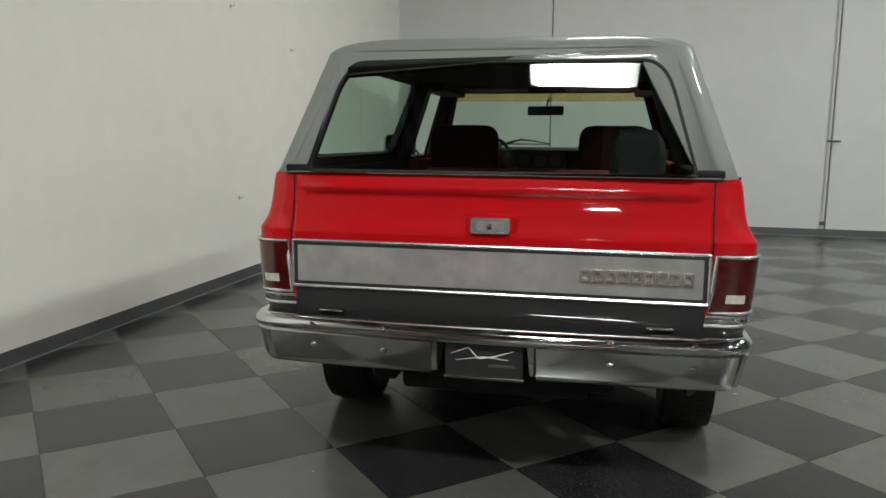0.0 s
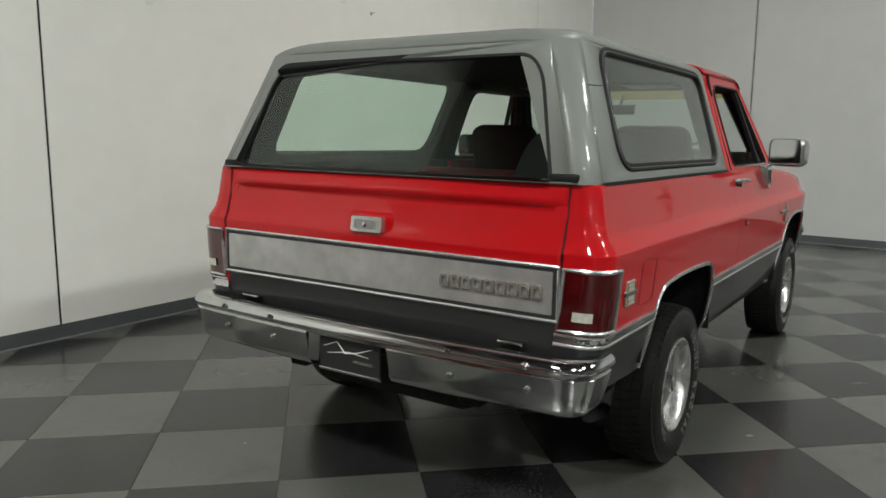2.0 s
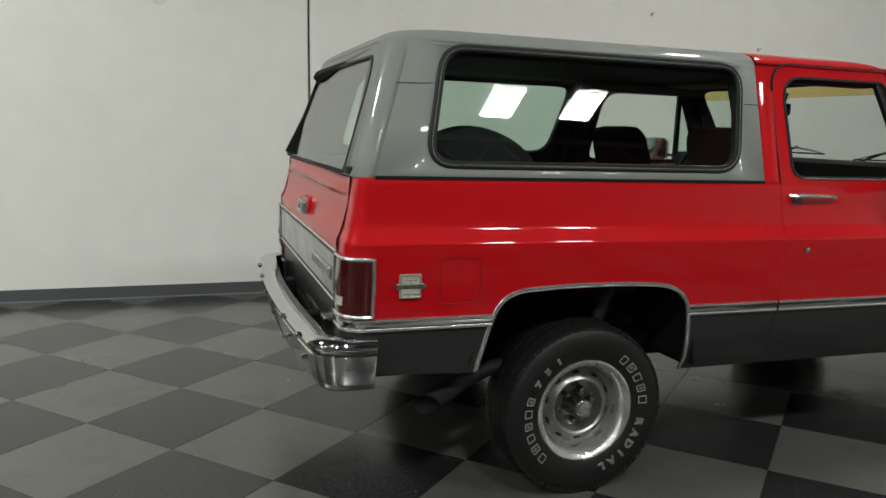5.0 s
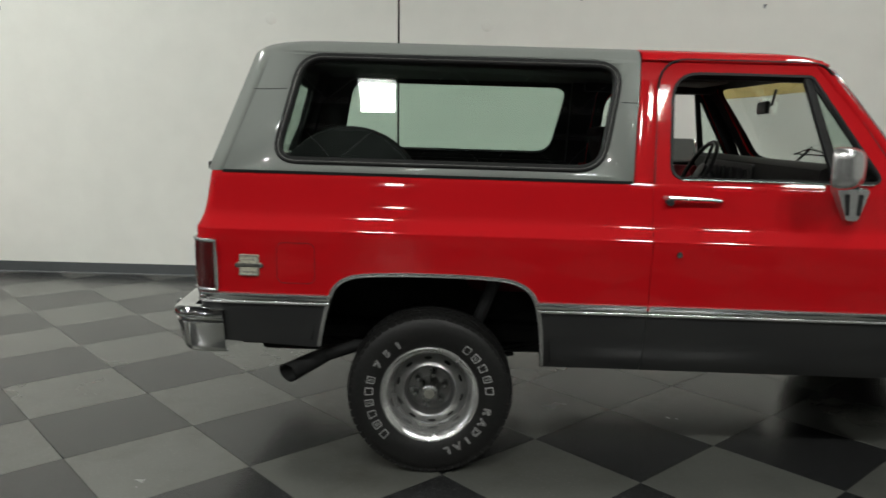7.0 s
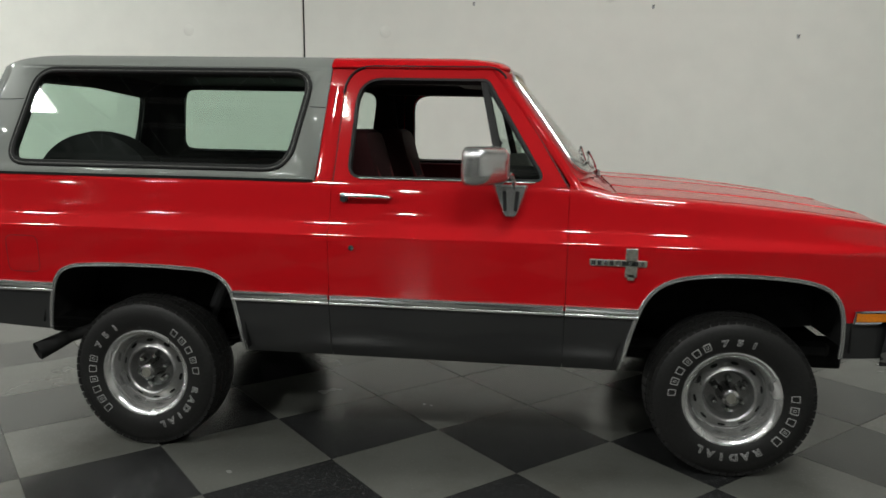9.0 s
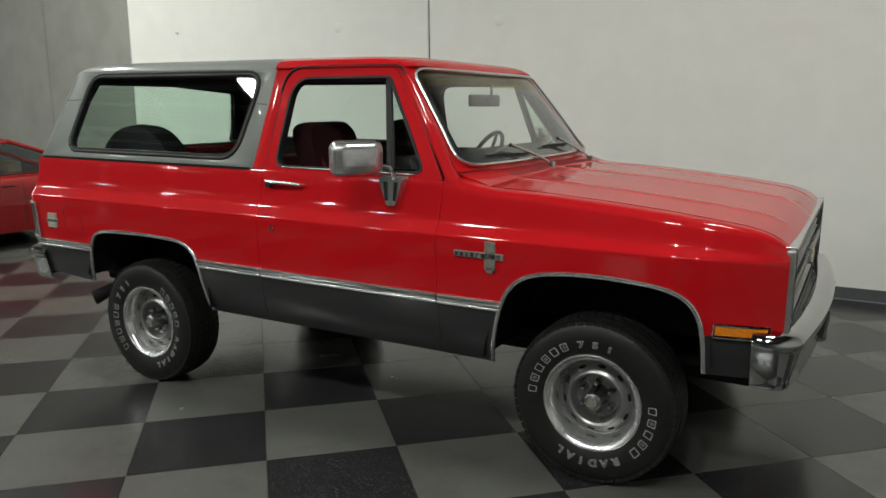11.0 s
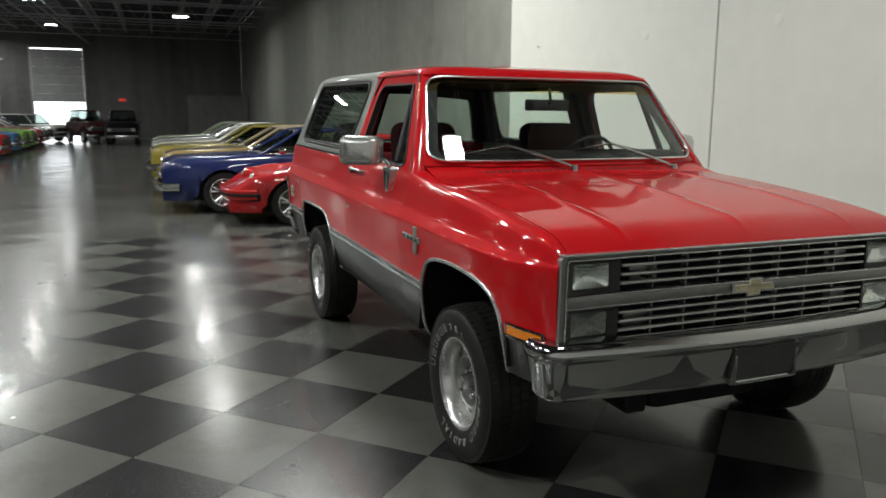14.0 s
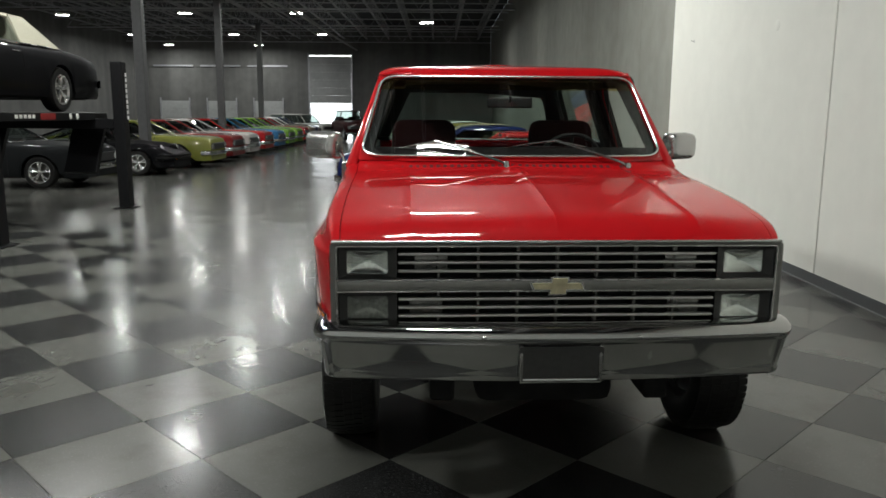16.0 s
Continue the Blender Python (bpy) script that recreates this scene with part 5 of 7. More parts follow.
def wheel(name, sg):
    """A wheel at its hub, its face to sg * y."""
    w = new(name)
    w.parent = truck
    T = 0.118     # half width
    bm = bmesh.new()
    prof = [(0.205, -0.10), (0.225, -T + 0.006), (0.27, -T - 0.006), (0.315, -T), (0.340, -T + 0.012), (0.354, -0.092), (0.357, -0.06), (0.358, 0.0), (0.357, 0.06), (0.354, 0.092), (0.340, T - 0.012), (0.315, T), (0.27, T + 0.006), (0.225, T - 0.006), (0.205, 0.10)]
    lathe(bm, [(r, sg * a) for r, a in prof], 56)
    bmesh.ops.recalc_face_normals(bm, faces=bm.faces)
    ty = part("tyre", bm, TYRE, w, "black all-terrain tyre with raised white sidewall lettering", 50)
    # tread blocks
    bm = bmesh.new()
    n = 60
    for i in range(n):
        for j, (a0, a1, sk) in enumerate(((-0.108, -0.066, 0.30), (-0.060, -0.024, 0.5), (-0.018, 0.018, -0.2), (0.024, 0.060, 0.0), (0.066, 0.108, 0.35))):
            t0 = 2 * math.pi * (i + sk) / n
            t1 = t0 + 2 * math.pi / n * 0.84
            rt = 0.3615 if abs(a0 + a1) < 0.13 else 0.359
            rb_ = 0.350 if abs(a0 + a1) < 0.13 else 0.342
            vs = []
            for r in (rb_, rt):
                for t, a in ((t0, a0), (t1, a0), (t1, a1), (t0, a1)):
                    rr = r - (0.008 if abs(a) > 0.1 else 0)
                    vs.append(bm.verts.new((rr * math.cos(t), a, rr * math.sin(t))))
            for f in ((4, 5, 6, 7), (0, 1, 5, 4), (1, 2, 6, 5), (2, 3, 7, 6), (3, 0, 4, 7)):
                bm.faces.new([vs[k] for k in f])
    tb = part("tread", bm, TYRE, ty)
    tagged(tb, kind="stuff")
    # sidewall lettering: two words as plain hollow bars, a number and a word in outlined characters
    groups = ((175, 11.4, 6, ""), (101, 13.5, 3, "751"), (5, 11.5, 5, ""), (-63, 11.2, 6, "RADIAL"))
    for gi, (start, step, cnt, text) in enumerate(groups):
        for k in range(cnt):
            a = radians(start - step * k)
            a = a if sg < 0 else math.pi - a

            def place(s, r, o=0.0):
                q = a - s / 0.257 * (1 if sg < 0 else -1)
                return (r * math.cos(q), sg * (T + 0.0085 - abs(r - 0.272) * 0.25 + o), r * math.sin(q))
            if text:
                me = GLYPHS[text[k]].copy()
                for v in me.vertices:
                    v.co = place((v.co.x - 0.5) * 0.036, 0.2450 + v.co.y * 0.040, v.co.z * 0.03)
                ob = new("letter", me)
                ob.parent = ty
                me.materials.append(TYRE_WHITE)
                continue
            bm = bmesh.new()
            wide = (0.030, 0.034, 0.032)[k % 3]
            o = rounded([(-wide / 2, 0.2415), (wide / 2, 0.2415), (wide / 2, 0.2775), (-wide / 2, 0.2775)], 0.004, 2)
            i = [(u * 0.72, 0.2595 + (w - 0.2595) * 0.76) for u, w in o]
            ring(bm, o, i, place)
            if k % 2:
                ring(bm, [(u * 0.34, 0.2595 + (w - 0.2595) * 0.40) for u, w in o], [(u * 0.16, 0.2595 + (w - 0.2595) * 0.26) for u, w in o], place)
            part("letter_bar", bm, TYRE_WHITE, ty, "raised pale sidewall mark")
    # steel rim with bright trim ring and slots
    bm = bmesh.new()
    rimp = [(0.212, -0.09), (0.214, 0.098), (0.212, 0.110), (0.205, 0.112), (0.194, 0.106), (0.184, 0.094), (0.174, 0.070), (0.168, 0.040), (0.164, 0.026)]
    lathe(bm, [(r, sg * a) for r, a in rimp], 56)
    rim = part("rim", bm, RIM_LIP, w, "polished trim ring")
    bm = bmesh.new()
    disc = [(0.166, 0.026), (0.158, 0.022), (0.140, 0.034), (0.124, 0.054), (0.116, 0.058), (0.109, 0.052), (0.104, 0.030), (0.098, -0.002), (0.090, -0.008), (0.040, -0.006), (0.0, -0.006)]
    lathe(bm, [(r, sg * a) for r, a in disc], 48)
    centre = part("centre_disc", bm, WHEEL_SILVER, w, "silver slotted steel wheel centre")
    for k in range(10):
        a = 2 * math.pi * (k + 0.3) / 10
        bm = bmesh.new()
        o = []
        for j in range(12):
            t = 2 * math.pi * j / 12
            o.append((0.143 + 0.006 * math.cos(t), math.copysign(abs(math.sin(t)) ** 0.6, math.sin(t)) * 0.017))
        slab(bm, o, lambda r, s: (r * math.cos(a) - s * math.sin(a), sg * (0.0365 - (r - 0.14) * 0.68), r * math.sin(a) + s * math.cos(a)), lambda r, s: (r * math.cos(a) - s * math.sin(a), sg * 0.015, r * math.sin(a) + s * math.cos(a)))
        part("slot", bm, UNDER, centre, "dark cooling slot")
    for k in range(6):
        a = 2 * math.pi * (k + 0.5) / 6
        bm = bmesh.new()
        lathe(bm, [(0.0, 0.050), (0.009, 0.048), (0.0155, 0.036), (0.0165, -0.006)], 6, "Y", Matrix.Translation((0.068 * math.cos(a), 0, 0.068 * math.sin(a))) @ Matrix.Diagonal((1, sg, 1, 1)))
        part("lug_nut", bm, CHROME, centre)
    bm = bmesh.new()
    lathe(bm, [(0.0, 0.098), (0.027, 0.097), (0.036, 0.091), (0.039, 0.070), (0.043, 0.030), (0.048, -0.006)], 28, "Y", Matrix.Diagonal((1, sg, 1, 1)))
    hc = part("hub_cap", bm, DULL_CHROME, centre, "round hub cap with a small crest")
    bm = bmesh.new()
    lathe(bm, [(0.0, 0.1005), (0.021, 0.1000), (0.023, 0.094)], 20, "Y", Matrix.Diagonal((1, sg, 1, 1)))
    part("crest", bm, BADGE, hc, "dull gold crest")
    return w


for x, z in ((-0.0055, 0.358), (2.684, 0.399)):
    for sg in (-1, 1):
        w = wheel("wheel", sg)
        w.matrix_basis = pose(x, sg * 0.862, z, 0, 0 if x > 1 else -48, 0)

# running gear
bm = bmesh.new()
tube(bm, [(-0.005, -0.75, 0.36), (-0.005, 0.75, 0.36)], 0.045, 10)
lathe(bm, [(0.0, -0.14), (0.10, -0.12), (0.15, 0.0), (0.10, 0.12), (0.0, 0.14)], 16, "X", Matrix.Translation((-0.005, 0.0, 0.36)))
part("rear_axle", bm, UNDER, truck, "black rear axle")
bm = bmesh.new()
tube(bm, [(2.684, -0.75, 0.40), (2.684, 0.75, 0.40)], 0.045, 10)
lathe(bm, [(0.0, -0.14), (0.10, -0.12), (0.14, 0.0), (0.10, 0.12), (0.0, 0.14)], 16, "X", Matrix.Translation((2.684, 0.25, 0.40)))
part("front_axle", bm, UNDER, truck, "black front axle")
for sg in (-1, 1):
    bm = bmesh.new()
    for k in range(4):
        sweep(bm, [(x, sg * 0.56, 0.44 - 0.02 * k + 0.10 * (abs(x - 0.0) / 0.62) ** 2) for x in spaced(-0.62 + 0.12 * k, 0.62 - 0.12 * k, 10)], [(-0.03, -0.006), (0.03, -0.006), (0.03, 0.006), (-0.03, 0.006)], up=(0, sg, 0))
    part("leaf_spring", bm, UNDER, truck, "black leaf spring pack")
    bm = bmesh.new()
    tube(bm, [(0.12, sg * 0.66, 0.40), (0.30, sg * 0.62, 0.86)], 0.03, 10)
    part("shock_absorber", bm, COLUMN, truck, "grey shock absorber")
bm = bmesh.new()
tube(bm, [(0.10, -0.72, 0.56), (-0.35, -0.80, 0.515), (-0.50, -0.825, 0.468)], 0.030, 12, cap=False)
xp = part("exhaust_pipe", bm, STEEL_PIPE, truck, "black exhaust tail pipe")
bm = bmesh.new()
axis = Vector((-0.166, -0.022, -0.088)).normalized()
for r0, r1 in ((0.036, 0.046), (0.033, 0.042)):
    tube(bm, [(-0.47, -0.822, 0.482), (-0.50, -0.826, 0.467), (-0.644, -0.844, 0.392)], [r0 * 0.9, r0, r1], 20, cap=False)
for vert in bm.verts:
    if vert.co.x < -0.60:
        vert.co += axis * (vert.co.y + 0.844) * 0.9
part("tail_tip", bm, UNDER, xp, "flared black tail pipe tip", 60)

# unseen drivetrain shapes, added to block light and darken the floor beneath
bm = bmesh.new()
lathe(bm, [(0.0, -0.40), (0.16, -0.38), (0.19, -0.20), (0.14, -0.05), (0.11, 0.20), (0.16, 0.30), (0.15, 0.45), (0.06, 0.50)], 16, "X", Matrix.Translation((1.62, 0.02, 0.50)) @ Matrix.Diagonal((-1, 1, 1, 1)))
box(bm, (1.30, -0.52, 0.40), (1.42, 0.52, 0.47), 0.015)
part("gearbox_blocker", bm, UNDER, truck, "unseen gearbox and cross member added to block light")
bm = bmesh.new()
box(bm, (-0.88, -0.40, 0.36), (-0.30, 0.40, 0.52), 0.03, 2)
part("tank_blocker", bm, UNDER, truck, "unseen fuel tank added to block light")
bm = bmesh.new()
box(bm, (2.30, -0.30, 0.36), (3.20, 0.30, 0.55), 0.05, 2)
part("sump_blocker", bm, UNDER, truck, "unseen engine sump and shield added to block light")
for x0, x1 in ((1.12, 0.14), (2.0, 2.55)):
    part("shaft_blocker", tube(bmesh.new(), [(x0, 0.05, 0.47), (x1, 0.05 if x1 < 1 else 0.22, 0.38)], 0.03, 10), UNDER, truck, "unseen drive shaft added to block light")

# cabin
bm = bmesh.new()
box(bm, (-0.90, -0.49, 0.60), (0.52, 0.49, 0.66), 0.01)
box(bm, (0.52, -0.86, 0.60), (2.02, 0.86, 0.66), 0.01)
for sg in (-1, 1):
    box(bm, (-0.86, min(sg * 0.46, sg * 0.88), 0.925), (0.50, max(sg * 0.46, sg * 0.88), 1.02), 0.03, 2)
for sg in (-1, 1):
    box(bm, (-0.90, min(sg * 0.84, sg * 0.91), 0.93), (0.86, max(sg * 0.84, sg * 0.91), 1.30), 0.01)
part("cabin_floor", bm, VINYL, truck, "dark cabin floor and side trim")
bm = bmesh.new()
grid(bm, [[(x, y, 1.790 + 0.03 * (1 - (y / 0.70) ** 2)) for y in spaced(-0.69, 0.69, 8)] for x in (-0.70, 0.0, 0.8, 1.60)])
hl = part("headlining", bm, LINING, truck, "dark grey headlining")
thicken(hl, 0.01)
bm = bmesh.new()
dash = [(1.62, 0.86), (1.60, 1.08), (1.605, 1.335), (1.615, 1.362), (1.645, 1.378), (1.75, 1.382), (1.85, 1.372), (1.94, 1.352), (1.95, 0.80)]
slab(bm, dash, lambda x, z: (x, -0.85, z), lambda x, z: (x, 0.85, z))
grid(bm, [[(1.90 + (screen(y / 0.866, 0)[0] - 0.016 - 1.90) * k, y, 1.364 - 0.030 * k) for y in spaced(-0.845, 0.845, 16)] for k in (0, 0.5, 1)])
db = part("dashboard", bm, VINYL, truck, "dark maroon dashboard")
for sg in (-1, 1):
    bm = bmesh.new()
    box(bm, (-0.10, -0.25, -0.009), (0.10, 0.25, 0.009), 0.007, 2, Matrix.Translation((1.43, sg * 0.38, 1.783)) @ Euler((0, radians(3), 0)).to_matrix().to_4x4())
    part("sun_visor", bm, VISOR, truck, "dull grey padded sun visor folded up")
bm = bmesh.new()
slab(bm, rounded([(-0.14, 1.19), (0.64, 1.19), (0.64, 1.352), (-0.14, 1.352)], 0.02, 3), lambda y, z: (1.63, y, z), lambda y, z: (1.597, y, z))
ib = part("instrument_panel", bm, PLASTIC, db, "black instrument panel")
for y in (-0.07, 0.04, 0.16, 0.28, 0.42, 0.55):
    bm = bmesh.new()
    lathe(bm, [(0.040, -1.590), (0.044, -1.597), (0.0, -1.5935)], 20, "X", Matrix.Translation((0, y, 1.285)) @ Matrix.Diagonal((-1, 1, 1, 1)))
    part("dial", bm, COLUMN, ib, "round dark dial with a raised ring")
bm = bmesh.new()
sw = Matrix.Translation((1.49, 0.43, 1.285)) @ Euler((0, radians(-62), 0)).to_matrix().to_4x4()
tube(bm, [sw @ Vector((0.19 * math.cos(t), 0.19 * math.sin(t), 0)) for t in spaced(0, 2 * math.pi, 32)], 0.013, 8, cap=False)
for a in (0.5, math.pi - 0.5, -math.pi / 2):
    tube(bm, [sw @ Vector((0, 0, -0.03)), sw @ Vector((0.185 * math.sin(a) * 0 + 0.185 * math.cos(a + math.pi / 2), 0.185 * math.sin(a + math.pi / 2), 0))], 0.010, 6)
lathe(bm, [(0.0, 0.0), (0.06, -0.01), (0.06, -0.04), (0.03, -0.06), (0.03, -0.25)], 16, "Z", sw)
part("steering_wheel", bm, PLASTIC, truck, "black steering wheel")
for sg in (-1, 1):
    seat = new("bucket_seat")
    seat.parent = truck
    seat["label"] = "dark maroon bucket seat with a tall rounded back"
    bm = bmesh.new()
    box(bm, (0.98, sg * 0.475 - 0.23, 0.78), (1.50, sg * 0.475 + 0.23, 0.95), 0.06, 3)
    part("cushion", bm, MAROON, seat, "maroon seat cushion")
    bm = bmesh.new()
    back = rounded([(-0.235, 0.90), (0.235, 0.90), (0.215, 1.525), (-0.215, 1.525)], [0.04, 0.04, 0.09, 0.09], 5)
    cxy = lambda z: 1.10 - (z - 0.9) * 0.27
    rows = []
    for o, s in ((-0.07, 0.90), (-0.06, 0.97), (-0.02, 1.0), (0.03, 1.0), (0.06, 0.95), (0.07, 0.86)):
        rows.append([(cxy(z) + o, sg * 0.475 + y * s, 1.15 + (z - 1.15) * (s if z > 1.15 else 1)) for y, z in back])
    vr = grid(bm, rows, close=True)
    bm.faces.new(vr[0])
    bm.faces.new(vr[-1])
    part("backrest", bm, SEAT_DARK, seat, "dark rounded seat back")
    bm = bmesh.new()
    rows = []
    for o, s in ((0.062, 0.80), (0.076, 0.74), (0.080, 0.5)):
        rows.append([(cxy(z) + o, sg * 0.475 + y * s, 1.17 + (z - 1.17) * s) for y, z in back])
    vr = grid(bm, rows, close=True)
    bm.faces.new(vr[-1])
    part("seat_insert", bm, MAROON, seat, "red cloth insert")
bm = bmesh.new()
box(bm, (0.98, -0.13, 0.66), (1.50, 0.13, 1.03), 0.04, 2)
part("centre_console", bm, VINYL, truck, "dark centre console")
bm = bmesh.new()
box(bm, (0.14, -0.55, 0.72), (0.60, 0.55, 0.92), 0.06, 3)
box(bm, (0.06, -0.55, 0.85), (0.20, 0.55, 1.28), 0.05, 3)
part("rear_bench", bm, MAROON, truck, "maroon rear bench seat")
# spare wheel standing in the load bay
bm = bmesh.new()
lathe(bm, [(0.0, 0.12), (0.20, 0.12), (0.30, 0.11), (0.345, 0.08), (0.355, 0.0), (0.345, -0.08), (0.30, -0.11), (0.0, -0.11)], 40, "Y", Matrix.Translation((-0.41, -0.57, 1.135)))
part("spare_wheel", bm, UNDER, truck, "black covered spare wheel standing upright")
bm = bmesh.new()
rm = Vector((1.685, 0.02, 1.645))
box(bm, (-0.012, -0.135, -0.033), (0.014, 0.135, 0.033), 0.012, 3, Matrix.Translation(rm) @ Euler((0, 0, radians(-12))).to_matrix().to_4x4())
tube(bm, [rm, rm + Vector((0.045, 0, 0.018)), Vector(screen(0, 0.86)) - Vector((0.01, 0, 0))], 0.008, 6)
part("rear_view_mirror", bm, PLASTIC, truck, "black interior mirror")
for sg in (-1, 1):
    bm = bmesh.new()
    slab(bm, [(0.775, 1.30), (0.77, 1.79), (0.86, 1.79), (0.90, 1.30)], lambda x, z: (x, sg * (greenhouse_w(z) - 0.035), z), lambda x, z: (x, sg * (greenhouse_w(z) - 0.10), z))
    part("pillar_trim", bm, VINYL, truck, "dark pillar trim")

# dark trim inside the windscreen frame and pillars
bm = bmesh.new()
ring(bm, dense(rounded([(-0.985, -0.01), (0.985, -0.01), (0.985, 1.03), (-0.985, 1.03)], [0.02, 0.02, 0.05, 0.05], 6)), dense(si), lambda u, v: tuple(Vector(screen(u, v)) + Vector((-0.014, 0, -0.008))))
wt_ = part("windscreen_trim", bm, VINYL, truck, "dark trim inside the windscreen")
thicken(wt_, 0.01)
for sg in (-1, 1):
    bm = bmesh.new()
    rows = []
    for v in spaced(0.0, 1.0, 6):
        f = Vector(screen(sg, v))
        y = greenhouse_w(f.z)
        rows.append([Vector((f.x - 0.02, sg * (y - 0.062), f.z)), Vector((f.x - 0.065, sg * (y - 0.055), f.z)), Vector((f.x - 0.070, sg * (y - 0.090), f.z)), Vector((f.x - 0.030, sg * (y - 0.112), f.z))])
    grid(bm, rows, close=True)
    part("pillar_cover", bm, VINYL, truck, "dark windscreen pillar cover")
    bm = bmesh.new()
    box(bm, (0.84, min(sg * 0.60, sg * 0.715), 1.735), (1.62, max(sg * 0.60, sg * 0.715), 1.79), 0.01)
    part("roof_rail_trim", bm, VINYL, truck, "dark roof rail trim")


# ---- hanging lamps ----
lamp = thing("high_bay_lamp", "white rectangular high-bay lamp hanging from the roof", "lamp", "high-bay lamps")
part("housing", box(bmesh.new(), (-0.22, -0.52, 0.03), (0.22, 0.52, 0.12), 0.02, 2), PAPER, lamp)
part("diffuser", box(bmesh.new(), (-0.20, -0.50, 0.0), (0.20, 0.50, 0.03), 0.005), LAMP_GLASS, lamp, "glowing diffuser")
for y in (-0.25, 0.25):
    bm = bmesh.new()
    tube(bm, [(0, y, 0.12), (0, y, CEIL - LAMP_Z)], 0.006, 6)
    part("hanger", bm, JOIST, lamp)
first = True
for v, places in LAMP_ROWS:
    for u in places:
        size = (0.42, 1.12) if v == -3.5 and u > -6 else (0.40, 0.56) if v > -5 else (0.24, 0.46) if u < -6 else (0.44, 0.54)
        vv = v + LAMP_SKEW * u * (v < -5)
        m = ROOM @ pose(u, vv, LAMP_Z) @ Matrix.Diagonal((size[0] / 0.40, size[1], 1, 1))
        if first:
            lamp.matrix_world = m
            first = False
        else:
            copy_thing(lamp, m)
        d = bpy.data.lights.new("high_bay_light", "AREA")
        d.shape, d.energy, d.color = "RECTANGLE", BAY_WATTS.get((v, u), HALL_WATTS), (0.955, 0.98, 0.935)
        d.size, d.size_y = size[0] - 0.02, size[1] - 0.02
        o = new("high_bay_light", d)
        o.matrix_world = ROOM @ pose(u, vv, LAMP_Z - 0.02)
        tagged(o, "light of a high-bay lamp", "lamp")


# ---- back of the hall ----
DOOR_V0, DOOR_V1 = -12.35, -9.5       # loading door in the back wall
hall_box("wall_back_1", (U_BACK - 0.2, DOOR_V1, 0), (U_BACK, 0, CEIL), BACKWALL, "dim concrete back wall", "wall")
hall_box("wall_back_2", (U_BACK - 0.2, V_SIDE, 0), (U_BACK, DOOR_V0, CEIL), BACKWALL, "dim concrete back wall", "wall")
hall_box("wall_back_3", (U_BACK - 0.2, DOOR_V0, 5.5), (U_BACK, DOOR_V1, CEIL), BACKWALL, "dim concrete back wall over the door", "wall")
day = link("backdrop", box(bmesh.new(), (U_BACK - 4.1, -18, -0.1), (U_BACK - 4.0, -4, 7)), DAYLIGHT)
day.matrix_world = ROOM
tagged(day, "bright daylight outside the loading door", "backdrop", kind="structure")


def sectional_door(v0, v1, z0, z1, n, label):
    d = thing("loading_door", label, "door", "loading doors", m=ROOM)
    h = (z1 - z0) / n
    for k in range(n):
        bm = bmesh.new()
        box(bm, (U_BACK + 0.02, v0, z0 + h * k + 0.001), (U_BACK + 0.07, v1, z0 + h * (k + 1) - 0.001), 0.012)
        part("panel", bm, DOOR_PANEL, d)
    for v in (v0 - 0.05, v1 + 0.05):
        part("track", box(bmesh.new(), (U_BACK + 0.005, v - 0.04, 0), (U_BACK + 0.10, v + 0.04, z1 + 0.2), 0.005), JOIST, d, "dark steel door track")
    return d


sectional_door(DOOR_V0, DOOR_V1, 2.28, 5.4, 6, "half-raised pale sectional loading door")
for v in (-15.2, -18.4, -21.6):
    sectional_door(v - 0.95, v + 0.95, 0.05, 2.4, 4, "closed pale loading dock door")
for i, v in enumerate((-15.2, -18.4, -21.6)):
    hall_box("trim_%d" % (i + 1), (U_BACK, v - 1.35, 4.68), (U_BACK + 0.12, v + 1.35, 4.80), JOIST, "dark steel lintel on the back wall", "lintel")
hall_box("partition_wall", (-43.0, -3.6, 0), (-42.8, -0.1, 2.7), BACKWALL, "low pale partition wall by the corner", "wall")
exit_sign = thing("exit_sign", "small red glowing exit sign", "sign", m=ROOM)
part("sign_face", box(bmesh.new(), (U_BACK + 0.02, -7.55, 2.35), (U_BACK + 0.08, -7.15, 2.53), 0.01), glow("red_sign_glow", (0.9, 0.08, 0.06), 0.25), exit_sign)

# roof steel
def truss(name, length, depth, step, label, group):
    """An open-web joist along +x."""
    bm = bmesh.new()
    box(bm, (0, -0.05, depth - 0.05), (length, 0.05, depth))
    box(bm, (0, -0.05, 0), (length, 0.05, 0.05))
    n = int(length / step)
    for k in range(n):
        a, b = k * step, (k + 1) * step
        pts = [(a, 0, 0.03), ((a + b) / 2, 0, depth - 0.03), (b, 0, 0.03)]
        tube(bm, pts[:2], 0.014, 4, cap=False)
        tube(bm, pts[1:], 0.014, 4, cap=False)
    ob = link(name, bm, JOIST)
    return tagged(ob, label, "joist", group)


j0 = truss("roof_joist", U_FAR - U_BACK - 0.2, 0.75, 1.2, "dark open-web steel roof joist", "roof joists")
for k in range(16):
    m = ROOM @ pose(U_BACK + 0.1, -0.9 - 1.5 * k, CEIL - 0.76)
    if k == 0:
        j0.matrix_world = m
    else:
        copy_thing(j0, m)
g0 = truss("roof_girder", -V_SIDE - 0.2, 1.05, 1.5, "dark steel girder across the hall", "roof girders")
for k in range(6):
    m = ROOM @ pose(-5.0 - 8.0 * k, V_SIDE + 0.1, CEIL - 1.15, 0, 0, 90)
    if k == 0:
        g0.matrix_world = m
    else:
        copy_thing(g0, m)
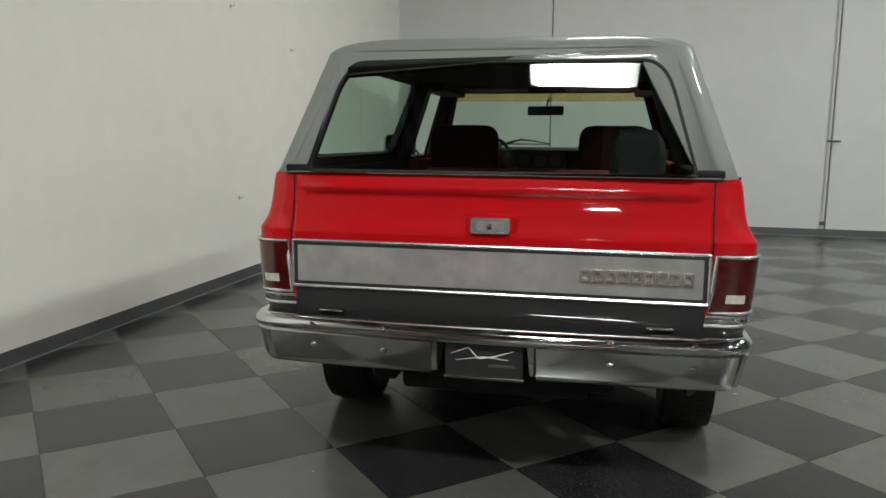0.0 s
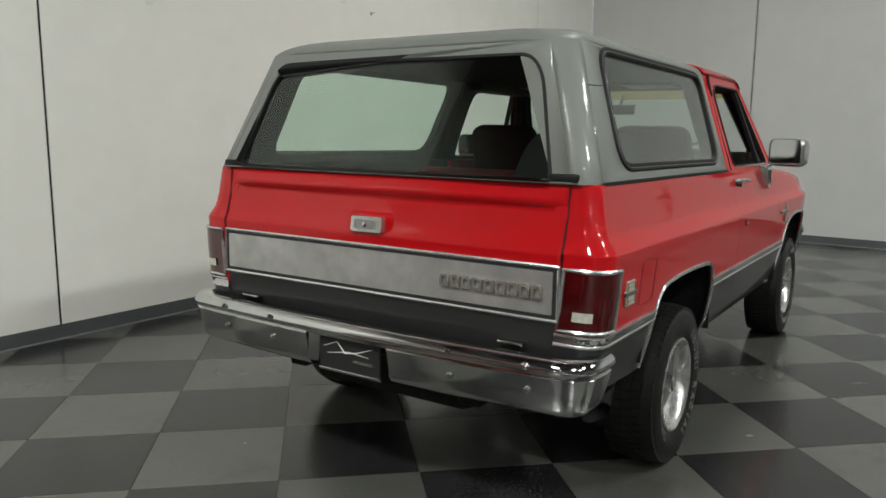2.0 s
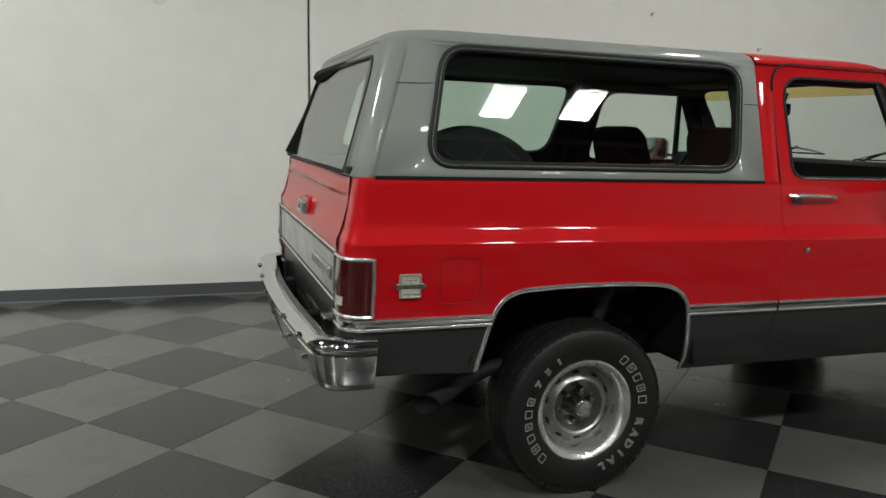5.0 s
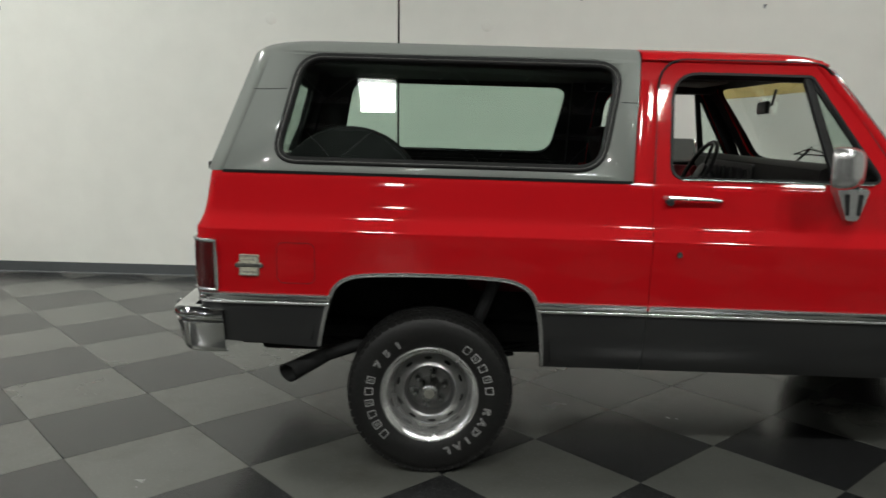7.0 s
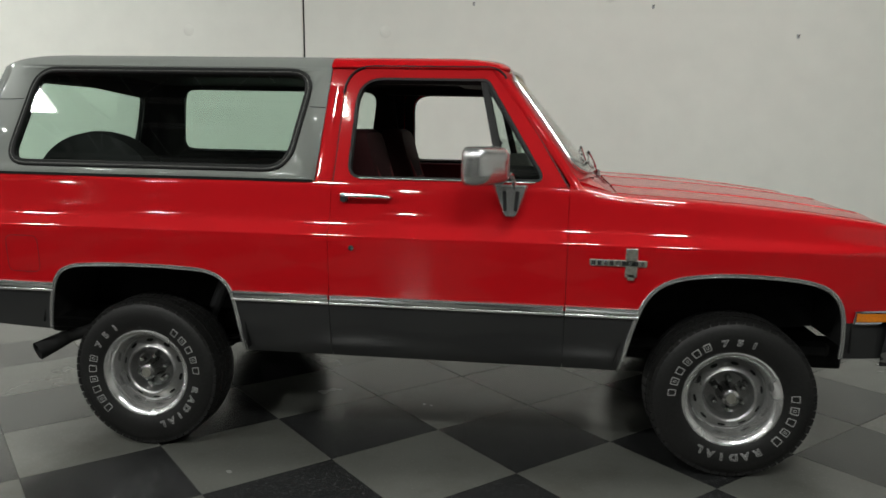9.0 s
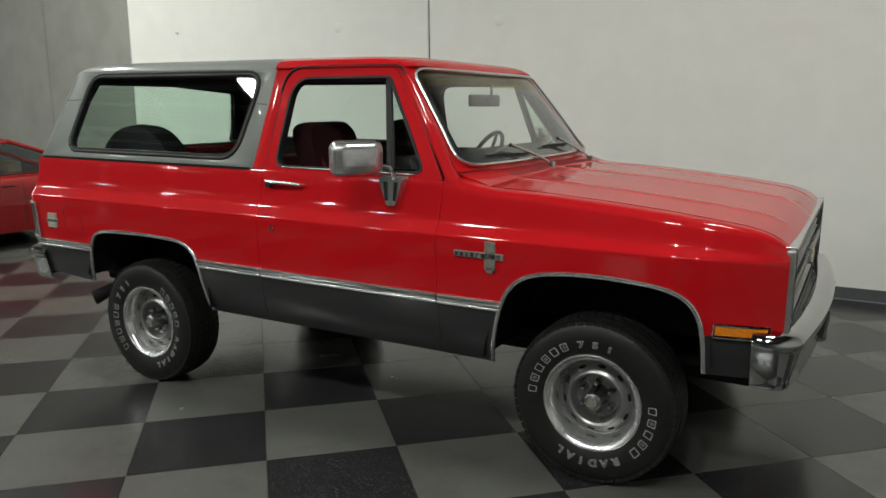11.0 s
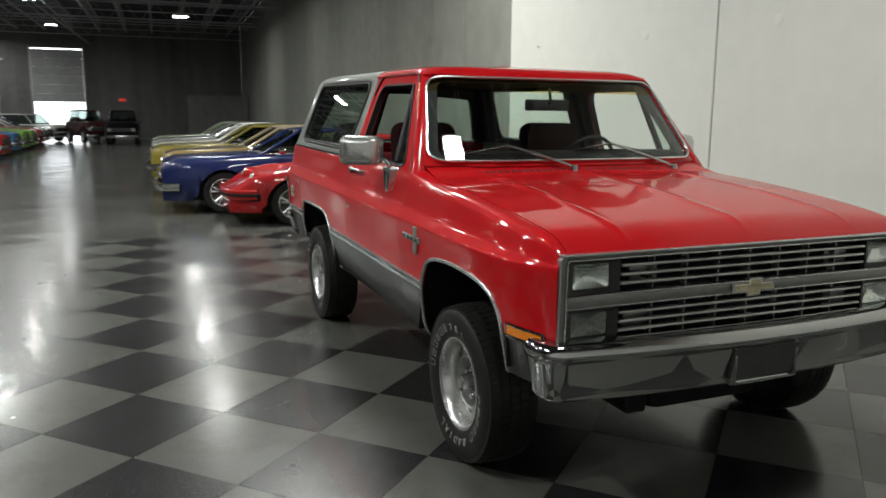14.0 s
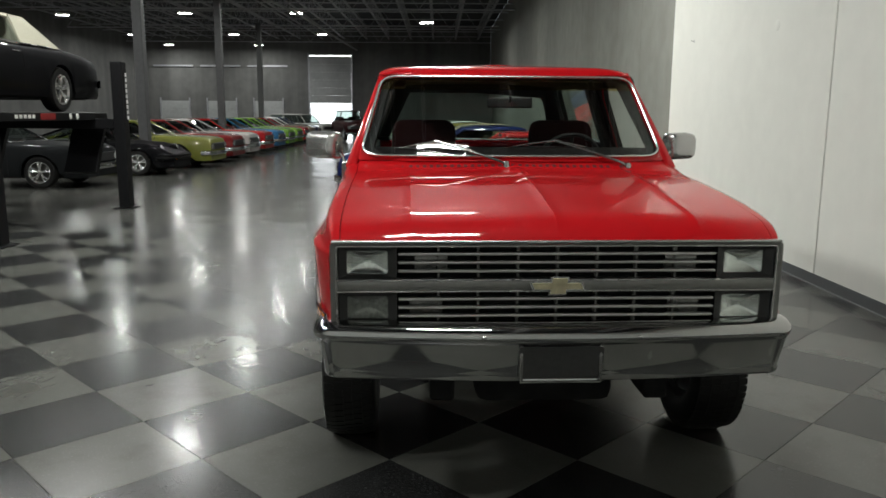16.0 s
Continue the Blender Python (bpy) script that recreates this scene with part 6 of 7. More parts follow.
bridging = link("roof_bridging", box(bmesh.new(), (-0.03, V_SIDE + 0.1, 0), (0.03, -0.1, 0.05)), JOIST)
tagged(bridging, "thin steel bridging across the roof joists", "joist", "roof bridging")
for k in range(13):
    m = ROOM @ pose(-8.5 - 3.0 * k, 0, CEIL - 0.82)
    if k == 0:
        bridging.matrix_world = m
    else:
        copy_thing(bridging, m)
pipe = link("sprinkler_pipe", tube(bmesh.new(), [(U_BACK + 1, -9.0, 5.75), (-28.0, -9.6, 5.8), (-6.0, -12.4, 6.15)], 0.05, 8), DOOR_PANEL)
pipe.matrix_world = ROOM
tagged(pipe, "pale sprinkler pipe under the roof", "pipe")
col = thing("steel_column", "grey square steel roof column", "column", "roof columns")
part("shaft", box(bmesh.new(), (-0.125, -0.125, 0.02), (0.125, 0.125, CEIL - 1.15), 0.012), COLUMN, col)
part("base_plate", box(bmesh.new(), (-0.22, -0.22, 0), (0.22, 0.22, 0.025), 0.004), JOIST, col)
for k, (x, y) in enumerate(((-14.7, -7.6), (-24.7, -7.9), (-34.7, -8.2), (-14.7, -17.5), (-24.7, -17.8))):
    m = pose(x, y, 0, 0, 0, ROOM_TURN)
    if k == 0:
        col.matrix_world = m
    else:
        copy_thing(col, m)


# ---- the other cars ----
CAR_WINDOW = glass("car_window_glass", (0.50, 0.56, 0.54))
CREAM = surface("cream_vinyl_top", (0.40, 0.385, 0.30), 0.6, grain=0.08, grain_scale=60)
TAN = surface("tan_fabric_top", (0.30, 0.24, 0.15), 0.8, grain=0.12, grain_scale=60)
PAINTS = {}


def paint(name, colour, coat=0.8):
    if name not in PAINTS:
        PAINTS[name] = surface(name + "_car_paint", colour, 0.5, 0.0, coat, grain=0.05, grain_scale=500, coat_rough=0.03, spec=0.12 if coat > 0.2 else 0.03)
    return PAINTS[name]


STYLES = {
    # length, width, wheelbase, front overhang, tyre radius, shoulder line, cabin (rear foot, rear roof, front roof, front foot), roof height
    "coupe": dict(L=4.75, W=1.84, wb=2.79, fo=0.92, r=0.335, sh=[(-2.375, 0.74), (-2.3, 0.86), (-1.2, 0.93), (0.8, 0.92), (2.15, 0.86), (2.33, 0.80), (2.375, 0.70)], cab=(-1.45, -0.75, 0.15, 0.85), roof=1.36, low=0.22),
    "long coupe": dict(L=5.45, W=1.92, wb=2.95, fo=0.95, r=0.335, sh=[(-2.725, 0.66), (-2.65, 0.84), (-1.4, 0.93), (0.9, 0.92), (2.5, 0.86), (2.68, 0.80), (2.725, 0.70)], cab=(-1.35, -0.60, 0.35, 1.05), roof=1.36, low=0.22),
    "sport": dict(L=4.2, W=1.66, wb=2.27, fo=0.86, r=0.315, sh=[(-2.1, 0.55), (-1.95, 0.70), (-1.1, 0.86), (0.55, 0.84), (1.0, 0.815), (1.4, 0.785), (1.68, 0.735), (1.84, 0.66), (1.96, 0.575), (2.05, 0.53), (2.1, 0.505)], cab=(-1.55, -0.35, 0.20, 0.78), roof=1.29, low=0.19),
    "wagon": dict(L=4.5, W=1.75, wb=2.6, fo=0.85, r=0.33, sh=[(-2.25, 0.90), (-2.2, 0.98), (0.9, 0.97), (2.1, 0.92), (2.22, 0.84), (2.25, 0.72)], cab=(-2.2, -2.0, 0.35, 0.95), roof=1.56, low=0.26),
    "antique": dict(L=4.1, W=1.62, wb=2.7, fo=0.55, r=0.38, sh=[(-2.05, 0.95), (-1.9, 1.12), (0.25, 1.15), (1.7, 1.08), (1.95, 1.0), (2.05, 0.8)], cab=(-1.75, -1.6, 0.05, 0.25), roof=1.78, low=0.40),
}


def car(label, style, body_paint, m, top=None, group="parked cars"):
    s = STYLES[style]
    L, W, r = s["L"], s["W"], s["r"]
    c = thing("parked_car", label, "car", group, m=m)
    xf = L / 2 - s["fo"]
    xr = xf - s["wb"]
    hw = W / 2

    def plan(x):
        t = abs(x) / (L / 2)
        return hw * (1 - (0.24 if style == "sport" else 0.16) * max(0.0, (t - 0.70) / 0.30) ** 2.0)

    def low(x):
        z = s["low"]
        for cx in (xf, xr):
            d = abs(x - cx)
            ra = r + 0.055
            if d < ra:
                z = max(z, r * 0.96 + math.sqrt(ra * ra - d * d) * 0.98)
        return min(z, lerp_table(s["sh"], x) - 0.10)

    xs = merge(spaced(-L / 2, L / 2, 34), [p[0] for p in s["sh"]], [cx + (r + 0.055) * k for cx in (xf, xr) for k in (-1, -0.97, -0.85, -0.6, -0.3, 0, 0.3, 0.6, 0.85, 0.97, 1)])
    rows = []
    for f, wf, over in ((0.0, 0.95, 0), (0.12, 0.985, 0), (0.45, 1.0, 0), (0.75, 0.99, 0), (0.88, 0.968, 0), (0.95, 0.935, 0), (1.0, 0.88, 0), (1.0, 0.78, 0.014), (1.0, 0.62, 0.022), (1.0, 0.45, 0.03), (1.0, 0.0, 0.036)):
        row = []
        for x in xs:
            sh = lerp_table(s["sh"], x)
            zl = s["low"]
            dip = 0.0
            if style == "sport" and x > 0.8 and f == 1.0:
                dip = 0.12 * min(1.0, max(0.0, (0.84 - wf) / 0.25)) * min(1.0, (x - 0.8) / 0.5) * max(0.0, min(1.0, (2.1 - x) / 0.35))
            z = max(zl + (sh - zl) * f, low(x)) + over - dip
            row.append((x, plan(x) * wf, z))
        rows.append(row)
    bm = bmesh.new()
    for sg in (1, -1):
        grid(bm, [[(x, sg * y, z) for x, y, z in row] for row in rows])
    bmesh.ops.remove_doubles(bm, verts=bm.verts, dist=1e-4)
    for xe in (-L / 2, L / 2):
        i = 0 if xe < 0 else -1
        loop = [rows[k][i] for k in range(len(rows))]
        pts = [bm.verts.new(p) for p in loop] + [bm.verts.new((p[0], -p[1], p[2])) for p in reversed(loop[:-1])]
        bm.faces.new(pts)
    a0, a1, a2, a3 = s["cab"]
    for fc in bm.faces:
        q = fc.calc_center_median()
        if a0 + 0.12 < q.x < a3 - 0.10 and abs(q.y) < hw * 0.80 and q.z > lerp_table(s["sh"], q.x) - 0.01:
            fc.material_index = 1
    b = part("body", bm, [body_paint, VINYL], c, "", 40)
    part("underbody", box(bmesh.new(), (-L / 2 + 0.25, -hw * 0.72, s["low"] - 0.02), (L / 2 - 0.30, hw * 0.72, lerp_table(s["sh"], L / 2 - 0.30) - 0.22)), UNDER, c, "black underbody")
    # greenhouse
    zb, zt = lerp_table(s["sh"], (a0 + a3) / 2) + 0.005, s["roof"]
    wb_, wt = hw * 0.90, hw * 0.70
    bm = bmesh.new()
    lo = [(a0, wb_ * 0.92), (a1, wb_), (a2, wb_), (a3, wb_ * 0.94)]
    hi = [(a1 - 0.06, wt * 0.92), (a1 + 0.05, wt), (a2 - 0.04, wt), (a2 + 0.03, wt * 0.94)]
    full_lo = [Vector((x, y, zb)) for x, y in lo] + [Vector((x, -y, zb)) for x, y in reversed(lo)]
    full_hi = [Vector((x, y, zt - 0.06)) for x, y in hi] + [Vector((x, -y, zt - 0.06)) for x, y in reversed(hi)]
    grid(bm, [full_lo, full_hi], close=True)
    gl_ = part("window_glass", bm, CAR_WINDOW, c, "tinted glass all round the cabin")
    gl_.visible_shadow = False
    seat_cloth = TAN if len(label) % 2 else VINYL
    for y in (-0.36, 0.36):
        part("seat_back", box(bmesh.new(), (a1 + 0.42, y - 0.23, zb - 0.05), (a1 + 0.56, y + 0.23, zb + 0.24), 0.05, 3), seat_cloth, c, "seat back with a rounded top")
    part("rear_seat", box(bmesh.new(), (a1 - 0.22, -wb_ * 0.75, zb - 0.05), (a1 - 0.05, wb_ * 0.75, zb + 0.14), 0.04, 2), seat_cloth, c, "low rear seat back")
    part("dashboard", box(bmesh.new(), (a2 + 0.32, -wb_ * 0.85, zb - 0.04), (a3 - 0.12, wb_ * 0.85, zb + 0.055), 0.03, 2), VINYL, c, "dark dashboard")
    frame_mat = RUBBER if style == "sport" else TRIM
    bm = bmesh.new()
    for sg in (1, -1):
        tube(bm, [(a3 - 0.005, sg * wb_ * 0.93, zb + 0.01), (a2 + 0.045, sg * wt * 0.93, zt - 0.065)], 0.012, 6)
    tube(bm, [(a3 + 0.012, y, zb + 0.012) for y in spaced(-wb_ * 0.93, wb_ * 0.93, 4)], 0.012, 6)
    tube(bm, [(a2 + 0.045, y, zt - 0.062) for y in spaced(-wt * 0.93, wt * 0.93, 4)], 0.012, 6)
    part("windscreen_frame", bm, frame_mat, c, "narrow windscreen moulding")
    for sg in (1, -1):
        bm = bmesh.new()
        tube(bm, [(x, sg * (wb_ + 0.012), zb + 0.004) for x in spaced(a0 + 0.25, a3 - 0.05, 5)], 0.009, 6)
        part("belt_moulding", bm, frame_mat, c, "thin moulding along the window sill")
        for xd in (a3 - 0.02, a3 - 1.18):
            bm = bmesh.new()
            tube(bm, [(xd, sg * (plan(xd) * wf_ + 0.001), s["low"] + (lerp_table(s["sh"], xd) - s["low"]) * f_) for f_, wf_ in ((0.14, 0.985), (0.45, 1.0), (0.75, 0.99), (0.88, 0.968), (0.95, 0.935), (1.0, 0.88))], 0.004, 4)
            part("door_gap", bm, RUBBER, c, "dark shut line of the door")
        xh = a3 - 1.08
        part("door_handle", tube(bmesh.new(), [(xh, sg * (plan(xh) * 0.985), zb - 0.12), (xh + 0.02, sg * (plan(xh) + 0.018), zb - 0.12), (xh + 0.13, sg * (plan(xh) + 0.016), zb - 0.12), (xh + 0.15, sg * (plan(xh) * 0.985), zb - 0.12)], 0.010, 6), frame_mat, c, "small door handle")
        bm = bmesh.new()
        mx_ = Matrix.Translation((a3 - 0.30, sg * (hw + 0.07), zb + 0.06)) @ Matrix.Diagonal((1.25, 1.15, 0.85, 1))
        lathe(bm, [(0.0, 0.055), (0.045, 0.045), (0.072, 0.0), (0.074, -0.035), (0.0, -0.037)], 14, "X", mx_)
        tube(bm, [(a3 - 0.30, sg * (hw + 0.05), zb + 0.02), (a3 - 0.28, sg * (hw * 0.93), zb - 0.02)], 0.014, 6)
        part("wing_mirror", bm, body_paint if style == "sport" else CHROME, c, "small wing mirror")
    bm = bmesh.new()
    cen = Vector(((a1 + a2) / 2, 0, 0))
    rr = []
    for f, dz in ((1.02, -0.065), (1.03, -0.05), (1.0, -0.015), (0.9, 0.0), (0.5, 0.02), (0.02, 0.025)):
        rr.append([Vector((cen.x + (p.x - cen.x) * f, p.y * f, zt + dz - 0.02)) for p in full_hi])
    grid(bm, rr, close=True)
    part("roof", bm, top or body_paint, c, "", 50)
    for sg in (1, -1):
        for (x0, y0), (x1, y1) in ((lo[0], hi[0]), (lo[3], hi[3])) + (((((a0 + a3) / 2 - 0.25, wb_), ((a1 + a2) / 2 - 0.15, wt)),) if style == "wagon" else ()):
            bm = bmesh.new()
            tube(bm, [(x0, sg * y0, zb - 0.02), (x1, sg * y1, zt - 0.05)], 0.028, 6)
            part("pillar", bm, top or body_paint, c)
    bm = bmesh.new()
    if "coupe" in style and top:
        slab(bm, [(a0 + 0.02, zb), (a1 + 0.35, zb), (a1 + 0.30, zt - 0.04), (a1 - 0.05, zt - 0.04)], lambda x, z: (x, wb_ + (wt - wb_) * (z - zb) / (zt - zb) + 0.012, z), lambda x, z: (x, -(wb_ + (wt - wb_) * (z - zb) / (zt - zb) + 0.012), z))
        part("rear_quarter", bm, top, c)
    else:
        bm.free()
    # wheels
    for x in (xf, xr):
        for sg in (-1, 1):
            mm = Matrix.Translation((x, sg * (hw - 0.12), r)) @ Matrix.Diagonal((1, sg, 1, 1))
            bm = bmesh.new()
            lathe(bm, [(r * 0.62, -0.09), (r * 0.70, -0.105), (r * 0.93, -0.10), (r, -0.06), (r, 0.06), (r * 0.93, 0.10), (r * 0.70, 0.105), (r * 0.62, 0.09)], 28, "Y", mm)
            ty = part("tyre", bm, TYRE, c, "", 50)
            bm = bmesh.new()
            lathe(bm, [(r * 0.64, 0.06), (r * 0.66, 0.098), (r * 0.61, 0.095), (r * 0.56, 0.05), (r * 0.52, 0.02), (0.0, 0.015)], 28, "Y", mm)
            rim = part("rim", bm, EMBLEM_GREY if style != "antique" else JOIST, ty, "dark metal wheel rim")
            bm = bmesh.new()
            lathe(bm, [(r * 0.67, 0.090), (r * 0.665, 0.104), (r * 0.635, 0.106), (r * 0.60, 0.092), (r * 0.585, 0.070)], 32, "Y", mm)
            part("rim_lip", bm, RIM_LIP, ty, "polished rim lip")
            if style in ("sport", "coupe", "long coupe"):
                for k in range(5):
                    bm = bmesh.new()
                    for d in (-0.13, 0.13):
                        t = 2 * math.pi * k / 5 + 0.3
                        tube(bm, [mm @ Vector((0.035 * math.cos(t + d), 0.070, 0.035 * math.sin(t + d))), mm @ Vector((r * 0.36 * math.cos(t + d), 0.086, r * 0.36 * math.sin(t + d))), mm @ Vector((r * 0.61 * math.cos(t + d * 1.5), 0.082, r * 0.61 * math.sin(t + d * 1.5)))], [0.022, 0.018, 0.017], 6)
                    part("spoke", bm, RIM_LIP, ty)
                bm = bmesh.new()
                lathe(bm, [(0.0, 0.094), (0.022, 0.092), (0.040, 0.082), (0.044, 0.05)], 14, "Y", mm)
                part("hub", bm, RIM_LIP, ty, "polished wheel hub")
    # nose and tail
    zs = lerp_table(s["sh"], L / 2 - 0.08)
    wn = plan(L / 2)
    if style == "sport":
        for sg in (-1, 1):
            bm = bmesh.new()
            tilt = Matrix.Translation((L / 2 - 0.345, sg * hw * 0.665, 0.655)) @ Euler((0, radians(64), sg * radians(6))).to_matrix().to_4x4()
            lathe(bm, [(0.0, 0.062), (0.05, 0.057), (0.090, 0.036)], 18, "Z", tilt)
            hl_ = part("headlamp", bm, LAMP_LENS, c, "round glass headlamp")
            bm = bmesh.new()
            lathe(bm, [(0.089, 0.040), (0.103, 0.034), (0.118, -0.04), (0.122, -0.14)], 18, "Z", tilt)
            part("headlamp_ring", bm, body_paint, hl_)
        nose_line = [(L / 2 - 0.36, -0.985), (L / 2 - 0.16, -0.93), (L / 2 - 0.02, -0.74), (L / 2 + 0.03, -0.4), (L / 2 + 0.04, 0.0), (L / 2 + 0.03, 0.4), (L / 2 - 0.02, 0.74), (L / 2 - 0.16, 0.93), (L / 2 - 0.36, 0.985)]
        bm = bmesh.new()
        sweep(bm, [(x, y * hw, 0.455) for x, y in nose_line], [(-0.075, -0.06), (-0.075, 0.03), (-0.04, 0.045), (0.045, 0.045), (0.07, 0.02), (0.07, -0.06)], up=(0, 0, 1))
        part("front_bumper", bm, body_paint, c, "body-coloured bumper")
        bm = bmesh.new()
        sweep(bm, [(x, y * hw, 0.445) for x, y in nose_line], [(-0.018, 0.035), (-0.018, 0.056), (0.018, 0.056), (0.018, 0.035)], up=(0, 0, 1))
        part("bumper_strip", bm, RUBBER, c, "black rubber strip")
        for sg in (-1, 1):
            part("turn_lamp", box(bmesh.new(), (L / 2 - 0.06, min(sg * hw * 0.50, sg * hw * 0.70), 0.395), (L / 2 + 0.035, max(sg * hw * 0.50, sg * hw * 0.70), 0.425), 0.008), AMBER, c, "amber turn lamp in the bumper")
        for sg in (-1, 1):
            part("bumper_bellows", box(bmesh.new(), (L / 2 - 0.42, min(sg * hw * 0.90, sg * (hw * 0.97)), 0.36), (L / 2 - 0.24, max(sg * hw * 0.90, sg * (hw * 0.97)), 0.47), 0.01), RUBBER, c, "black rubber bellows")
    else:
        part("grille", box(bmesh.new(), (L / 2 - 0.03, -wn * 0.80, zs - 0.28), (L / 2 + 0.012, wn * 0.80, zs - 0.10), 0.01), PLASTIC, c, "dark grille")
        for sg in (-1, 1):
            bm = bmesh.new()
            lathe(bm, [(0.0, 0.03), (0.06, 0.026), (0.085, 0.0)], 16, "X", Matrix.Translation((L / 2 + 0.008, sg * wn * 0.82, zs - 0.19)))
            hl_ = part("headlamp", bm, LAMP_LENS, c, "round glass headlamp")
            bm = bmesh.new()
            lathe(bm, [(0.085, 0.0), (0.095, 0.02), (0.10, 0.0)], 16, "X", Matrix.Translation((L / 2 + 0.008, sg * wn * 0.82, zs - 0.19)))
            part("headlamp_ring", bm, CHROME, hl_)
        bm = bmesh.new()
        sweep(bm, [(L / 2 - 0.25, -hw * 0.97, 0.44), (L / 2 - 0.02, -hw * 0.90, 0.44), (L / 2 + 0.07, -hw * 0.6, 0.44), (L / 2 + 0.09, 0, 0.44), (L / 2 + 0.07, hw * 0.6, 0.44), (L / 2 - 0.02, hw * 0.90, 0.44), (L / 2 - 0.25, hw * 0.97, 0.44)],
              [(-0.06, -0.02), (-0.06, 0.02), (0.0, 0.035), (0.06, 0.02), (0.06, -0.02)], up=(0, 0, 1))
        part("front_bumper", bm, CHROME, c, "chrome front bumper")
    bm = bmesh.new()
    sweep(bm, [(-L / 2 + 0.25, -hw * 0.97, 0.46), (-L / 2 + 0.02, -hw * 0.88, 0.46), (-L / 2 - 0.06, 0, 0.46), (-L / 2 + 0.02, hw * 0.88, 0.46), (-L / 2 + 0.25, hw * 0.97, 0.46)],
          [(-0.06, -0.02), (-0.06, 0.02), (0.0, 0.03), (0.06, 0.02), (0.06, -0.02)], up=(0, 0, 1))
    part("rear_bumper", bm, body_paint if style == "sport" else CHROME, c)
    for sg in (-1, 1):
        part("tail_light", box(bmesh.new(), (-L / 2 - 0.012, min(sg * wn * 0.45, sg * wn * 0.9), zs - 0.2), (-L / 2 + 0.03, max(sg * wn * 0.45, sg * wn * 0.9), zs - 0.10), 0.01), RED_LENS, c, "red tail light")
    return c


def at_hall(x, y, turn):
    """On the floor, turned against the hall's long axis."""
    return pose(x, y, 0, 0, 0, ROOM_TURN + turn)


RED2 = paint("bright_red", (0.30, 0.007, 0.008))
car("bright red sports coupe with round headlamps by the concrete wall", "sport", RED2, at_hall(-5.85, 1.15, -90))
car("dark blue hardtop coupe with bright spoked wheels", "coupe", paint("royal_blue", (0.004, 0.010, 0.062)), at_hall(-7.6, 0.62, -90))
car("golden tan hardtop coupe with a beige roof", "coupe", paint("golden_tan", (0.216, 0.151, 0.043)), at_hall(-10.1, 0.75, -90), top=TAN)
car("mustard yellow coupe with dull chrome bumpers", "coupe", paint("mustard_yellow", (0.216, 0.180, 0.029)), at_hall(-12.6, 0.62, -90))
car("cream white hardtop coupe parked nose out", "coupe", paint("cream_white", (0.396, 0.389, 0.324)), at_hall(-15.1, 0.75, -90), top=PAPER)
car("silver grey hardtop coupe parked nose out", "coupe", paint("silver_grey", (0.230, 0.238, 0.238)), at_hall(-17.6, 0.8, -90))
car("pale green saloon parked by the concrete wall", "coupe", paint("pale_green", (0.216, 0.259, 0.173)), at_hall(-20.4, 0.9, -90))
LEFT = [("low black sports coupe beside the lift", "sport", paint("gloss_black", (0.005, 0.005, 0.006), 0.12), -14.0, None),
        ("lime yellow muscle coupe with chrome bumpers", "coupe", paint("lime_yellow", (0.173, 0.187, 0.036)), -16.6, None),
        ("dark red coupe with a pale nose", "coupe", paint("dark_red", (0.158, 0.007, 0.009)), -19.2, None),
        ("white and pink saloon with a bright grille", "coupe", paint("shell_white", (0.360, 0.331, 0.324)), -21.7, None),
        ("deep red hardtop coupe with a red roof", "coupe", RED2, -24.5, None),
        ("sky blue coupe in the long row", "coupe", paint("sky_blue", (0.022, 0.122, 0.259)), -27.3, None),
        ("bright green coupe in the long row", "coupe", paint("bright_green", (0.122, 0.288, 0.029)), -30.0, None),
        ("lime green coupe in the long row", "coupe", paint("lime_green", (0.158, 0.302, 0.036)), -32.6, None),
        ("red coupe in the long row", "coupe", RED2, -35.2, None),
        ("tan saloon with white roof near the door", "coupe", paint("tan", (0.216, 0.173, 0.130)), -37.7, PAPER),
        ("dark blue coupe at the row's end", "coupe", paint("navy", (0.012, 0.02, 0.06)), -40.2, None)]
for label, style, pt, x, top in LEFT:
    car(label, style, pt, at_hall(x, -8.48 - (x + 16.6) * 0.012, 90), top=top)
car("white estate car at the end of the long row", "wagon", paint("estate_white", (0.446, 0.446, 0.418)), at_hall(-43.4, -7.3, 60))
car("black antique saloon standing in the aisle", "antique", paint("gloss_black", (0.005, 0.005, 0.006), 0.12), at_hall(-38.6, -2.3, 0))
car("dark red antique coupe beside the loading door", "antique", paint("oxblood", (0.025, 0.004, 0.005), 0.3), at_hall(-40.5, -4.0, 20))
# silver paint taken nearly to black: the shade behind the lift is in its colour
car("silver saloon in the shade behind the lift", "coupe", paint("shade_dark_silver", (0.012, 0.013, 0.014), 0.15), at_hall(-10.6, -9.5, 90))

# ---- four-post lift with a car on it ----
lift = thing("car_lift", "black four-post car lift with a raised platform", "car lift", m=pose(-4.65, -6.75, 0, 0, 0, ROOM_TURN))
for x in (-1.88, 1.88):
    for y in (-1.45, 1.45):
        bm = bmesh.new()
        box(bm, (x - 0.10, y - 0.09, 0.012), (x + 0.10, y + 0.09, 2.35), 0.01)
        post = part("post", bm, LIFT_BLACK, lift)
        part("foot_plate", box(bmesh.new(), (x - 0.17, y - 0.17, 0), (x + 0.17, y + 0.17, 0.014), 0.003), LIFT_BLACK, post)
for k in range(9):
    part("sign_bar", box(bmesh.new(), (-1.96 + 0.0, 1.541, 2.12 - 0.085 * k), (-1.90, 1.546, 2.18 - 0.085 * k), 0.001), PAPER, lift, "white bar of writing on the post")
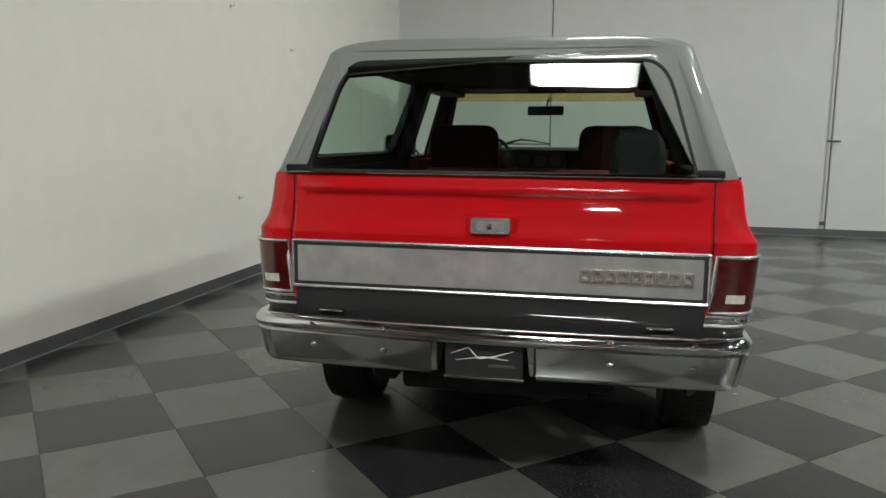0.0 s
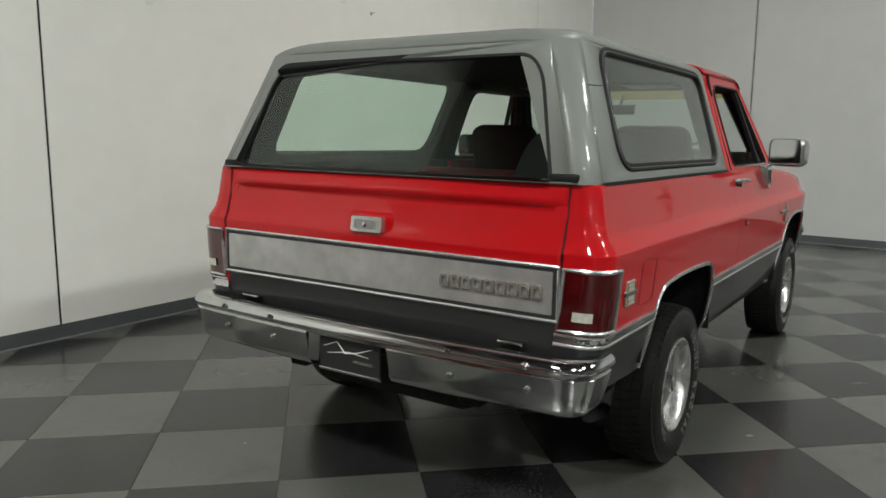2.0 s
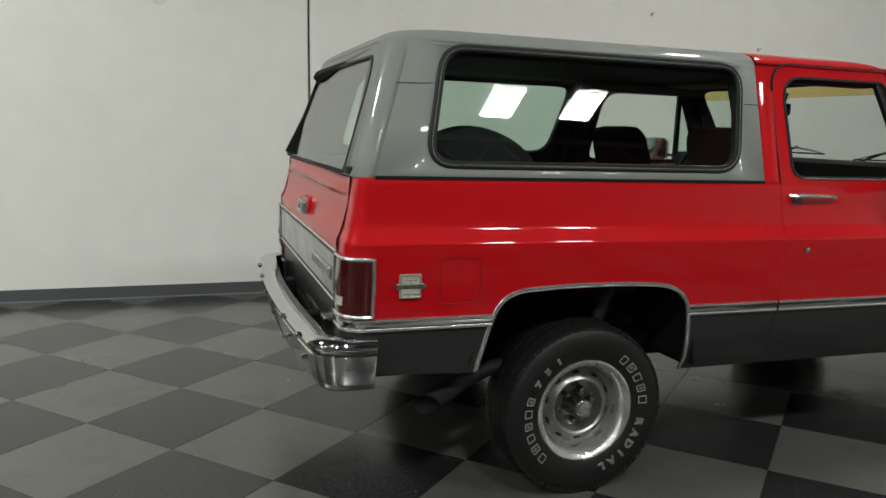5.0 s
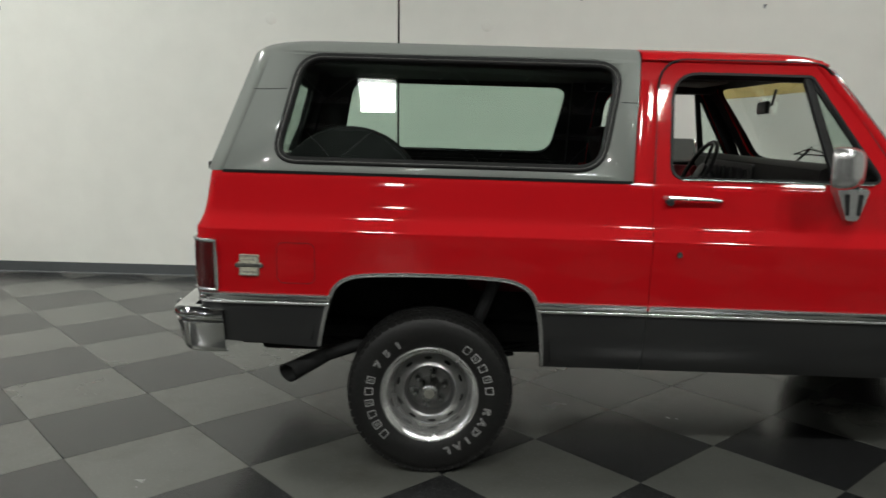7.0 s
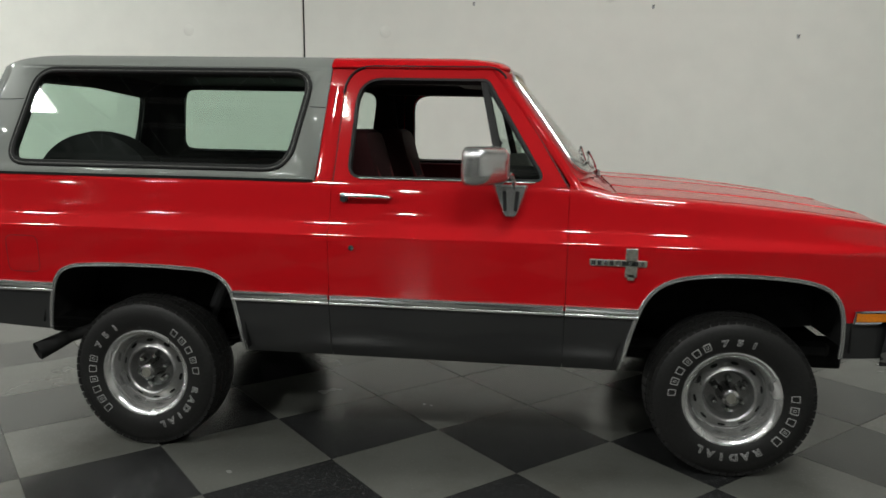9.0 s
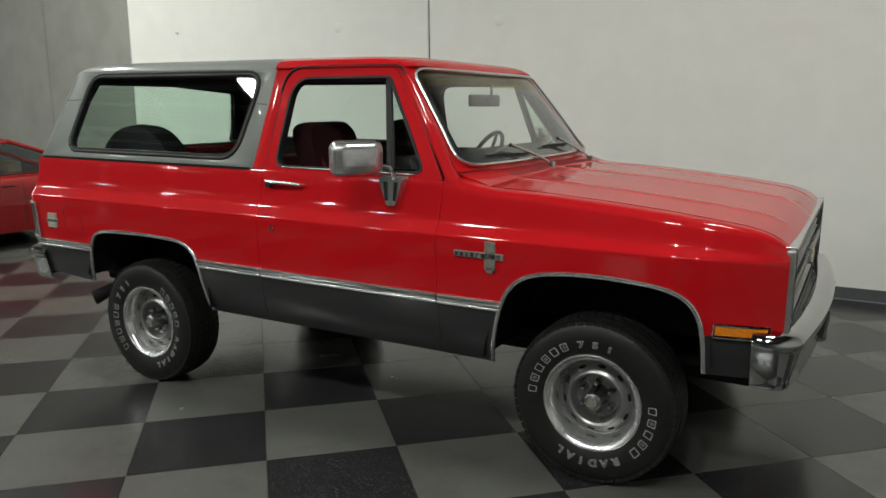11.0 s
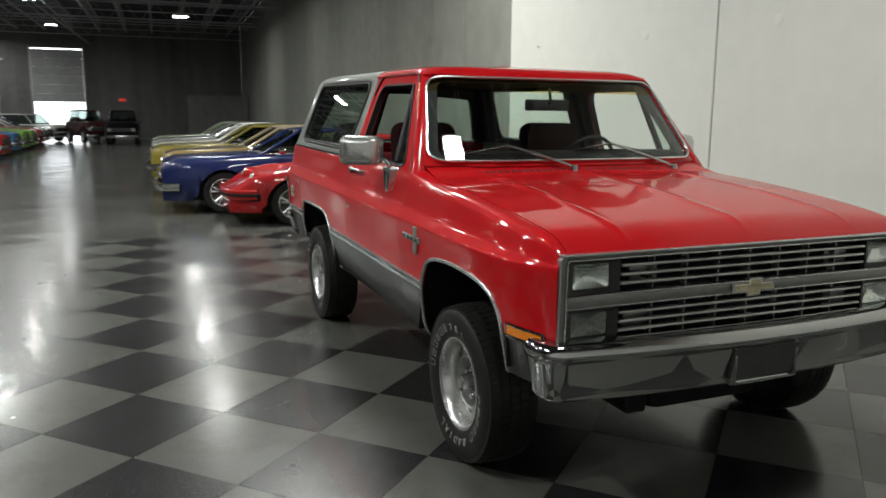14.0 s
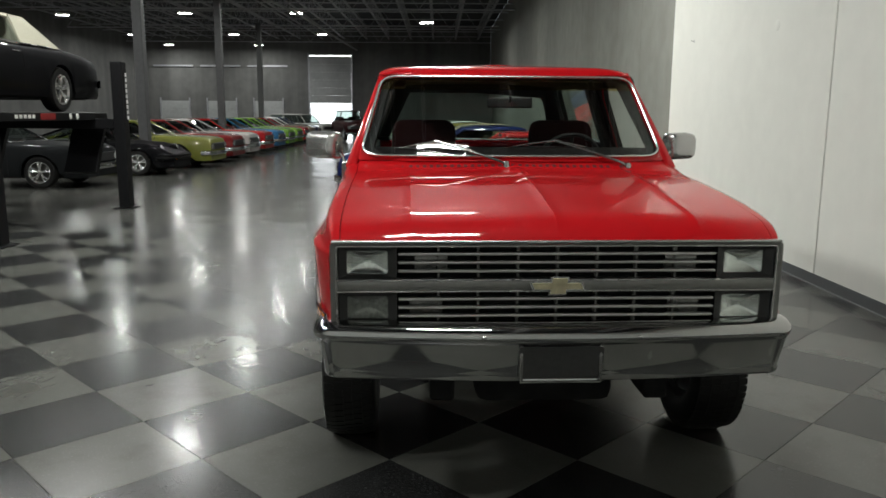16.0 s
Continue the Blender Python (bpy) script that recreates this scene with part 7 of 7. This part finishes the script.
for y in (-0.80, 0.80):
    part("runway", box(bmesh.new(), (-2.25, y - 0.26, 1.43), (2.25, y + 0.26, 1.55), 0.01), LIFT_BLACK, lift)
    bm = bmesh.new()
    slab(bm, [(-2.25, 1.53), (-2.27, 1.43), (-1.80, 0.56), (-1.70, 0.60)], lambda x, z: (x, y - 0.26, z), lambda x, z: (x, y + 0.26, z))
    part("ramp", bm, LIFT_BLACK, lift, "black loading ramp folded down")
for x in (-1.88, 1.88):
    part("cross_beam", box(bmesh.new(), (x - 0.08, -1.36, 1.29), (x + 0.08, 1.36, 1.45), 0.01), LIFT_BLACK, lift)
part("sign_panel", box(bmesh.new(), (-0.52, 1.061, 1.445), (-0.10, 1.066, 1.535), 0.001), surface("red_lift_sign", (0.22, 0.012, 0.012), 0.5, grain=0.1), lift, "red sign on the runway")
for k in range(5):
    part("sign_bar", box(bmesh.new(), (0.05 + 0.11 * k, 1.061, 1.465), (0.12 + 0.11 * k, 1.066, 1.515), 0.001), PAPER, lift, "white bar of writing on the runway")
for x in (-0.98, -1.20):
    bm = bmesh.new()
    lathe(bm, [(0.0, 1.067), (0.040, 1.066), (0.045, 1.060)], 18, "Y", Matrix.Translation((x, 0, 1.49)))
    part("sign_disc", bm, PAPER, lift, "round white mark on the runway")
car("black coupe with a cream vinyl top raised on the lift", "long coupe", paint("gloss_black", (0.005, 0.005, 0.006), 0.12), pose(-4.50, -6.75, 1.55, 0, 0, ROOM_TURN), top=CREAM)

# ---- fittings on the white walls ----
rod = thing("door_rod", "thin white bolt rod with a dark handle on the wall", "bolt rod", m=ROOM)
part("rod", tube(bmesh.new(), [(U_FAR - 0.03, -6.26, 0.20), (U_FAR - 0.03, -6.26, 3.6)], 0.012, 8), GREY_WALL, rod)
part("rod_foot", box(bmesh.new(), (U_FAR - 0.05, -6.29, 0.17), (U_FAR, -6.23, 0.22), 0.006), COLUMN, rod, "dark rod guide")
bm = bmesh.new()
tube(bm, [(U_FAR - 0.03, -6.24, 1.34), (U_FAR - 0.07, -6.28, 1.34), (U_FAR - 0.07, -6.40, 1.335)], 0.014, 8)
part("handle", bm, COLUMN, rod, "dark lever handle")
hook = thing("wall_hook", "small dull metal hook on the white wall", "hook", "wall hooks")
part("plate", box(bmesh.new(), (-0.012, -0.006, -0.018), (0.012, 0, 0.018), 0.003), DOOR_PANEL, hook)
part("peg", tube(bmesh.new(), [(0, -0.004, 0.0), (0, -0.03, 0.0), (0.008, -0.038, 0.012)], 0.004, 6), DULL_CHROME, hook)
for k, (u, z) in enumerate(((2.86, 0.81), (2.83, 2.60), (4.08, 2.32), (-4.3, 2.55), (1.2, 2.66))):
    m = ROOM @ pose(u, 0, z)
    if k == 0:
        hook.matrix_world = m
    else:
        copy_thing(hook, m)
for k, (u, z) in enumerate(((-1.67, 2.47), (2.45, 2.70), (0.35, 2.42))):
    pd = thing("wall_patch", "faint painted-over round filler patch on the wall", "wall patch", "wall patches", m=ROOM @ pose(u, 0, z))
    bm = bmesh.new()
    lathe(bm, [(0.0, -0.0035), (0.050, -0.0032), (0.056, 0.0)], 28, "Y")
    part("filler_disc", bm, WHITE_WALL, pd)
hall_box("trim_caulk_white", (WHITE_END, -0.016, 0), (U_FAR - 0.006, -0.0062, 0.008), CAULK, "thin grey edge strip along the baseboard", "trim")
hall_box("trim_caulk_far", (U_FAR - 0.016, V_SIDE, 0), (U_FAR - 0.0062, -0.017, 0.008), CAULK, "thin grey edge strip along the baseboard", "trim")


# ---- chequered floor tiles ----
TILE = 0.6040
P0 = Vector((0.0964, -0.1246))
E1 = Vector((math.cos(radians(-47.38)), math.sin(radians(-47.38)))) * TILE
E2 = Vector((-E1.y, E1.x))
CHECK_END = -4.37
room_inv = ROOM.inverted()


def tile_mesh(name, mat):
    bm = bmesh.new()
    h, g = TILE / 2 - 0.0008, 0.0012
    lo = [bm.verts.new((x, y, -0.0035)) for x, y in ((-h, -h), (h, -h), (h, h), (-h, h))]
    up = [bm.verts.new((x, y, 0)) for x, y in ((-h + g, -h + g), (h - g, -h + g), (h - g, h - g), (-h + g, h - g))]
    bm.faces.new(up)
    for i in range(4):
        bm.faces.new((lo[i], lo[(i + 1) % 4], up[(i + 1) % 4], up[i]))
    me = bpy.data.meshes.new(name)
    bm.to_mesh(me)
    bm.free()
    me.materials.append(mat)
    return me


def clip(poly, inside, cut):
    out = []
    for i, p in enumerate(poly):
        q = poly[(i + 1) % len(poly)]
        a, b = inside(p), inside(q)
        if a >= 0:
            out.append(p)
        if (a >= 0) != (b >= 0):
            t = a / (a - b)
            out.append(p + (q - p) * t)
    return out


floor = thing("floor_tiles", "chequered floor of dark and light grey tiles", "floor", kind="structure")
light_me, dark_me = tile_mesh("tile", TILE_LIGHT), tile_mesh("tile", TILE_DARK)
turn = math.atan2(E1.y, E1.x)
singles, rest, cuts = [], [[], []], [[], []]
for i in range(-40, 41):
    for j in range(-40, 41):
        c = P0 + E1 * (i + 0.5) + E2 * (j + 0.5)
        q = room_inv @ Vector((c.x, c.y, 0))
        if not (CHECK_END - 0.5 < q.x < U_FAR + 0.5 and -15.5 < q.y < 0.5):
            continue
        dark = (i + j) % 2
        cs = [P0 + E1 * (i + a) + E2 * (j + b) for a, b in ((0, 0), (1, 0), (1, 1), (0, 1))]
        rs = [(room_inv @ Vector((p.x, p.y, 0))).to_2d() for p in cs]
        full = all(CHECK_END <= p.x <= U_FAR - 0.006 and -15 <= p.y <= -0.006 for p in rs)
        if full:
            singles.append(((c - Vector((1.4, -0.6))).length, c, dark))
        else:
            poly = [Vector(p) for p in rs]
            for f in (lambda p: p.x - CHECK_END, lambda p: U_FAR - 0.006 - p.x, lambda p: -0.006 - p.y, lambda p: p.y + 15):
                poly = clip(poly, f, None) if len(poly) > 2 else []
            if len(poly) > 2:
                cuts[dark].append(poly)
singles.sort(key=lambda s: s[0])
for _, c, dark in singles[:300]:
    ob = new("tile", dark_me if dark else light_me)
    ob.parent = floor
    ob.matrix_basis = pose(c.x, c.y, 0, 0, 0, math.degrees(turn))
for dark, mat in ((0, TILE_LIGHT), (1, TILE_DARK)):
    verts, faces = [], []
    for _, c, dk in singles[300:]:
        if dk == dark:
            n = len(verts)
            d1, d2 = E1 * 0.498, E2 * 0.498
            for p in (c - d1 - d2, c + d1 - d2, c + d1 + d2, c - d1 + d2):
                verts.append((p.x, p.y, 0))
            for p in (c - d1 - d2, c + d1 - d2, c + d1 + d2, c - d1 + d2):
                verts.append((p.x, p.y, -0.0035))
            faces += [(n, n + 1, n + 2, n + 3)] + [(n + k, n + (k + 1) % 4, n + 4 + (k + 1) % 4, n + 4 + k) for k in range(4)]
    for poly in cuts[dark]:
        n = len(verts)
        ws_ = [ROOM @ Vector((p.x, p.y, 0)) for p in poly]
        verts += [(p.x, p.y, 0) for p in ws_]
        faces.append(tuple(range(n, n + len(ws_))))
    me = bpy.data.meshes.new("outer_tiles")
    me.from_pydata(verts, [], faces)
    me.materials.append(mat)
    me.update()
    ob = new("outer_tiles", me)
    ob.parent = floor
    tagged(ob, "cut and outlying %s floor tiles" % ("dark" if dark else "light"), kind="stuff")
